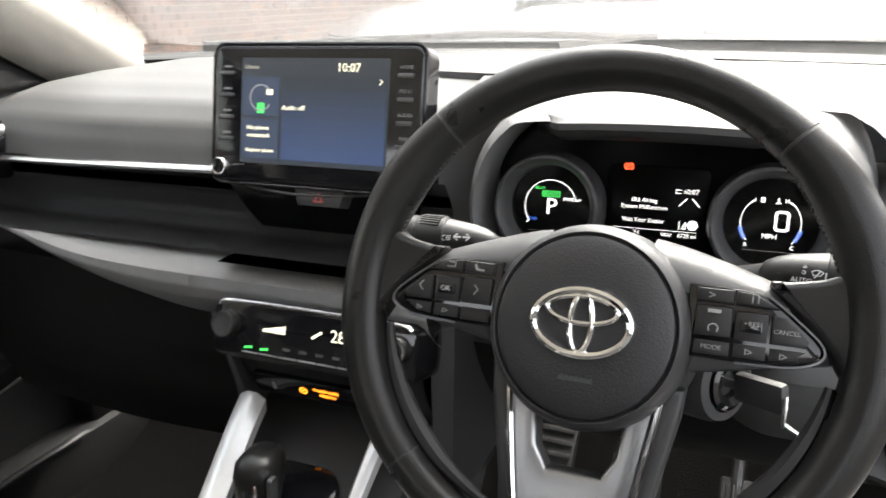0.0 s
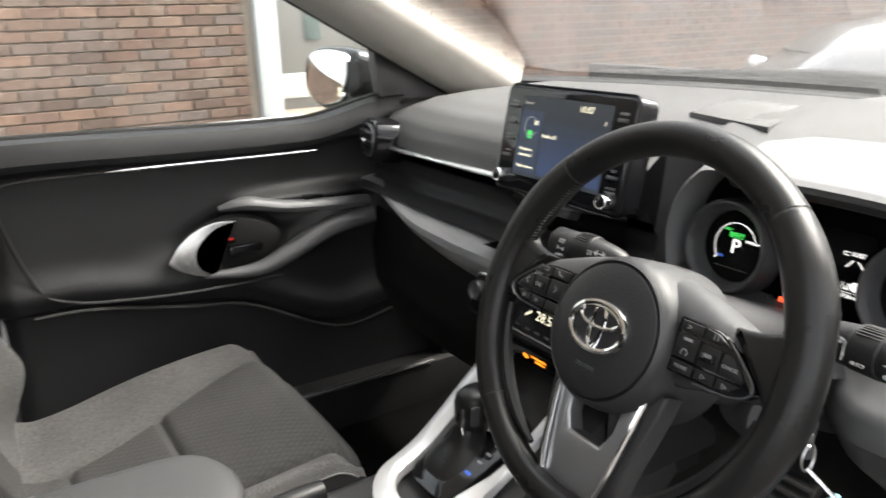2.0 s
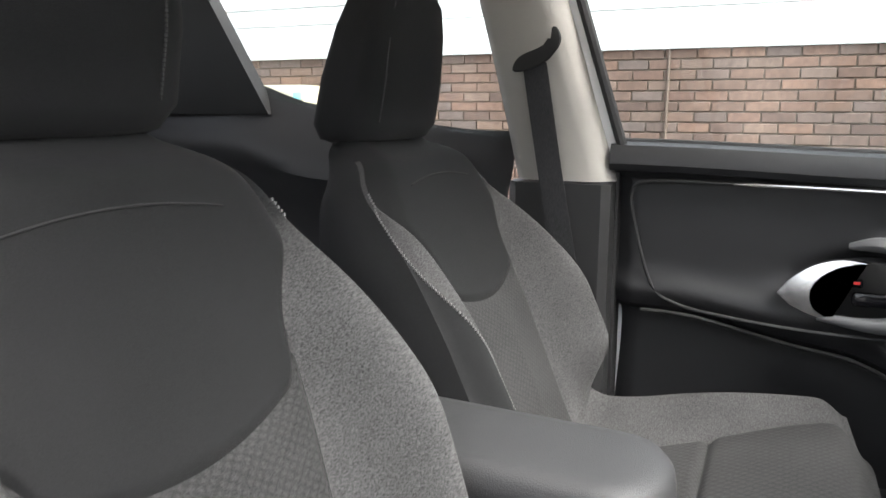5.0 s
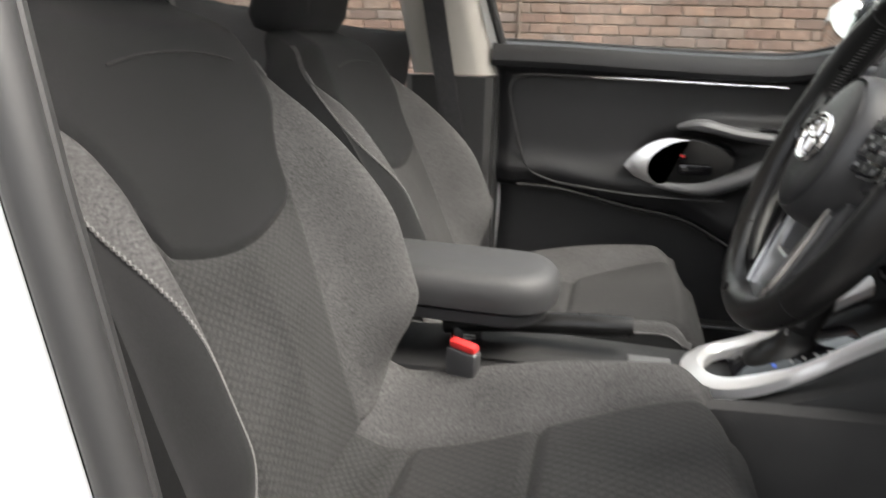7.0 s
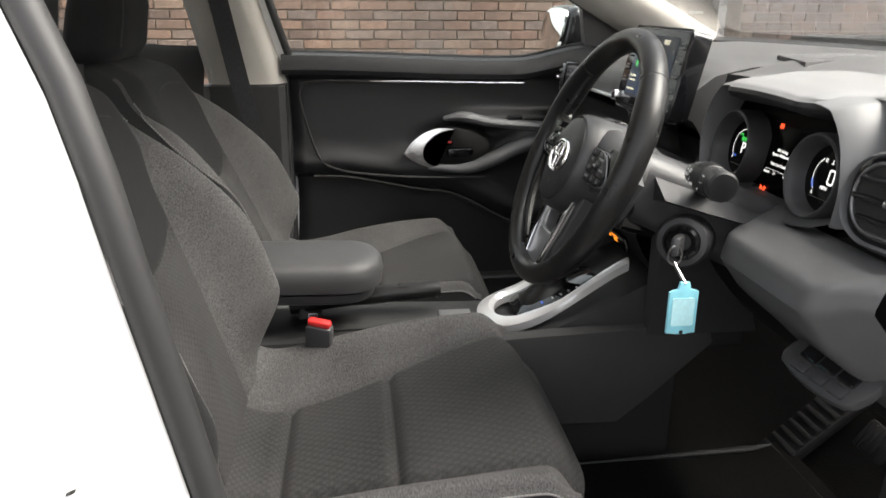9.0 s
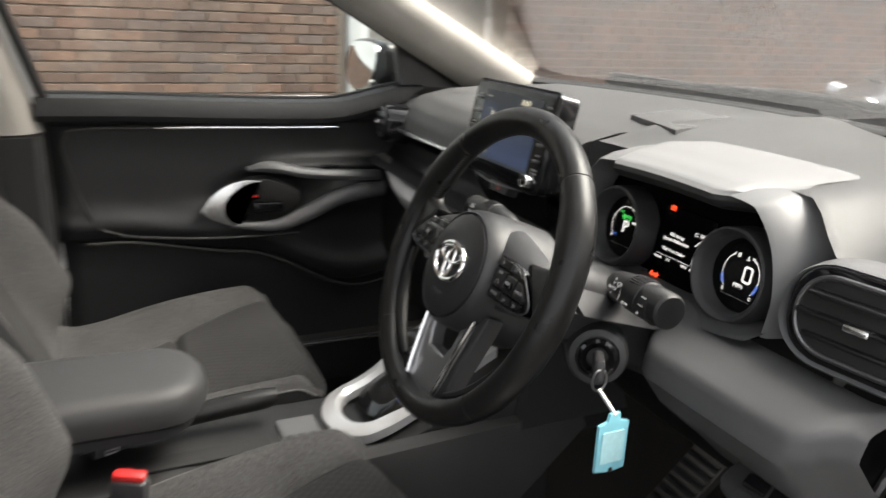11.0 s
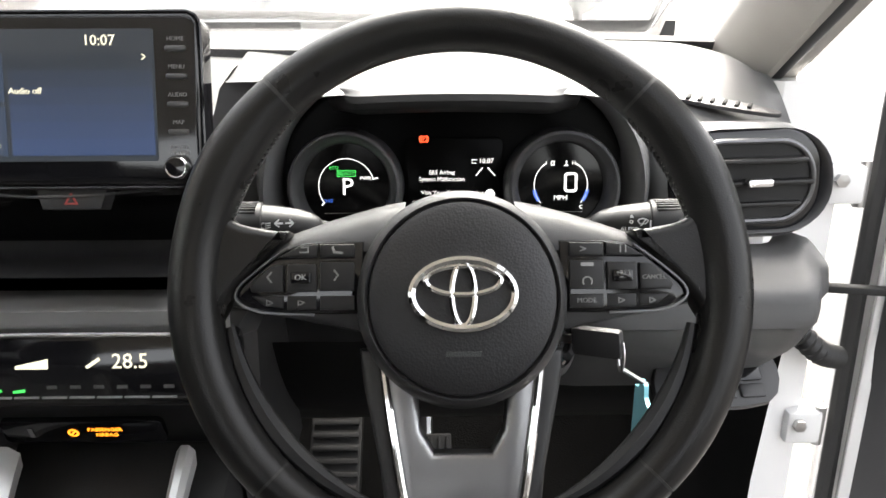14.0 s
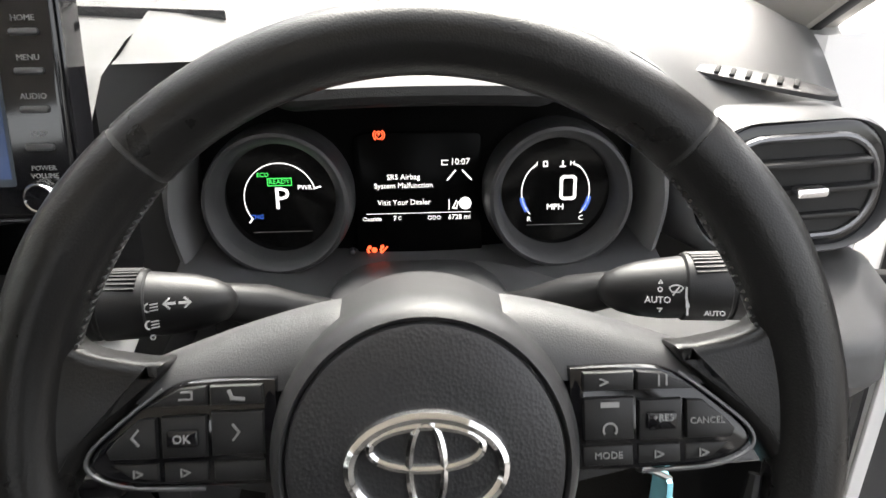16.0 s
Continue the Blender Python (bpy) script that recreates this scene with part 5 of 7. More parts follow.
        neck = [(s * 0.03, y + 0.05, z - 0.05), (s * 0.055, y + 0.04, z - 0.036), (s * 0.07, y + 0.034, z - 0.028), (s * 0.09, y + 0.022, z - 0.016), (s * 0.115, y + 0.006, z - 0.002)]
        part("stalk_neck", tube(B(), neck, [0.0125, 0.0115, 0.0105, 0.0125, 0.01], 18), STALK, stalk)
        for x0, x1, r in ((0.1445, 0.169, 0.0188), (0.1705, 0.188, 0.0182)):
            ends = [(s * x, y - 0.1 * (x - 0.1), z + 0.0035) for x in (x0, x0 + 0.001, x1 - 0.001, x1)]
            part("stalk_ring", tube(B(), ends, [r - 0.001, r, r, r - 0.001], 28), STALK, stalk)
        for k in range(-4, 5):
            a = radians(90 + 9 * k)
            px = s * 0.157
            part("grip_rib", box(B(), (px, y - 0.0057 + 0.0188 * math.cos(a), z + 0.0035 + 0.0188 * math.sin(a)), (0.018, 0.0014, 0.0014)), STALK, stalk)
        def mark_at(x, r=0.0179):
            return frame_of((s * x, y - 0.1 * (x - 0.1) - r * 0.93, z + 0.003 + r * 0.37), (1, -s * 0.1, 0), (0, 0.4, 1))
        bm = B()
        m = mark_at(0.1285, 0.0172)
        if s < 0:
            for q in (-1, 1):
                stroke(bm, m, [(q * 0.0015 + 0.002, 0.0015), (q * 0.006 + 0.002, 0.0015)], 0.0014)
                stroke(bm, m, [(q * 0.004 + 0.002, 0.004), (q * 0.0068 + 0.002, 0.0015), (q * 0.004 + 0.002, -0.001)], 0.0009)
            for zz in (0.0, -0.009):
                arc(bm, m @ Matrix.Translation((-0.0125, zz, 0)), 0.0022, 90, 270, 0.0008, 10)
                for e in (-0.0016, 0.0, 0.0016):
                    stroke(bm, m, [(-0.0115, zz + e), (-0.008, zz + e + 0.0004)], 0.0006)
            arc(bm, m @ Matrix.Translation((-0.0115, -0.0155, 0)), 0.0012, 0, 360, 0.0006, 10)
            m2 = mark_at(0.179, 0.0185)
            arc(bm, m2 @ Matrix.Translation((0.001, 0.004, 0)), 0.0024, -90, 90, 0.0008, 10)
            for e in (-0.0018, -0.0006, 0.0006, 0.0018):
                stroke(bm, m2, [(-0.004, 0.004 + e), (0.0, 0.004 + e)], 0.0006)
            for q in (-1, 1):
                for e in (-0.3, 0.0, 0.3):
                    stroke(bm, m2, [(q * 0.0015, -0.004), (q * 0.0048, -0.004 + 0.006 * e)], 0.0006)
            words(bm, "AUTO", m2, 0.0042, 0, -0.0115)
        else:
            words(bm, "AUTO", m, 0.005, -0.001, -0.005)
            arc(bm, m @ Matrix.Translation((0.0, 0.0008, 0)), 0.0011, 0, 360, 0.0006, 10)
            stroke(bm, m, [(-0.0008, 0.0042), (0.0002, 0.0058), (0.0012, 0.0042), (-0.0008, 0.0042)], 0.0005)
            stroke(bm, m, [(-0.001, -0.0095), (0.0012, -0.0095), (0.0, -0.011)], 0.0007)
            arc(bm, m @ Matrix.Translation((0.0085, -0.0025, 0)), 0.0058, 50, 130, 0.0007, 10)
            stroke(bm, m, [(0.0048, 0.0018), (0.0062, -0.0005)], 0.0006)
            stroke(bm, m, [(0.0122, 0.0018), (0.0104, -0.0005), (0.0064, -0.0005)], 0.0006)
            stroke(bm, m, [(0.007, -0.002), (0.01, 0.0022)], 0.0008)
            for zz, w in ((-0.001, 0.0028), (-0.006, 0.002), (-0.0105, 0.001)):
                stroke(bm, m, [(0.0148, zz + 0.0019), (0.0148, zz - 0.0019)], w)
            m2 = mark_at(0.1795, 0.0185)
            stroke(bm, m2, [(-0.003, 0.0035), (0.003, 0.0035)], 0.0012)
            for e in (-0.0025, 0.0, 0.0025):
                stroke(bm, m2, [(e - 0.0009, -0.0045), (e + 0.0009, -0.0045)], 0.0008)
            arc(bm, m2 @ Matrix.Translation((0, -0.012, 0)), 0.0012, 0, 360, 0.0006, 10)
            words(bm, "AUTO", mark_at(0.157, 0.0191), 0.004, 0.0, -0.0115)
        part("symbols", bm, INK, stalk)
    # ignition lock on the column's right side
    I = frame_of((0.086, 0.118, 0.838), (0.55, 0.83, 0), (0, 0.25, 1))
    part("lock_boss", revolve(B(), [(0.036, -0.06), (0.034, -0.008), (0.031, 0.0), (0.024, 0.002), (0.022, -0.002)], I, 36), PLASTIC, col)
    part("lock_ring", revolve(B(), [(0.0215, -0.02), (0.0215, 0.004), (0.018, 0.006), (0.012, 0.004), (0.011, -0.004)], I, 32), GLOSS, col, "round ignition lock")
    key = thing("car_key", (0.1, 0.105, 0.838), "car key in the ignition with a pale blue tag", "key")
    n = (I.to_3x3() @ Vector((0, 0, 1)))
    kp = I.translation
    km = frame_of(kp + n * 0.03, n, (0, 0, 1))
    part("key_head", box(B(), (0, 0, 0), (0.042, 0.024, 0.011), 0.004, km), PLASTIC, key, "black key head")
    part("key_blade", box(B(), (-0.026, 0, 0), (0.02, 0.007, 0.0025), 0.0, km), STEEL, key)
    hang = kp + n * 0.048
    tag0 = Vector((0.152, 0.098, 0.80))
    ring = [hang + Vector((0.002, 0.009 * math.cos(t), -0.01 + 0.012 * math.sin(t))) for t in (2 * math.pi * k / 20 for k in range(20))]
    part("key_ring", tube(B(), ring, 0.0013, 6, True), STEEL, key, "steel split ring")
    part("chain", tube(B(), [hang + Vector((0.002, 0, -0.02)), tag0 + Vector((0, 0, 0.006))], 0.002, 6), STEEL, key)
    tm = frame_of(tag0, (0, 1, 0), (0, 0.05, 1))
    tag = part("tag", plate(B(), [(-0.006, 0.008), (0.006, 0.008), (0.008, -0.001)] + [(0.0185, -0.004), (0.0185, -0.058), (0.006, -0.06), (-0.006, -0.06), (-0.0185, -0.058), (-0.0185, -0.004), (-0.008, -0.001)], tm, 0.004, 0.001), BLUE_TAG, key, "pale blue plastic tag")
    part("tag_label", plate(B(), rounded(0.028, 0.036, 0.002, 3, (0, -0.03)), tm @ Matrix.Translation((0, 0, 0.0012)), 0.001), mat("tag_paper", (0.45, 0.75, 0.8), 0.5, mottle=0.15, mottle_size=200), tag)
    part("tag_hole", revolve(B(), [(0.0025, 0), (0.0025, 0.0008), (0, 0.001)], tm @ Matrix.Translation((0, -0.0565, 0.001)), 12), MATT, tag)


build_wheel()


# ---- centre stack ----
def build_screen():
    sc = thing("infotainment_screen", (-0.344, 0.24, 0.94), "free-standing infotainment screen in a gloss black frame", "screen")
    m = frame_of((-0.344, 0.226, 1.015), (1, 0, 0), (0, 0.22, 1))
    part("housing", plate(B(), rounded(0.254, 0.148, 0.012, 5), m, 0.035, 0.005, 3), GLOSS, sc, "gloss black housing")
    part("bezel_edge", tube(B(), [m @ Vector((x, y, -0.003)) for x, y in rounded(0.256, 0.15, 0.013, 5)], 0.0016, 6, True), GLOSS, sc)
    d = m @ Matrix.Translation((0, 0.004, 0.0008))
    disp = part("display", plate(B(), rounded(0.178, 0.112, 0.002, 3), d, 0.002), SCREEN_DARK, sc, "dim lit display")
    f = d @ Matrix.Translation((0, 0, 0.0007))
    # blue pane with a soft change of tone towards its foot
    for k in range(6):
        part("pane", plate(B(), [(-0.036, 0.036 - 0.0145 * k), (0.087, 0.036 - 0.0145 * k), (0.087, 0.036 - 0.0145 * (k + 1)), (-0.036, 0.036 - 0.0145 * (k + 1))], f, 0.0004),
             glow("pane_blue", (0.016 + 0.003 * k, 0.024 + 0.007 * k, 0.036 + 0.022 * k), 0.155), disp)
    part("pane", plate(B(), [(-0.087, 0.036), (-0.04, 0.036), (-0.04, -0.005), (-0.087, -0.005)], f, 0.0004), SCREEN_BLUE, disp)
    part("pane", plate(B(), [(-0.087, -0.009), (-0.04, -0.009), (-0.04, -0.051), (-0.087, -0.051)], f, 0.0004), SCREEN_BLUE, disp)
    f2 = f @ Matrix.Translation((0, 0, 0.0004))
    for text, size, x, y in (("10:07", 0.0125, 0.043, 0.046), ("Audio off", 0.0075, -0.022, 0.004), ("No phone", 0.0068, -0.066, -0.018), ("connected.", 0.0068, -0.065, -0.026), ("Register phone", 0.0058, -0.063, -0.042)):
        part("screen_text", words(B(), text, f2, size, x, y), LIT_SOFT, disp, "cream lit words")
    part("arrow_sign", stroke(B(), f2, [(0.079, 0.03), (0.082, 0.0325), (0.0795, 0.0345)], 0.0009), LIT_SOFT, disp)
    part("screen_title", words(B(), "Home", f2, 0.007, -0.075, 0.046), glow("lit_dim", (0.6, 0.58, 0.5), 0.088), disp)
    bm = B()
    arc(bm, f2 @ Matrix.Translation((-0.063, 0.014, 0)), 0.0135, 20, 330, 0.0015, 24)
    part("energy_ring", bm, glow("lit_grey", (0.4, 0.4, 0.42), 0.110), disp)
    part("battery_sign", plate(B(), rounded(0.009, 0.011, 0.001, 2, (-0.063, 0.003)), f2, 0.0003), LIT_GREEN, disp)
    part("engine_sign", plate(B(), rounded(0.008, 0.006, 0.001, 2, (-0.052, 0.02)), f2, 0.0003), LIT_SOFT, disp)
    for s in (-1, 1):
        for k in range(4):
            b = part("side_key", plate(B(), rounded(0.018, 0.0045, 0.002, 3, (s * 0.1075, 0.0435 - 0.0235 * k)), m @ Matrix.Translation((0, 0, 0.003)), 0.004, 0.001), SMOKE, sc, "slim silver key")
        text = ("HOME", "MENU", "AUDIO", "MAP") if s > 0 else ()
        on = m @ Matrix.Translation((0, 0, 0.0004))
        for k, t in enumerate(text):
            part("key_mark", words(B(), t, on, 0.0052, s * 0.1075, 0.0515 - 0.0235 * k), DIM_INK, sc)
        if s > 0:
            part("key_mark", words(B(), "POWER", on, 0.0045, s * 0.1075, -0.0405), DIM_INK, sc)
            part("key_mark", words(B(), "VOLUME", on, 0.0045, s * 0.1075, -0.0455), DIM_INK, sc)
        else:
            for k in range(4):
                part("key_mark", stroke(B(), on, [(-0.1115, 0.0505 - 0.0235 * k), (-0.1035, 0.0505 - 0.0235 * k)], 0.0022), DIM_INK, sc)
        kn = m @ Matrix.Translation((s * 0.1075, -0.0575, 0))
        knob = part("knob", revolve(B(), [(0.0105, 0.0), (0.0105, 0.004), (0.0098, 0.013), (0.0088, 0.0145), (0.0078, 0.014)], kn, 32), CHROME, sc, "chrome-ringed knob")
        part("knob_cap", revolve(B(), [(0.008, 0.012), (0.0078, 0.0143), (0.0, 0.0148)], kn, 28), GLOSS, knob)
    # stand under it with the hazard switch
    st = thing("centre_stack", (-0.344, 0.24, 0.85), "gloss black centre stack with a hazard switch and pocket", "centre stack")
    bm = grid(B(), lambda u, v: (-0.344 + u * (0.125 - 0.03 * v), 0.232 + 0.012 * v + 0.03 * v * v, 0.944 - 0.085 * v), steps(-1, 1, 8), steps(0, 1, 10))
    bmesh.ops.solidify(bm, geom=bm.faces[:], thickness=-0.03)
    part("face", bm, GLOSS, st)
    part("chrome_line", tube(B(), spline([(-0.46, 0.226, 0.937), (-0.35, 0.216, 0.932), (-0.22, 0.228, 0.94)], 6), 0.0014, 6), SMOKE, st)
    hm = frame_of((-0.337, 0.216, 0.93), (1, 0, 0), (0, 0.3, 1))
    hz = part("hazard_switch", plate(B(), [(-0.032, 0.009), (0.032, 0.009), (0.026, -0.009), (-0.026, -0.009)], hm, 0.02, 0.002), PLASTIC, st, "black hazard light switch")
    bm = stroke(B(), hm @ Matrix.Translation((0, 0, 0.0003)), [(-0.005, -0.004), (0.005, -0.004), (0.0, 0.0045), (-0.005, -0.004)], 0.0016)
    part("triangle", bm, mat("red_print", (0.5, 0.08, 0.07), 0.5), hz, "red warning triangle")
    # pocket floor
    bm = grid(B(), lambda u, v: (-0.344 + u * 0.1, 0.27 - 0.1 * v, 0.862 + 0.0 * v), steps(-1, 1, 6), steps(0, 1, 4))
    bmesh.ops.solidify(bm, geom=bm.faces[:], thickness=0.01)
    part("pocket", bm, MATT, st)
    # climate controls
    cl = thing("climate_panel", (-0.32, 0.16, 0.76), "black climate control panel with lit readings and two knobs", "climate panel")
    m = frame_of((-0.318, 0.148, 0.796), (1, 0, 0), (0, 0.28, 1))
    part("panel", plate(B(), rounded(0.245, 0.062, 0.014, 5), m, 0.06, 0.003), GLOSS, cl, "gloss black panel")
    part("chrome_line", tube(B(), spline([m @ Vector((-0.115, 0.026, 0.001)), m @ Vector((-0.1, 0.0305, 0.001)), m @ Vector((0, 0.0315, 0.001)), m @ Vector((0.1, 0.0305, 0.001)), m @ Vector((0.115, 0.026, 0.001))], 6), 0.002, 8), SATIN, cl)
    for s in (-1, 1):
        kn = m @ Matrix.Translation((s * 0.101, 0.006, 0))
        knob = part("knob", revolve(B(), [(0.0145, 0.0), (0.0145, 0.004), (0.0138, 0.011), (0.0125, 0.0135), (0.0108, 0.013)], kn, 36), STALK, cl, "black knob with a chrome ring")
        part("knob_ring", arc(B(), kn @ Matrix.Translation((0, 0, 0.0125)), 0.0121, 0, 360, 0.0026, 36, 0.002), CHROME, knob)
        part("knob_cap", revolve(B(), [(0.011, 0.011), (0.0108, 0.0133), (0.0, 0.014)], kn, 28), PLASTIC, knob)
    f = m @ Matrix.Translation((0, 0, 0.0006))
    bm = words(B(), "28.5", f, 0.0185, 0.04, 0.008)
    stroke(bm, f, [(0.004, 0.004), (0.013, 0.01)], 0.003)
    part("reading", bm, LIT_SOFT, cl, "cream lit temperature reading")
    part("fan_bars", plate(B(), [(-0.058, 0.002), (-0.03, 0.002), (-0.03, 0.011), (-0.058, 0.005)], f, 0.0004), LIT_SOFT, cl)
    bm = B()
    for x in (-0.075, -0.055):
        stroke(bm, f, [(x - 0.004, -0.0175), (x + 0.004, -0.0165)], 0.0024)
    part("lit_key", bm, LIT_GREEN, cl, "green lit key marks")
    bm = B()
    for k in range(7):
        box(bm, (-0.072 + 0.0235 * k, -0.0225, 0.0008), (0.021, 0.0016, 0.002), 0.0, m)
    part("key_row", bm, DIM_INK, cl)
    bm = B()
    for k in range(6):
        stroke(bm, f, [(-0.03 + 0.02 * k, -0.0135), (-0.024 + 0.02 * k, -0.0135)], 0.003)
    part("key_mark", bm, mat("print_dark", (0.06, 0.06, 0.06), 0.5), cl)
    # panel with the passenger airbag lamp
    lo = thing("lower_stack", (-0.33, 0.2, 0.62), "dark lower centre panel with an amber airbag lamp", "panel")
    bm = grid(B(), lambda u, v: (-0.325 + u * (0.125 - 0.01 * v), 0.168 + 0.04 * v + 0.05 * v * v, 0.764 - 0.12 * v), steps(-1, 1, 8), steps(0, 1, 10))
    bmesh.ops.solidify(bm, geom=bm.faces[:], thickness=-0.03)
    part("face", bm, PLASTIC, lo)
    fm = frame_of((-0.345, 0.181, 0.715), (1, 0, 0), (0, -0.36, 1))
    part("lamp_strip", plate(B(), rounded(0.15, 0.03, 0.006), fm, 0.006, 0.001), GLOSS, lo)
    g = fm @ Matrix.Translation((0.0, 0, 0.0006))
    bm = words(B(), "PASSENGER", g, 0.0062, 0.021, 0.004)
    words(bm, "AIRBAG", g, 0.0062, 0.021, -0.0035)
    arc(bm, g @ Matrix.Translation((-0.009, 0, 0)), 0.0042, 0, 360, 0.0022, 14)
    stroke(bm, g, [(-0.012, -0.003), (-0.006, 0.003)], 0.0016)
    part("airbag_lamp", bm, LIT_AMBER, lo, "amber lit airbag words")
    part("side_mark", stroke(B(), g, [(-0.048, -0.004), (-0.048, 0.004)], 0.004), DIM_INK, lo)
    # side cheek with a socket
    bm = B()
    loft(bm, [[(-0.462, 0.17, 0.80), (-0.435, 0.15, 0.80), (-0.435, 0.3, 0.8), (-0.462, 0.3, 0.8)], [(-0.455, 0.19, 0.70), (-0.435, 0.18, 0.70), (-0.435, 0.3, 0.7), (-0.455, 0.3, 0.7)], [(-0.455, 0.2, 0.6), (-0.435, 0.19, 0.6), (-0.435, 0.3, 0.6), (-0.455, 0.3, 0.6)]])
    part("cheek", bm, PLASTIC, lo)
    bm = B()
    loft(bm, [[(-0.205, 0.2, 0.80), (-0.185, 0.22, 0.80), (-0.185, 0.34, 0.8), (-0.205, 0.34, 0.8)], [(-0.205, 0.2, 0.70), (-0.185, 0.21, 0.70), (-0.185, 0.36, 0.7), (-0.205, 0.36, 0.7)], [(-0.205, 0.2, 0.58), (-0.185, 0.2, 0.58), (-0.185, 0.4, 0.58), (-0.205, 0.4, 0.58)]])
    part("cheek", bm, PLASTIC, lo)
    part("dark_niche", boxes(((-0.32, 0.33, 0.65), (0.25, 0.1, 0.2))), MATT, lo)
    sk = part("socket", plate(B(), rounded(0.018, 0.022, 0.003), frame_of((-0.448, 0.176, 0.765), (1, 0.3, 0), (0, 0.2, 1)), 0.006, 0.002), GLOSS, lo)


build_screen()


# ---- console between the seats ----
def build_console():
    co = thing("centre_console", (MID, 0.0, 0.3), "dark centre console with a silver gear surround", "centre console")
    bm = B()
    rings = []
    for y, zt, w in ((-0.62, 0.56, 0.085), (-0.3, 0.572, 0.09), (-0.1, 0.565, 0.095), (0.0, 0.56, 0.105), (0.1, 0.61, 0.118), (0.2, 0.665, 0.125), (0.27, 0.69, 0.125)):
        rings.append([(MID - w, y, 0.31), (MID - w, y, zt - 0.03), (MID - w * 0.93, y, zt - 0.006), (MID - w * 0.8, y, zt), (MID, y, zt), (MID + w * 0.8, y, zt), (MID + w * 0.93, y, zt - 0.006), (MID + w, y, zt - 0.03), (MID + w, y, 0.31)])
    loft(bm, rings)
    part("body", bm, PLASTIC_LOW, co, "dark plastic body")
    # driver's side carpet panel
    pm = frame_of((-0.188, 0.0, 0.5), (0, 1, 0), (0, 0, 1))
    part("side_panel", plate(B(), [(-0.1, 0.08), (0.31, 0.096), (0.325, 0.06), (0.22, -0.04), (0.16, -0.09), (-0.1, -0.085)], pm, 0.03, 0.003), FELT, co, "plain charcoal side panel")
    # silver surround: a U open towards the dashboard
    def z_at(y):
        return 0.566 + 0.012 * smooth(-0.08, 0.0, y) + 0.13 * smooth(-0.03, 0.24, y)
    outer, inner = [], []
    for k in range(25):
        a = math.pi * k / 24
        outer.append((MID - 0.082 * math.cos(a), -0.01 - 0.062 * math.sin(a)))
        inner.append((MID - 0.052 * math.cos(a), -0.005 - 0.036 * math.sin(a)))
    left = [(MID - 0.082 - 0.025 * k, -0.01 + 0.19 * k) for k in steps(1, 0.1, 9)]
    right = [(MID + 0.082 + 0.01 * k, -0.01 + 0.19 * k) for k in steps(0.1, 1, 9)]
    lefti = [(MID - 0.052 - 0.02 * k, -0.005 + 0.185 * k) for k in steps(1, 0.1, 9)]
    righti = [(MID + 0.052 + 0.022 * smooth(0.1, 0.4, k), -0.005 + 0.185 * k) for k in steps(0.1, 1, 9)]
    O, N = left + outer + right, lefti + inner + righti
    bm = B()
    rings = []
    for (x0, y0), (x1, y1) in zip(O, N):
        z0, z1 = z_at(y0), z_at(y1)
        rings.append([(x0, y0, z0 - 0.012), (x0, y0, z0 + 0.003), (x0 * 0.7 + x1 * 0.3, y0 * 0.7 + y1 * 0.3, z0 + 0.009), (x1 * 0.7 + x0 * 0.3, y1 * 0.7 + y0 * 0.3, z1 + 0.009), (x1, y1, z1 + 0.002), (x1, y1, z1 - 0.012)])
    loft(bm, rings)
    part("silver_surround", bm, SILVER, co, "bright silver gear surround")
    # gear gate with marks
    gm = frame_of((MID, 0.07, 0.612), (1, 0, 0), (0, 1, 0.42))
    gate = part("gate", plate(B(), rounded(0.1, 0.17, 0.03), gm, 0.01, 0.002), GLOSS, co)
    bm = B()
    for k in range(4):
        stroke(bm, gm @ Matrix.Translation((0, 0, 0.0004)), [(0.03, 0.04 - 0.016 * k), (0.036, 0.04 - 0.016 * k)], 0.004)
    part("gate_marks", bm, DIM_INK, gate)
    part("gate_lamp", stroke(B(), gm @ Matrix.Translation((0, 0, 0.0004)), [(0.03, -0.03), (0.037, -0.03)], 0.005), LIT_BLUE, gate, "blue lit gear mark")
    # lever
    lv = thing("gear_lever", (-0.345, 0.06, 0.59), "black gear lever with a leather gaiter", "gear lever")
    bm = B()
    rings = []
    for z, w, h in ((0.582, 0.046, 0.055), (0.592, 0.046, 0.052), (0.6, 0.038, 0.044), (0.608, 0.034, 0.038), (0.615, 0.026, 0.03), (0.625, 0.021, 0.024), (0.64, 0.016, 0.018)):
        rings.append([(-0.345 - 0.1 * (z - 0.58) + w * 1.0 * x, 0.062 + 0.28 * (z - 0.58) + h * y, z) for x, y in rounded(2, 2, 0.7, 4)])
    loft(bm, rings)
    part("gaiter", bm, LEATHER, lv, "creased black gaiter")
    bm = B()
    rings = []
    for z, w, h in ((0.625, 0.016, 0.018), (0.64, 0.02, 0.021), (0.658, 0.022, 0.024), (0.672, 0.0235, 0.027), (0.683, 0.022, 0.026), (0.69, 0.016, 0.02), (0.692, 0.006, 0.008)):
        rings.append([(-0.352 + w * x, 0.078 + 0.2 * (z - 0.62) + h * y, z) for x, y in rounded(2, 2, 0.75, 4)])
    loft(bm, rings)
    knob = part("knob", bm, LEATHER, lv, "rounded black knob")
    part("button", plate(B(), rounded(0.012, 0.03, 0.004), frame_of((-0.33, 0.072, 0.664), (0, -1, 0.0), (0.1, 0, 1)), 0.006, 0.002), PLASTIC, knob)
    part("silver_line", tube(B(), [(-0.338, 0.06, 0.63), (-0.336, 0.058, 0.655), (-0.34, 0.062, 0.672)], 0.0016, 6), SATIN, knob)
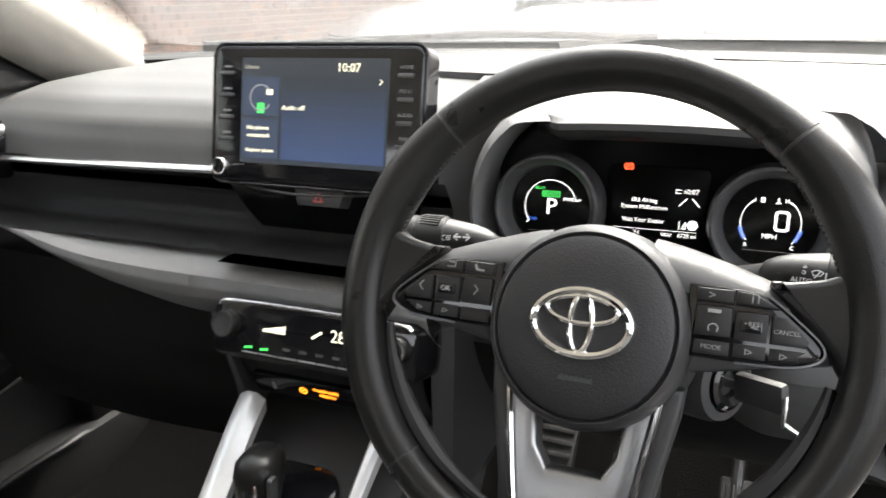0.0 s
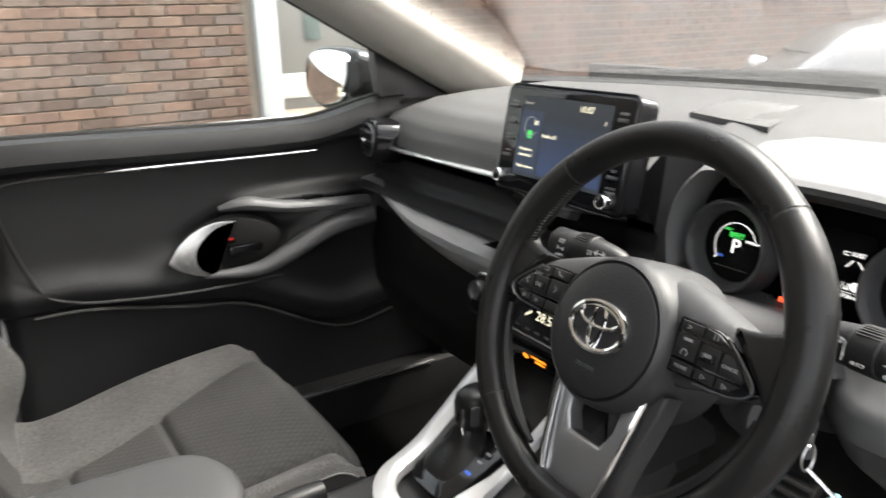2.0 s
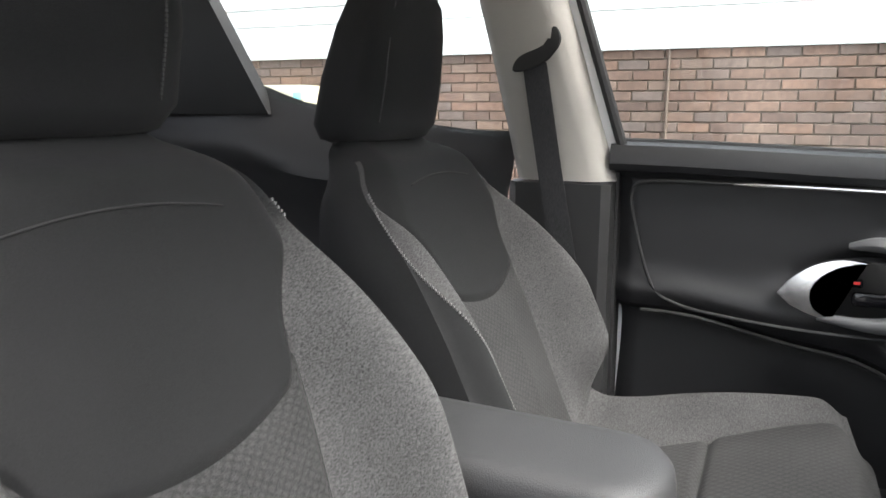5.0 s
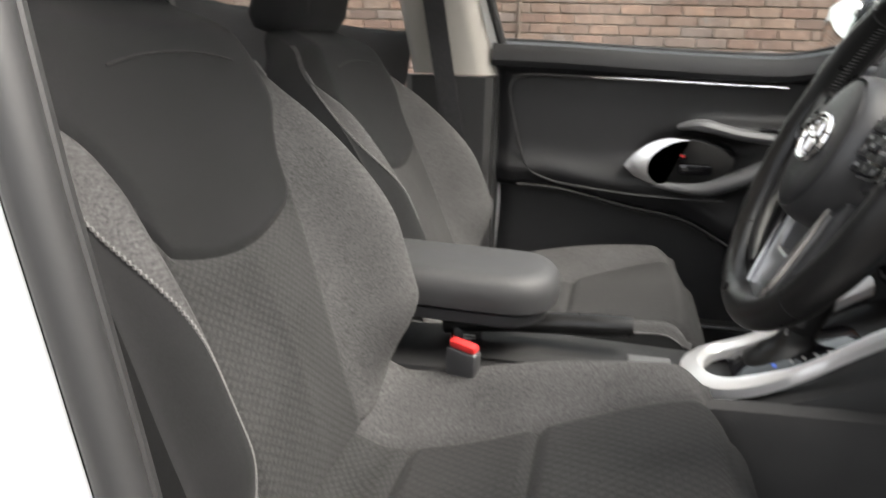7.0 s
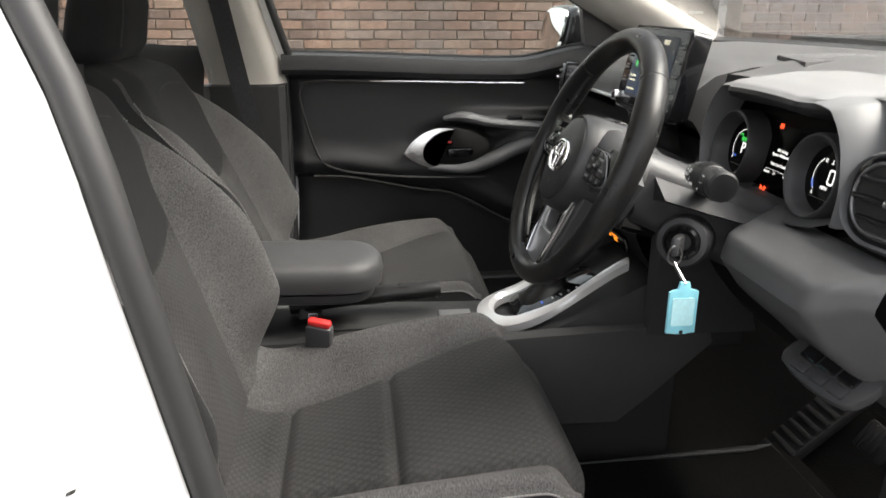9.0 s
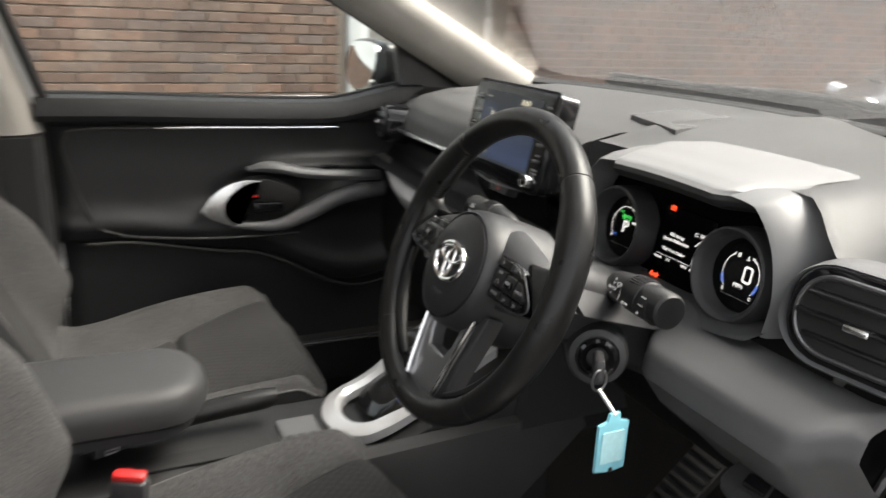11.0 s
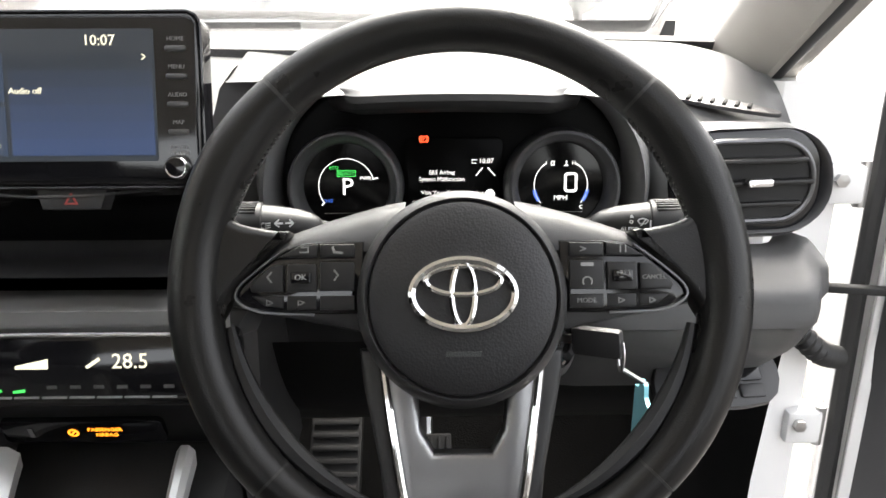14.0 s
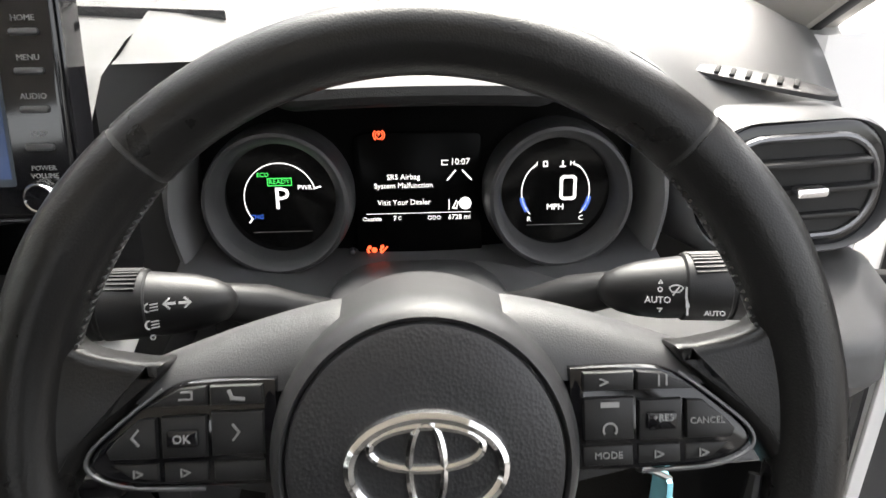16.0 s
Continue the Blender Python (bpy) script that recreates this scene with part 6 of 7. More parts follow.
    # switches and slot behind the lever
    bm = boxes(((MID + 0.03, -0.115, 0.5685), (0.1, 0.06, 0.008)), bevel=0.002)
    swp = part("switch_plate", bm, GREY_PLASTIC, co)
    for k in range(3):
        part("switch", boxes(((-0.285, -0.098 - 0.018 * k, 0.5735), (0.03, 0.014, 0.006)), bevel=0.002), PLASTIC, swp)
    part("slot", boxes(((MID + 0.045, -0.27, 0.5745), (0.035, 0.21, 0.004)), bevel=0.0015), MATT, co)
    # parking brake lever lying under the armrest
    br = thing("parking_brake", (-0.355, -0.3, 0.575), "black parking brake lever lying flat", "parking brake")
    part("grip", tube(B(), spline([(-0.36, -0.42, 0.585), (-0.36, -0.28, 0.603), (-0.36, -0.14, 0.612)], 5), [0.014] * 5 + [0.0165] * 5 + [0.014], 14), LEATHER, br)
    # armrest
    ar = thing("armrest", (-0.33, -0.42, 0.63), "padded charcoal armrest between the front seats", "armrest")
    bm = B()
    rings = []
    for z, g in ((0.648, -0.01), (0.652, 0.0), (0.672, 0.003), (0.69, 0.0), (0.699, -0.008), (0.703, -0.024)):
        o = []
        for k in range(13):
            a = math.pi * k / 12
            o.append((-0.33 + (0.083 + g) * math.cos(a), -0.325 + (0.075 + g) * math.sin(a) ** 0.8))
        o += [(-0.33 - 0.083 - g, -0.58), (-0.33 + 0.083 + g, -0.58)]
        rings.append([(x, y, z + 0.02 * (-0.3 - y)) for x, y in o])
    loft(bm, rings)
    part("cushion", bm, mat("armrest_vinyl", (0.022, 0.022, 0.023), 0.6, grain=0.5, grain_size=600), ar, "padded charcoal cushion")
    bm = B()
    rings = []
    for z, g in ((0.625, -0.02), (0.63, -0.01), (0.647, -0.004)):
        o = [(-0.33 + (0.083 + g) * math.cos(math.pi * k / 12), -0.33 + (0.075 + g) * math.sin(math.pi * k / 12) ** 0.8) for k in range(13)] + [(-0.33 - 0.083 - g, -0.58), (-0.33 + 0.083 + g, -0.58)]
        rings.append([(x, y, z + 0.02 * (-0.3 - y)) for x, y in o])
    loft(bm, rings)
    part("base", bm, PLASTIC, ar, "dark plastic base")
    part("hinge", boxes(((-0.33, -0.59, 0.6), (0.12, 0.06, 0.09)), bevel=0.01), PLASTIC, ar)
    # seat belt buckles
    for x, y, z, s in ((-0.205, -0.36, 0.6, 1), (-0.36, -0.385, 0.575, -1)):
        bk = thing("belt_buckle", (x, y, 0.5), "black seat belt buckle with a red release button", "buckle", "front belt buckles")
        m = frame_of((x, y, z), (s * 0.3, 0.9 * 1, -0.1), (0.1 * s, -0.15, 1))
        part("casing", box(B(), (0, -0.02, 0), (0.045, 0.075, 0.022), 0.006, m), PLASTIC, bk)
        part("release_button", box(B(), (0, 0.021, 0.0), (0.039, 0.012, 0.015), 0.004, m), RED_PLASTIC, bk, "red release button")
        part("stalk", box(B(), (0, -0.08, 0), (0.03, 0.06, 0.014), 0.004, m), PLASTIC, bk)
        if s < 0:
            lab = part("label", box(B(), (0.003, -0.012, 0.0118), (0.018, 0.024, 0.0006), 0.0, m), LABEL, bk, "white paper label")
            bm = B()
            for k in range(4):
                stroke(bm, m @ Matrix.Translation((0.003, -0.02 + 0.0055 * k, 0.0122)), [(-0.006, 0), (0.006, 0)], 0.002)
            part("label_bars", bm, MATT, lab)


build_console()


# ---- seats ----
def build_seat(cx, slope, dz):
    seat = thing("front_seat", (cx, -0.3, 0.3), "front seat in two-tone charcoal and grey cloth", "seat", "front seats")
    E = 0.252

    # cushion: x across, v from back to front
    def half_mid(v):
        return 0.116 + 0.072 * smooth(0.1, 1.0, v)

    def cushion(x, v):
        a, hm = abs(x), half_mid(v)
        s = min(1.0, max(0.0, (a - hm) / (E - hm)))
        y = -0.50 + 0.488 * v - 0.035 * smooth(0.1, E, a) ** 2 * v
        z = 0.52 + dz + 0.085 * smooth(0.1, 1.0, v) + 0.02 * smooth(0.15, 0.0, v)
        z += (0.05 - 0.036 * smooth(0.35, 1.0, v)) * smooth(0.0, 0.75, s) - 0.014 * smooth(0.75, 1.0, s) ** 2
        z -= 0.055 * smooth(0.87, 1.0, v) ** 2 * (1 - 0.6 * s)
        z -= 0.008 * hump(a, hm, 0.006)
        z += 0.004 * math.sin(math.pi * min(1.0, a / hm * 0.5 + 0.5)) * smooth(0.2, 0.35, v)
        if a < hm + 0.003:
            z -= 0.012 * hump(v, 0.2, 0.016) + 0.011 * hump(v, 0.515, 0.014)
        return Vector((cx + x, y, z))

    def region(name, xs_of, vs, material, label="", n=44):
        part(name, grid(B(), lambda k, v: cushion(xs_of(k, v), v), steps(0, 1, n), vs), material, seat, label)
    for v0, v1, n in ((0, 0.2, 16), (0.2, 0.515, 24), (0.515, 1.0, 36)):
        region("cushion_panel", lambda k, v: (2 * k - 1) * half_mid(v), steps(v0, v1, n), CLOTH_MID, "dark quilted cloth")
    for v in (0.2, 0.515):
        part("cushion_seam", tube(B(), [cushion(x * (half_mid(v) - 0.004), v) + Vector((0, 0, 0.0004)) for x in steps(-1, 1, 40)], 0.0014, 6), MATT, seat)
    for s in (-1, 1):
        part("cushion_seam", tube(B(), [cushion(s * half_mid(v), v) + Vector((0, 0, 0.0004)) for v in steps(0.02, 0.96, 60)], 0.0014, 6), MATT, seat)
        region("cushion_bolster", lambda k, v: s * (half_mid(v) + (E - half_mid(v)) * k), steps(0, 1, 50), CLOTH_SIDE, "lighter grey cloth", 22)
        # side skirt
        bm = B()
        def skirt(t, v):
            p = cushion(s * E, v)
            return p + Vector((s * (0.009 * math.sin(math.pi * min(1, t * 1.4)) - 0.012 * t), 0, -0.11 * t))
        grid(bm, skirt, steps(0, 1, 10), steps(0, 1, 24))
        part("cushion_side", bm, CLOTH_TOP, seat, "charcoal cloth skirt")
        bm = B()
        for v in steps(0.06, 0.97, 100):
            p = cushion(s * (E - 0.002), v)
            box(bm, p + Vector((s * 0.0025, 0, -0.0005)), (0.0022, 0.0034, 0.0018))
        tagged(part("stitching", bm, THREAD, seat, "pale stitching"), kind="stuff")
        bm = B()
        loft(bm, [[(cx + s * (0.245 + dx), y, z + dz) for dx, z in ((-0.02, 0.462), (0.014, 0.462), (0.018, 0.43), (0.002, 0.385), (-0.03, 0.385))] for y in (-0.5, -0.3, -0.08)])
        part("side_cover", bm, GREY_PLASTIC, seat, "grey plastic side cover")
    bm = B()
    def front(k, t):
        p = cushion((2 * k - 1) * E, 1.0)
        return p + Vector((0, 0.008 * math.sin(math.pi * t) - 0.03 * t, -0.105 * t))
    grid(bm, front, steps(0, 1, 24), steps(0, 1, 8))
    part("cushion_front", bm, CLOTH_TOP, seat)
    part("base", boxes(((cx, -0.28, 0.43), (0.44, 0.4, 0.09)), bevel=0.01), MATT, seat)
    for s in (-1, 1):
        part("rail", boxes(((cx + s * 0.19, -0.27, 0.345), (0.04, 0.5, 0.11)), bevel=0.004), STEEL, seat)

    # backrest: x across, v from foot to shoulder
    H = 0.515

    def width(v):
        return 0.236 + 0.01 * hump(v, 0.35, 0.25) - 0.03 * smooth(0.6, 0.85, v) - 0.075 * smooth(0.8, 1.0, v) ** 1.5

    def seam(v):
        return min(0.122 + 0.02 * smooth(0.1, 0.6, v) + 0.08 * smooth(0.6, 0.9, v), width(v) - 0.004)

    def back(x, v, lift=0.0):
        w, hs, a = width(v), seam(v), abs(x)
        s = min(1.0, max(0.0, (a - hs) / (w - hs)))
        out = (0.08 if x < 0 else 0.042) * smooth(0.02, 0.25, v) * (1 - smooth(0.4, 0.85, v)) + 0.012
        d = out * (smooth(0.0, 0.62, s) - 0.6 * smooth(0.6, 1.0, s) ** 1.4)
        d -= 0.05 * smooth(0.86, 1.0, v) ** 2 + 0.035 * smooth(0.7, 1.0, a / w) ** 2 * smooth(0.6, 0.9, v)
        d += 0.01 * hump(v, 0.25, 0.2) * max(0.0, 1 - a / hs)
        d -= 0.006 * hump(a, hs, 0.006) * (1 - smooth(0.7, 0.86, v))
        if a <= hs:
            d -= 0.006 * hump(v, line_at(a / hs), 0.011)
        y = -0.467 - slope * H * v - 0.03 * v * v
        return Vector((cx + x, y + d * 0.95 + lift, 0.545 + dz + H * v + d * 0.28))

    def line_at(q):
        """Where the quilted part ends: a curve that hangs in the middle and turns up at the sides."""
        return 0.485 + 0.055 * q * q + 0.05 * smooth(0.82, 1.0, q) ** 2

    def quilted(k, t):
        q = 2 * k - 1
        v = line_at(abs(q)) * t
        return back(q * seam(v), v)
    part("backrest_panel", grid(B(), quilted, steps(0, 1, 40), steps(0, 1, 50)), CLOTH_MID, seat, "dark quilted cloth")

    def shoulder(k, t):
        q = 2 * k - 1
        v0 = line_at(abs(q))
        v = v0 + (1 - v0) * t
        return back(q * seam(v), v)
    part("shoulder_panel", grid(B(), shoulder, steps(0, 1, 50), steps(0, 1, 60)), CLOTH_TOP, seat, "plain charcoal shoulder panel")
    part("shoulder_seam", tube(B(), [back(x, 0.86 - 0.02 * (x / 0.11) ** 2, 0.0006) for x in steps(-0.11, 0.11, 24)], 0.0011, 6), MATT, seat)

    for s in (-1, 1):
        part("backrest_seam", tube(B(), [back(s * seam(v), v) + Vector((0, 0.0004, 0)) for v in steps(0.02, 0.62, 50)], 0.0014, 6), MATT, seat)
    # shell behind
    def shell(k, v):
        x = (2 * k - 1) * (width(v) - 0.012)
        y = -0.517 - slope * H * v - 0.03 * v * v - 0.075 * (1 - 0.6 * smooth(0.7, 1.0, v)) - 0.045 * math.sin(math.pi * k)
        return Vector((cx + x, y, 0.52 + dz + H * v * 0.985))
    for s in (-1, 1):
        def reach(v):
            return 1 - 0.5 * smooth(0.75, 0.3, v) if s > 0 else 1.0
        def bolster(k, v):
            return back(s * (seam(v) + (width(v) - seam(v)) * k * reach(v)), v)
        if s > 0:
            def wrap(k, v):
                return back(seam(v) + (width(v) - seam(v)) * (reach(v) + (1 - reach(v)) * k), v)
            part("backrest_side", grid(B(), wrap, steps(0, 1, 14), steps(0, 0.93, 60)), CLOTH_TOP, seat, "charcoal cloth side")
        part("backrest_bolster", grid(B(), bolster, steps(0, 1, 28), steps(0, 0.93, 90)), CLOTH_SIDE, seat, "lighter grey cloth")
        def flank(t, v):
            p = back(s * width(v), v).lerp(shell(0.5 + 0.5 * s, 0.94 * v), t)
            return p + Vector((s * 0.014 * math.sin(math.pi * t), 0, 0))
        part("backrest_side", grid(B(), flank, steps(0, 1, 12), steps(0, 1, 50)), CLOTH_TOP, seat, "charcoal cloth side")
        bm = B()
        for v in steps(0.04, 0.84, 100):
            p = back(s * (seam(v) + (width(v) - seam(v)) * reach(v)) * 0.994, v)
            box(bm, p + Vector((s * 0.002, 0.001, 0)), (0.0022, 0.0022, 0.0032))
        tagged(part("stitching", bm, THREAD, seat, "pale stitching"), kind="stuff")
    part("backrest_foam", grid(B(), lambda k, v: back((2 * k - 1) * width(v) * 0.96, v, -0.02), steps(0, 1, 60), steps(0, 0.97, 50)), CLOTH_TOP, seat)
    part("backrest_shell", grid(B(), shell, steps(0, 1, 10), steps(0, 0.94, 14)), PLASTIC_LOW, seat, "dark moulded shell")
    def cap(k, t):
        p = back((2 * k - 1) * width(1.0), 1.0).lerp(shell(k, 0.94), t)
        return p + Vector((0, 0, 0.014 * math.sin(math.pi * t)))
    part("backrest_top", grid(B(), cap, steps(0, 1, 24), steps(0, 1, 10)), CLOTH_TOP, seat)

    # headrest, leaning forward
    top_y = -0.467 - slope * H - 0.03 - 0.076
    table = ((0.0, 0.105, 0.03), (0.03, 0.128, 0.048), (0.12, 0.144, 0.057), (0.4, 0.143, 0.055), (0.7, 0.131, 0.047), (0.88, 0.114, 0.04), (0.96, 0.094, 0.03), (1.0, 0.06, 0.014))
    rings = []
    for t, w, d in table:
        rings.append([(cx + w * x, top_y + 0.05 * t + d * yy, 1.035 + dz + 0.245 * t) for x, yy in rounded(2, 2, 0.62, 6)])
    hr = part("headrest", loft(B(), rings), CLOTH_TOP, seat, "tall charcoal cloth headrest", angle=60)
    bm = B()
    for s in (-1, 1):
        for t in steps(0.14, 0.86, 44):
            w = 0.144 - 0.03 * smooth(0.4, 1.0, t)
            d = 0.057 - 0.017 * smooth(0.3, 0.9, t)
            a = radians(62)
            box(bm, (cx + s * w * (0.38 + 0.62 * math.cos(a)), top_y + 0.05 * t + d * (0.38 + 0.62 * math.sin(a)) + 0.0005, 1.035 + dz + 0.245 * t), (0.0018, 0.0018, 0.003))
    tagged(part("stitching", bm, DARK_THREAD, hr), kind="stuff")
    for s in (-1, 1):
        part("headrest_post", tube(B(), [(cx + s * 0.06, top_y + 0.02, 1.0 + dz), (cx + s * 0.06, top_y + 0.01, 1.07 + dz)], 0.006, 8), STEEL, seat)
    return seat


build_seat(0.012, 0.30, 0.0)
build_seat(-0.682, 0.42, -0.026)


# ---- passenger door ----
def build_passenger_door():
    door = thing("passenger_door", (-1.02, 0.0, 0.33), "closed front door with a dark panel and silver handle", "door")

    def ledge(y):
        """Height of the ledge over the door pocket."""
        return 0.69 - 0.045 * smooth(-0.36, -0.05, y) - 0.105 * smooth(-0.08, 0.2, y) + 0.02 * smooth(0.2, 0.34, y)

    def sill(y):
        return 0.998 - 0.014 * smooth(-0.45, 0.1, y) + 0.036 * smooth(0.12, 0.34, y)

    def face(y, z):
        zt = sill(y)
        x = -1.0313 + 0.02 * (z - 0.8)
        x += 0.028 * smooth(0.934, 0.954, z) - 0.02 * smooth(zt - 0.03, zt, z) ** 2
        lz = ledge(y)
        x += 0.018 * hump(z, lz + 0.035, 0.03) - 0.03 * smooth(lz + 0.004, lz - 0.012, z)
        x += 0.012 * smooth(lz - 0.02, 0.36, z)
        # arm pull: a long swelling under the handle
        cz = 0.735 + 0.05 * smooth(-0.05, 0.2, y)
        x += 0.035 * hump(z, cz - 0.01, 0.035) * smooth(-0.3, 0.0, y) * (1 - 0.4 * smooth(0.2, 0.36, y))
        x += 0.03 * hump(z, 0.835, 0.018) * smooth(-0.06, 0.05, y) * (1 - smooth(0.22, 0.34, y))
        # hollow behind the handle
        hol = hump(y, 0.0, 0.085) * hump(z, 0.77 + 0.06 * (y + 0.03), 0.036)
        x -= 0.06 * min(1.0, 1.5 * hol)
        e = math.hypot((y + 0.022) / 0.098, (z - 0.762) / 0.052)
        deep = smooth(1.08, 0.86, e)
        x = x * (1 - deep) - 1.045 * deep
        # front end sweeps in towards the dashboard
        x += 0.03 * smooth(0.26, 0.42, y) * smooth(0.6, 0.9, z)
        # rear edge rounds away
        x -= 0.02 * smooth(-0.42, -0.47, y)
        return (x, y, z)
    bm = grid(B(), lambda y, s: face(y, ledge(y) - 0.005 + (sill(y) - ledge(y) + 0.005) * s), steps(-0.472, 0.44, 170), steps(0, 1, 120))
    part("panel", bm, DOOR_PLASTIC, door, "dark moulded panel")
    bm = grid(B(), lambda y, s: face(y, 0.34 + (ledge(y) - 0.345) * s), steps(-0.472, 0.44, 60), steps(0, 1, 40))
    part("pocket_panel", bm, DOOR_PLASTIC, door, "black lower panel with a pocket")
    part("skin", boxes(((-1.09, 0.0, 0.66), (0.03, 0.95, 0.66)), bevel=0.006), WHITE, door, "white outer skin")
    # top roll
    bm = B()
    rings = []
    for y in steps(-0.468, 0.36, 24):
        z = sill(y)
        rings.append([(-1.045, y, z + 0.004), (-1.02, y, z + 0.006), (-1.0, y, z), (-0.99, y, z - 0.016), (-0.988, y, z - 0.034), (-0.998, y, z - 0.046), (-1.03, y, z - 0.05)])
    loft(bm, rings)
    part("top_roll", bm, DOOR_PLASTIC, door, "soft dark top roll")
    groove = spline([(-1.0035, -0.25, 0.9335), (-1.004, -0.39, 0.9335), (-1.006, -0.425, 0.915), (-1.012, -0.423, 0.865), (-1.018, -0.385, 0.738), (-1.014, -0.335, 0.704), (-1.004, -0.25, 0.692), (-0.994, -0.12, 0.684), (-0.986, 0.05, 0.684)], 10)
    part("panel_edge", tube(B(), groove, 0.0035, 8), RUBBER, door, "dark edge round the inset panel")
    part("rear_edge", boxes(((-1.05, -0.466, 0.66), (0.05, 0.026, 0.62)), bevel=0.006), PLASTIC_LOW, door, "dark rear edge of the door")
    part("window_seal", tube(B(), [(-1.03, y, sill(y) + 0.006) for y in steps(-0.468, 0.34, 20)], 0.006, 8), RUBBER, door)
    part("silver_strip", tube(B(), [(-1.002, y, 0.9335 - 0.006 * smooth(-0.25, 0.15, y)) for y in steps(-0.25, 0.15, 12)], [0.0015] + [0.0038] * 11 + [0.002], 8), SATIN, door, "thin satin silver strip")
    # handle: bright crescent over a dark cup
    hm = frame_of((-0.992, 0.0, 0.0), (0, 1, 0), (0, 0, 1))
    out = spline([(-0.168, 0.748, 0), (-0.145, 0.778, 0), (-0.11, 0.803, 0), (-0.07, 0.8145, 0), (-0.025, 0.811, 0)], 6)
    inn = spline([(-0.045, 0.806, 0), (-0.075, 0.797, 0), (-0.1, 0.778, 0), (-0.112, 0.755, 0), (-0.105, 0.728, 0), (-0.075, 0.708, 0), (-0.11, 0.713, 0), (-0.145, 0.728, 0)], 5)
    crescent = [(p.x, p.y) for p in out + inn]
    part("pull_handle", plate(B(), crescent, hm, 0.014, 0.003, 2), SATIN, door, "bright silver crescent handle surround")
    cup = soften_outline([(-0.105, 0.752), (-0.085, 0.79), (-0.03, 0.808), (0.03, 0.796), (0.065, 0.765), (0.05, 0.735), (0.0, 0.715), (-0.07, 0.712), (-0.1, 0.726)], 5)
    part("handle_cup", plate(B(), cup, hm @ Matrix.Translation((0, 0, -0.026)), 0.012, 0.002), MATT, door, "deep black handle cup")
    lev = part("latch_lever", plate(B(), rounded(0.07, 0.024, 0.008, 4, (-0.015, 0.748)), hm @ Matrix.Translation((0, 0, 0.0)), 0.012, 0.004), GLOSS, door, "small black latch lever")
    part("lock_tab", plate(B(), rounded(0.02, 0.014, 0.004, 4, (-0.045, 0.775)), hm @ Matrix.Translation((0, 0, 0.0)), 0.012, 0.003), GLOSS, door)
    part("lock_dot", plate(B(), rounded(0.01, 0.005, 0.001, 3, (-0.045, 0.777)), hm @ Matrix.Translation((0, 0, 0.001)), 0.002), RED_PLASTIC, door, "red lock mark")
    # grab bar over the cup, sweeping forward with the window switch
    bm = tube(B(), spline([(-0.998, -0.06, 0.838), (-0.982, -0.01, 0.845), (-0.968, 0.06, 0.832), (-0.962, 0.14, 0.825), (-0.965, 0.24, 0.818)], 8), [0.008 + 0.012 * math.sin(math.pi * min(1, k / 20)) if k < 11 else 0.018 for k in range(33)], 12, flat=0.7)
    part("grab_bar", bm, GREY_PLASTIC, door, "grey grab bar")
    part("window_switch", boxes(((-0.966, 0.12, 0.8435), (0.02, 0.04, 0.008)), bevel=0.002), GLOSS, door)
    bm = tube(B(), spline([(-1.0, -0.1, 0.71), (-0.985, 0.0, 0.708), (-0.975, 0.07, 0.735), (-0.968, 0.15, 0.772), (-0.965, 0.25, 0.788)], 8), [0.006 + 0.014 * math.sin(math.pi * min(0.5, k / 40)) for k in range(33)], 12)
    part("lower_grip", bm, GREY_PLASTIC, door)
    # pocket lip
    part("pocket_lip", tube(B(), [(-1.008 + 0.02 * smooth(-0.1, 0.2, y), y, ledge(y) - 0.002) for y in steps(-0.4, 0.3, 30)], 0.004, 8), MATT, door)
    # black corner piece ahead of the window
    bm = B()
    loft(bm, [[(x, 0.31, 1.01), (x, 0.60, 0.99), (x, 0.56, 1.03), (x, 0.29, 1.165)] for x in (-1.01, -1.04)])
    part("mirror_corner", bm, PLASTIC, door, "black triangular mirror corner")
    # wing mirror outside
    mir = thing("wing_mirror", (-1.09, 0.36, 1.03), "white-backed wing mirror in a black frame", "mirror")
    q = frame_of((-1.21, 0.275, 1.055), (0.96, 0.1, 0.0), (0, 0.2, 1))
    part("housing", plate(B(), soften_outline([(-0.115, 0.0), (-0.1, 0.055), (-0.03, 0.07), (0.07, 0.068), (0.11, 0.05), (0.115, -0.02), (0.09, -0.06), (0.0, -0.075), (-0.085, -0.05)], 5), q, 0.09, 0.02, 3), GLOSS, mir, "gloss black housing")
    part("mirror_glass", plate(B(), soften_outline([(-0.1, 0.0), (-0.087, 0.045), (-0.025, 0.058), (0.062, 0.056), (0.097, 0.041), (0.101, -0.017), (0.078, -0.05), (0.0, -0.063), (-0.073, -0.042)], 5), q @ Matrix.Translation((0, 0, 0.006)) @ Matrix.Rotation(radians(-4), 4, "Y"), 0.008, 0.001), MIRROR, mir, "mirror glass")
    part("arm", box(B(), (-1.095, 0.36, 1.02), (0.12, 0.06, 0.04), 0.012), GLOSS, mir)


build_passenger_door()


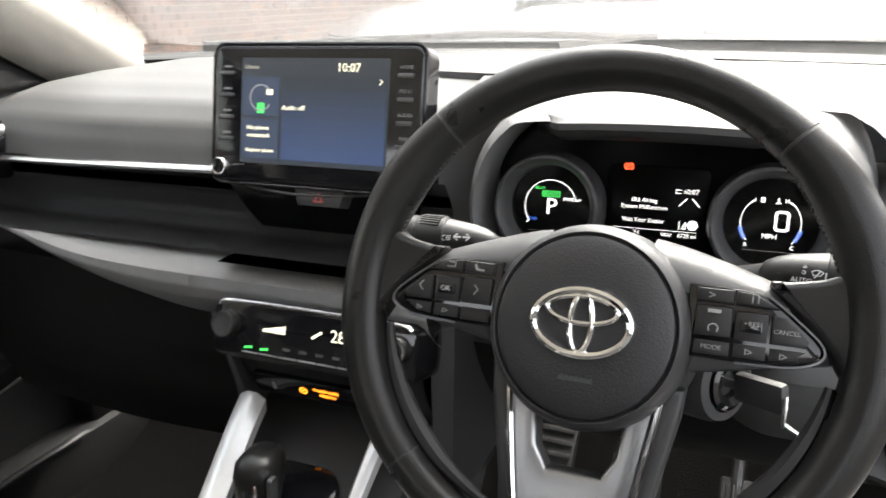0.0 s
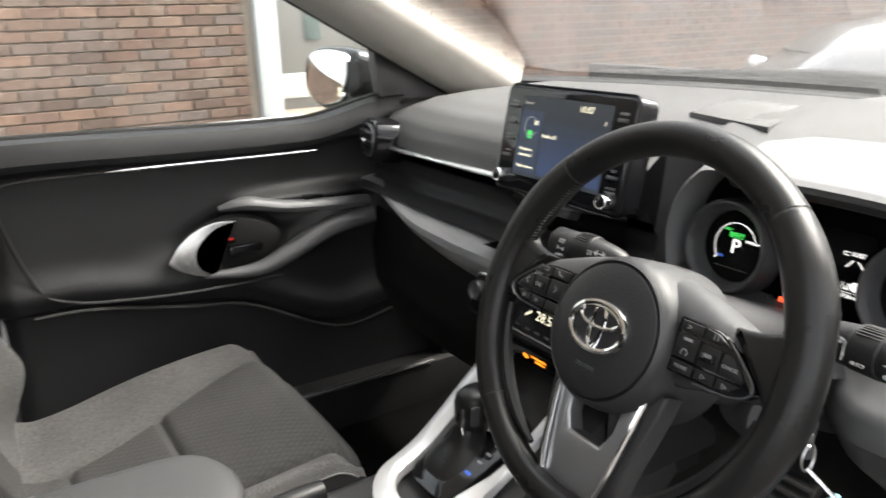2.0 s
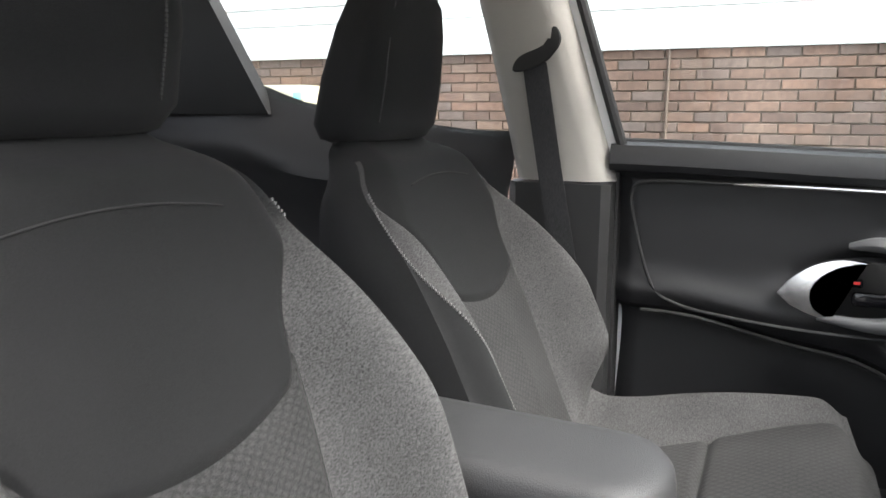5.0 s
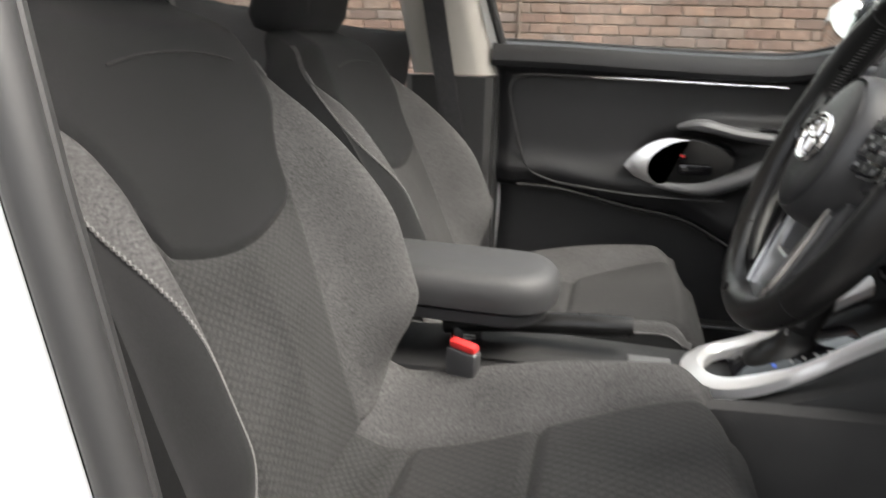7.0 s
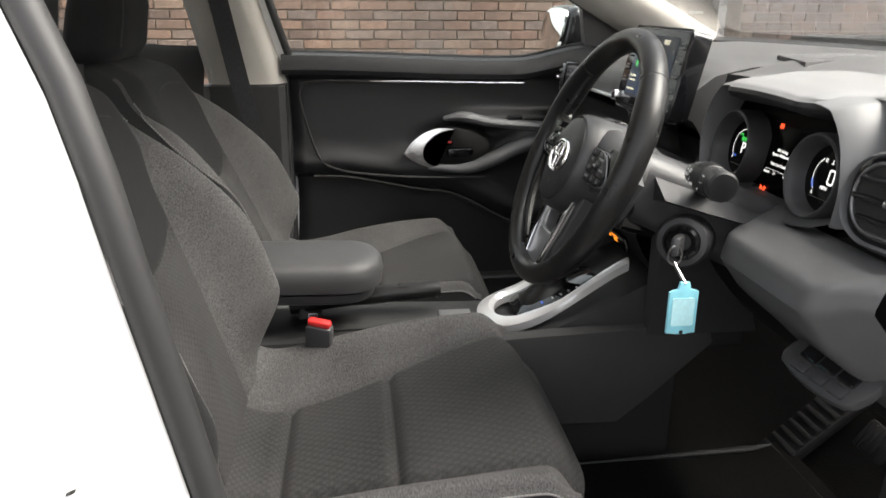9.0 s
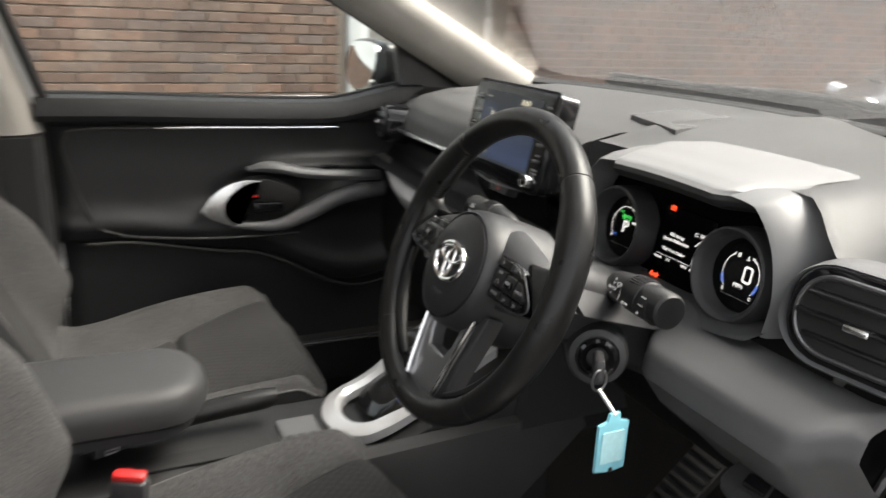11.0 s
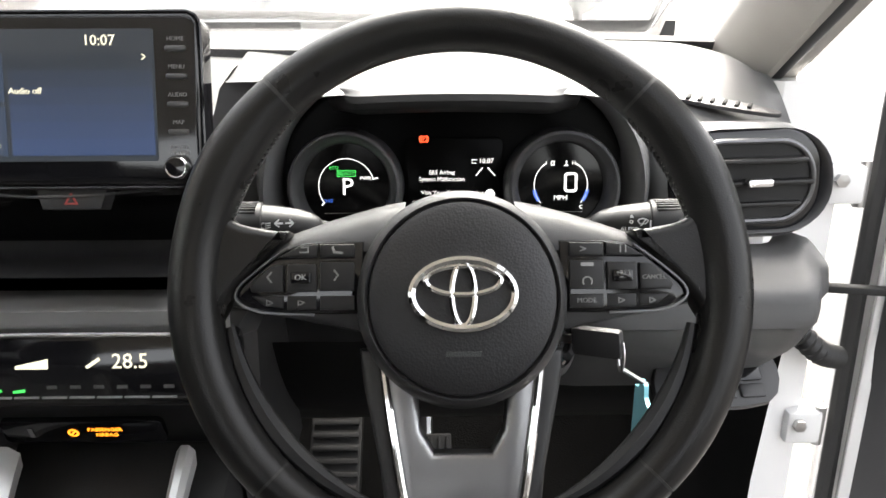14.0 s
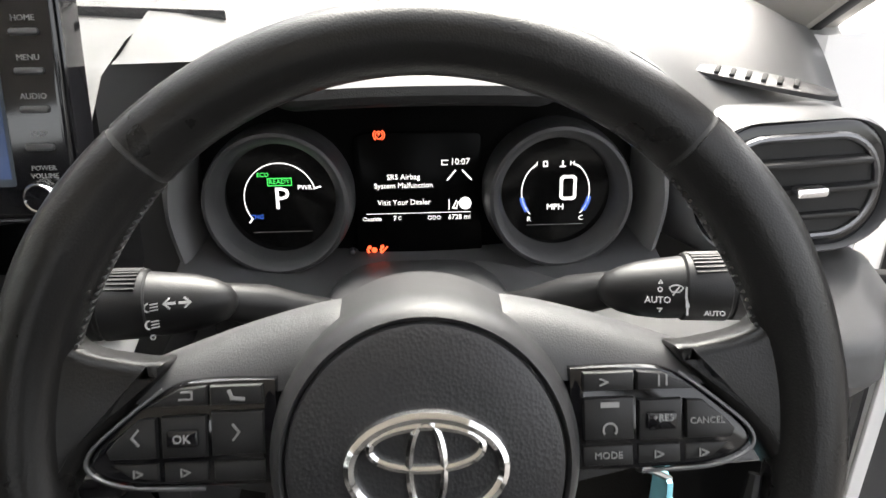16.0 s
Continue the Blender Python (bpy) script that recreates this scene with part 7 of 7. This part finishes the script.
# ---- passenger belt ----
def build_belt():
    bt = thing("seat_belt", (-0.97, -0.56, 0.7), "black seat belt hanging from the centre pillar", "seat belt")
    def web(y0, z0, y1, z1, x0, x1, w=0.046, n=10):
        bm = B()
        rings = []
        for k in steps(0, 1, n):
            y, z, x = y0 + (y1 - y0) * k, z0 + (z1 - z0) * k, x0 + (x1 - x0) * k + 0.006 * math.sin(math.pi * k)
            rings.append([(x, y - w / 2, z), (x, y + w / 2, z), (x + 0.002, y + w / 2, z), (x + 0.002, y - w / 2, z)])
        return loft(bm, rings)
    part("webbing", web(-0.605, 1.155, -0.528, 0.755, -0.948, -0.938), BELT, bt, "black webbing")
    part("webbing", web(-0.545, 0.73, -0.56, 0.45, -0.938, -0.945), BELT, bt, "black webbing")
    m = frame_of((-0.938, -0.6, 1.16), (0, 1, 0.35), (0, -0.35, 1))
    part("guide", plate(B(), soften_outline([(-0.05, -0.012), (-0.03, 0.008), (0.02, 0.012), (0.035, 0.035), (0.052, 0.032), (0.05, 0.005), (0.02, -0.016), (-0.02, -0.02)], 4), m, 0.012, 0.003), MATT, bt, "black belt guide")
    t = frame_of((-0.93, -0.52, 0.745), (0, 1, 0.5), (0, -0.5, 1))
    part("tongue", box(B(), (0, 0, 0), (0.055, 0.022, 0.01), 0.003, t), PLASTIC, bt)
    part("tongue_plate", box(B(), (0.004, -0.028, 0), (0.022, 0.036, 0.003), 0.001, t), STEEL, bt, "steel belt tongue")


build_belt()


# ---- rear bench, seen between the seats ----
def build_bench():
    b = thing("rear_bench", (MID, -1.3, 0.3), "dark cloth rear bench", "rear seat")
    bm = B()
    loft(bm, [[(MID - 0.62, y, 0.32), (MID - 0.62, y, z), (MID + 0.62, y, z), (MID + 0.62, y, 0.32)] for y, z in ((-0.98, 0.5), (-1.0, 0.56), (-1.2, 0.55), (-1.45, 0.53))])
    part("cushion", bm, CLOTH_TOP, b)
    bm = B()
    loft(bm, [[(MID - 0.6, y, z), (MID + 0.6, y, z), (MID + 0.6, y - 0.14, z - 0.02), (MID - 0.6, y - 0.14, z - 0.02)] for y, z in ((-1.4, 0.5), (-1.48, 0.75), (-1.55, 0.96), (-1.58, 0.985))])
    part("backrest", bm, CLOTH_TOP, b)


build_bench()


# ---- pedals and mat ----
def build_footwell():
    for name, c, s, lab, q in (("brake_pedal", (-0.03, 0.55, 0.44), (0.075, 0.012, 0.055), "ribbed black brake pedal", -35), ("accelerator_pedal", (0.11, 0.52, 0.40), (0.045, 0.012, 0.15), "long ribbed accelerator pedal", -42)):
        p = thing(name, (c[0], c[1], c[2]), lab, "pedal")
        m = Matrix.Translation(c) @ Matrix.Rotation(radians(q), 4, "X")
        part("pad", box(B(), (0, 0, 0), s, 0.004, m), RUBBER, p)
        for k in range(6):
            part("rib", box(B(), (-s[0] * 0.4 + s[0] * 0.16 * k, -0.008, 0), (0.004, 0.005, s[2] * 0.86), 0.001, m), RUBBER, p)
        part("arm", tube(B(), [Vector(c) + Vector((0, 0.01, 0)), (c[0], 0.72, 0.7)], 0.009, 8), STEEL, p)
    fr = thing("foot_rest", (-0.17, 0.55, 0.33), "ribbed black foot rest beside the console", "foot rest")
    m = Matrix.Translation((-0.17, 0.55, 0.41)) @ Matrix.Rotation(radians(-48), 4, "X")
    part("pad", box(B(), (0, 0, 0), (0.08, 0.02, 0.26), 0.005, m), RUBBER, fr)
    for k in range(12):
        part("rib", box(B(), (0, -0.011, -0.11 + 0.02 * k), (0.07, 0.005, 0.008), 0.001, m), RUBBER, fr)
    mt = thing("floor_mat", (0.05, 0.2, 0.32), "black floor mat in the driver's footwell", "mat")
    bm = grid(B(), lambda u, v: (-0.18 + 0.47 * u, -0.02 + 0.5 * v, 0.324 + 0.03 * smooth(0.8, 1, v) + 0.006 * math.sin(3 * u + 1) + 0.005 * math.sin(4 * v)), steps(0, 1, 8), steps(0, 1, 10))
    bmesh.ops.solidify(bm, geom=bm.faces[:], thickness=0.008)
    part("mat_top", bm, CARPET, mt)
    part("binding", tube(B(), [(-0.18, -0.02, 0.325), (0.29, -0.02, 0.325), (0.29, 0.46, 0.345), (-0.18, 0.46, 0.345)], 0.006, 6, True), RUBBER, mt)
    # silver strip of the far door sill
    sc = tagged(part("scuff_plate", tube(B(), [(-0.985, -0.38, 0.40), (-0.985, 0.4, 0.40)], 0.008, 8, flat=0.5), PLASTIC), "dark plastic scuff plate along the far sill", "scuff plate", kind="structure")


build_footwell()


# ---- driver's door, standing open ----
def build_driver_door():
    d = thing("driver_door", (0.53, 0.52, 0.33), "driver's door standing wide open on its hinges", "door")
    D = Matrix.Translation((0.535, 0.53, 0)) @ Matrix.Rotation(radians(-22), 4, "Z")
    # in this frame the door runs along +x, its inner face looks to -y
    part("skin", box(B(), (0.53, 0.045, 0.66), (1.02, 0.05, 0.66), 0.02, D), WHITE, d, "white outer skin")
    bm = B()
    rings = []
    for z in steps(0.36, 0.99, 14):
        b = 0.03 * hump(z, 0.72, 0.07) + 0.02 * hump(z, 0.95, 0.05)
        rings.append([D @ Vector(p) for p in ((0.06, 0.02, z), (0.06, -0.02 - b * 0.3, z), (0.1, -0.035 - b, z), (0.9, -0.035 - b, z), (0.98, -0.01, z), (0.98, 0.02, z))])
    loft(bm, rings)
    part("panel", bm, PLASTIC, d, "dark moulded panel")
    part("edge_seal", tube(B(), [D @ Vector(p) for p in ((0.035, -0.005, 0.36), (0.03, -0.005, 0.7), (0.03, -0.005, 1.0), (0.1, -0.01, 1.1), (0.5, -0.02, 1.38))], 0.012, 8), RUBBER, d, "black edge seal")
    part("edge_strip", box(B(), (0.06, -0.012, 0.66), (0.02, 0.02, 0.62), 0.004, D), WHITE, d)
    part("corner_piece", plate(B(), [(0.05, 0.98), (0.34, 0.98), (0.3, 1.15), (0.24, 1.18)], D @ frame_of((0, -0.02, 0), (1, 0, 0), (0, 0, 1)), 0.03, 0.004), PLASTIC, d)
    part("window_frame", tube(B(), [D @ Vector(p) for p in ((0.04, 0.02, 0.98), (0.24, 0.01, 1.17), (0.6, -0.01, 1.38), (0.98, -0.01, 1.4), (1.0, 0.0, 0.98))], 0.016, 8), MATT, d)
    ob = part("window_pane", plate(B(), [(0.3, 0.96), (0.98, 0.96), (0.97, 1.39), (0.6, 1.38), (0.3, 1.2)], D @ frame_of((0, 0.0, 0), (1, 0, 0), (0, 0, 1)), 0.005), GLASS, d)
    ob.visible_shadow = False
    # mirror on its far side
    q = D @ frame_of((0.2, 0.12, 1.07), (1, 0, 0), (0, 0, 1))
    mi = part("wing_mirror", plate(B(), soften_outline([(-0.1, 0.0), (-0.09, 0.055), (0.0, 0.07), (0.1, 0.06), (0.12, 0.0), (0.1, -0.06), (0.0, -0.07), (-0.09, -0.05)], 5), q, 0.12, 0.03, 3), GLOSS, d, "gloss black wing mirror")
    # hinges, check strap and cable sleeve
    for z in (0.87, 0.52):
        h = part("hinge", box(B(), (0.5, 0.5, z), (0.05, 0.045, 0.05), 0.006), WHITE, d)
        part("hinge_pin", tube(B(), [(0.525, 0.49, z - 0.03), (0.525, 0.49, z + 0.03)], 0.008, 10), STEEL, h)
        part("bolt", revolve(B(), [(0.009, 0), (0.009, 0.008), (0, 0.009)], frame_of((0.49, 0.477, z + 0.008), (1, 0, 0), (0, 0, 1)), 6), STEEL, h)
    part("check_strap", box(B(), (0.0, 0, 0), (0.2, 0.016, 0.01), 0.002, Matrix.Translation((0.49, 0.475, 0.735)) @ Matrix.Rotation(radians(-12), 4, "Z")), MATT, d, "black door check strap")
    pts = spline([(0.425, 0.478, 0.70), (0.45, 0.46, 0.685), (0.49, 0.46, 0.65), (0.54, 0.5, 0.62)], 10)
    part("cable_sleeve", tube(B(), pts, [0.017 if k % 2 else 0.0135 for k in range(len(pts))], 12), RUBBER, d, "ribbed rubber cable sleeve")


build_driver_door()


# ---- bricks ----
def build_bricks():
    wall = bpy.data.objects["wall_brick"]
    X = -5.4
    rng = random.Random(4)
    L, H, G = 0.215, 0.065, 0.01
    bm = box(B(), (0, 0, 0), (0.03, L, H), 0.004, None, 1)
    shared = finish(bm, "brick", BRICK)
    bm = box(B(), (0, 0, 0), (0.03, L / 2 - 0.005, H), 0.004, None, 1)
    shared_half = finish(bm, "brick", BRICK)
    far = B()
    def course_runs():
        for y0, y1, top, tag in ((-9.0, 1.53, 1.51, 0), (3.0, 14.9, 3.15, 1)):
            k = 0
            while (k + 1) * (H + G) < top:
                z = k * (H + G) + G + H / 2
                y = y0 + (0.0 if k % 2 else -(L + G) / 2)
                while y + L / 2 < y1:
                    if y - L / 2 > y0:
                        yield y, z, tag
                    y += L + G
                if y - L / 2 + L / 2 - 0.005 < y1 + 0.02:
                    yield y - L / 4 - 0.0025, z, tag + 2
                k += 1
    for y, z, tag in course_runs():
        x = X - 0.003 + rng.uniform(-0.002, 0.003)
        half, tag = tag >= 2, tag % 2
        if tag == 0 and -2.15 < y < 1.5 and 0.44 < z < 1.52:
            ob = new("brick", shared_half if half else shared)
            ob.parent = wall
            ob.location = (x, y, z)
        else:
            if z < 0.3 and tag == 0:
                continue
            box(far, (x, y, z), (0.03, L / 2 - 0.005 if half else L, H))
    ob = part("brick_courses", far, BRICK_FAR, wall)
    tagged(ob, kind="stuff")


build_bricks()
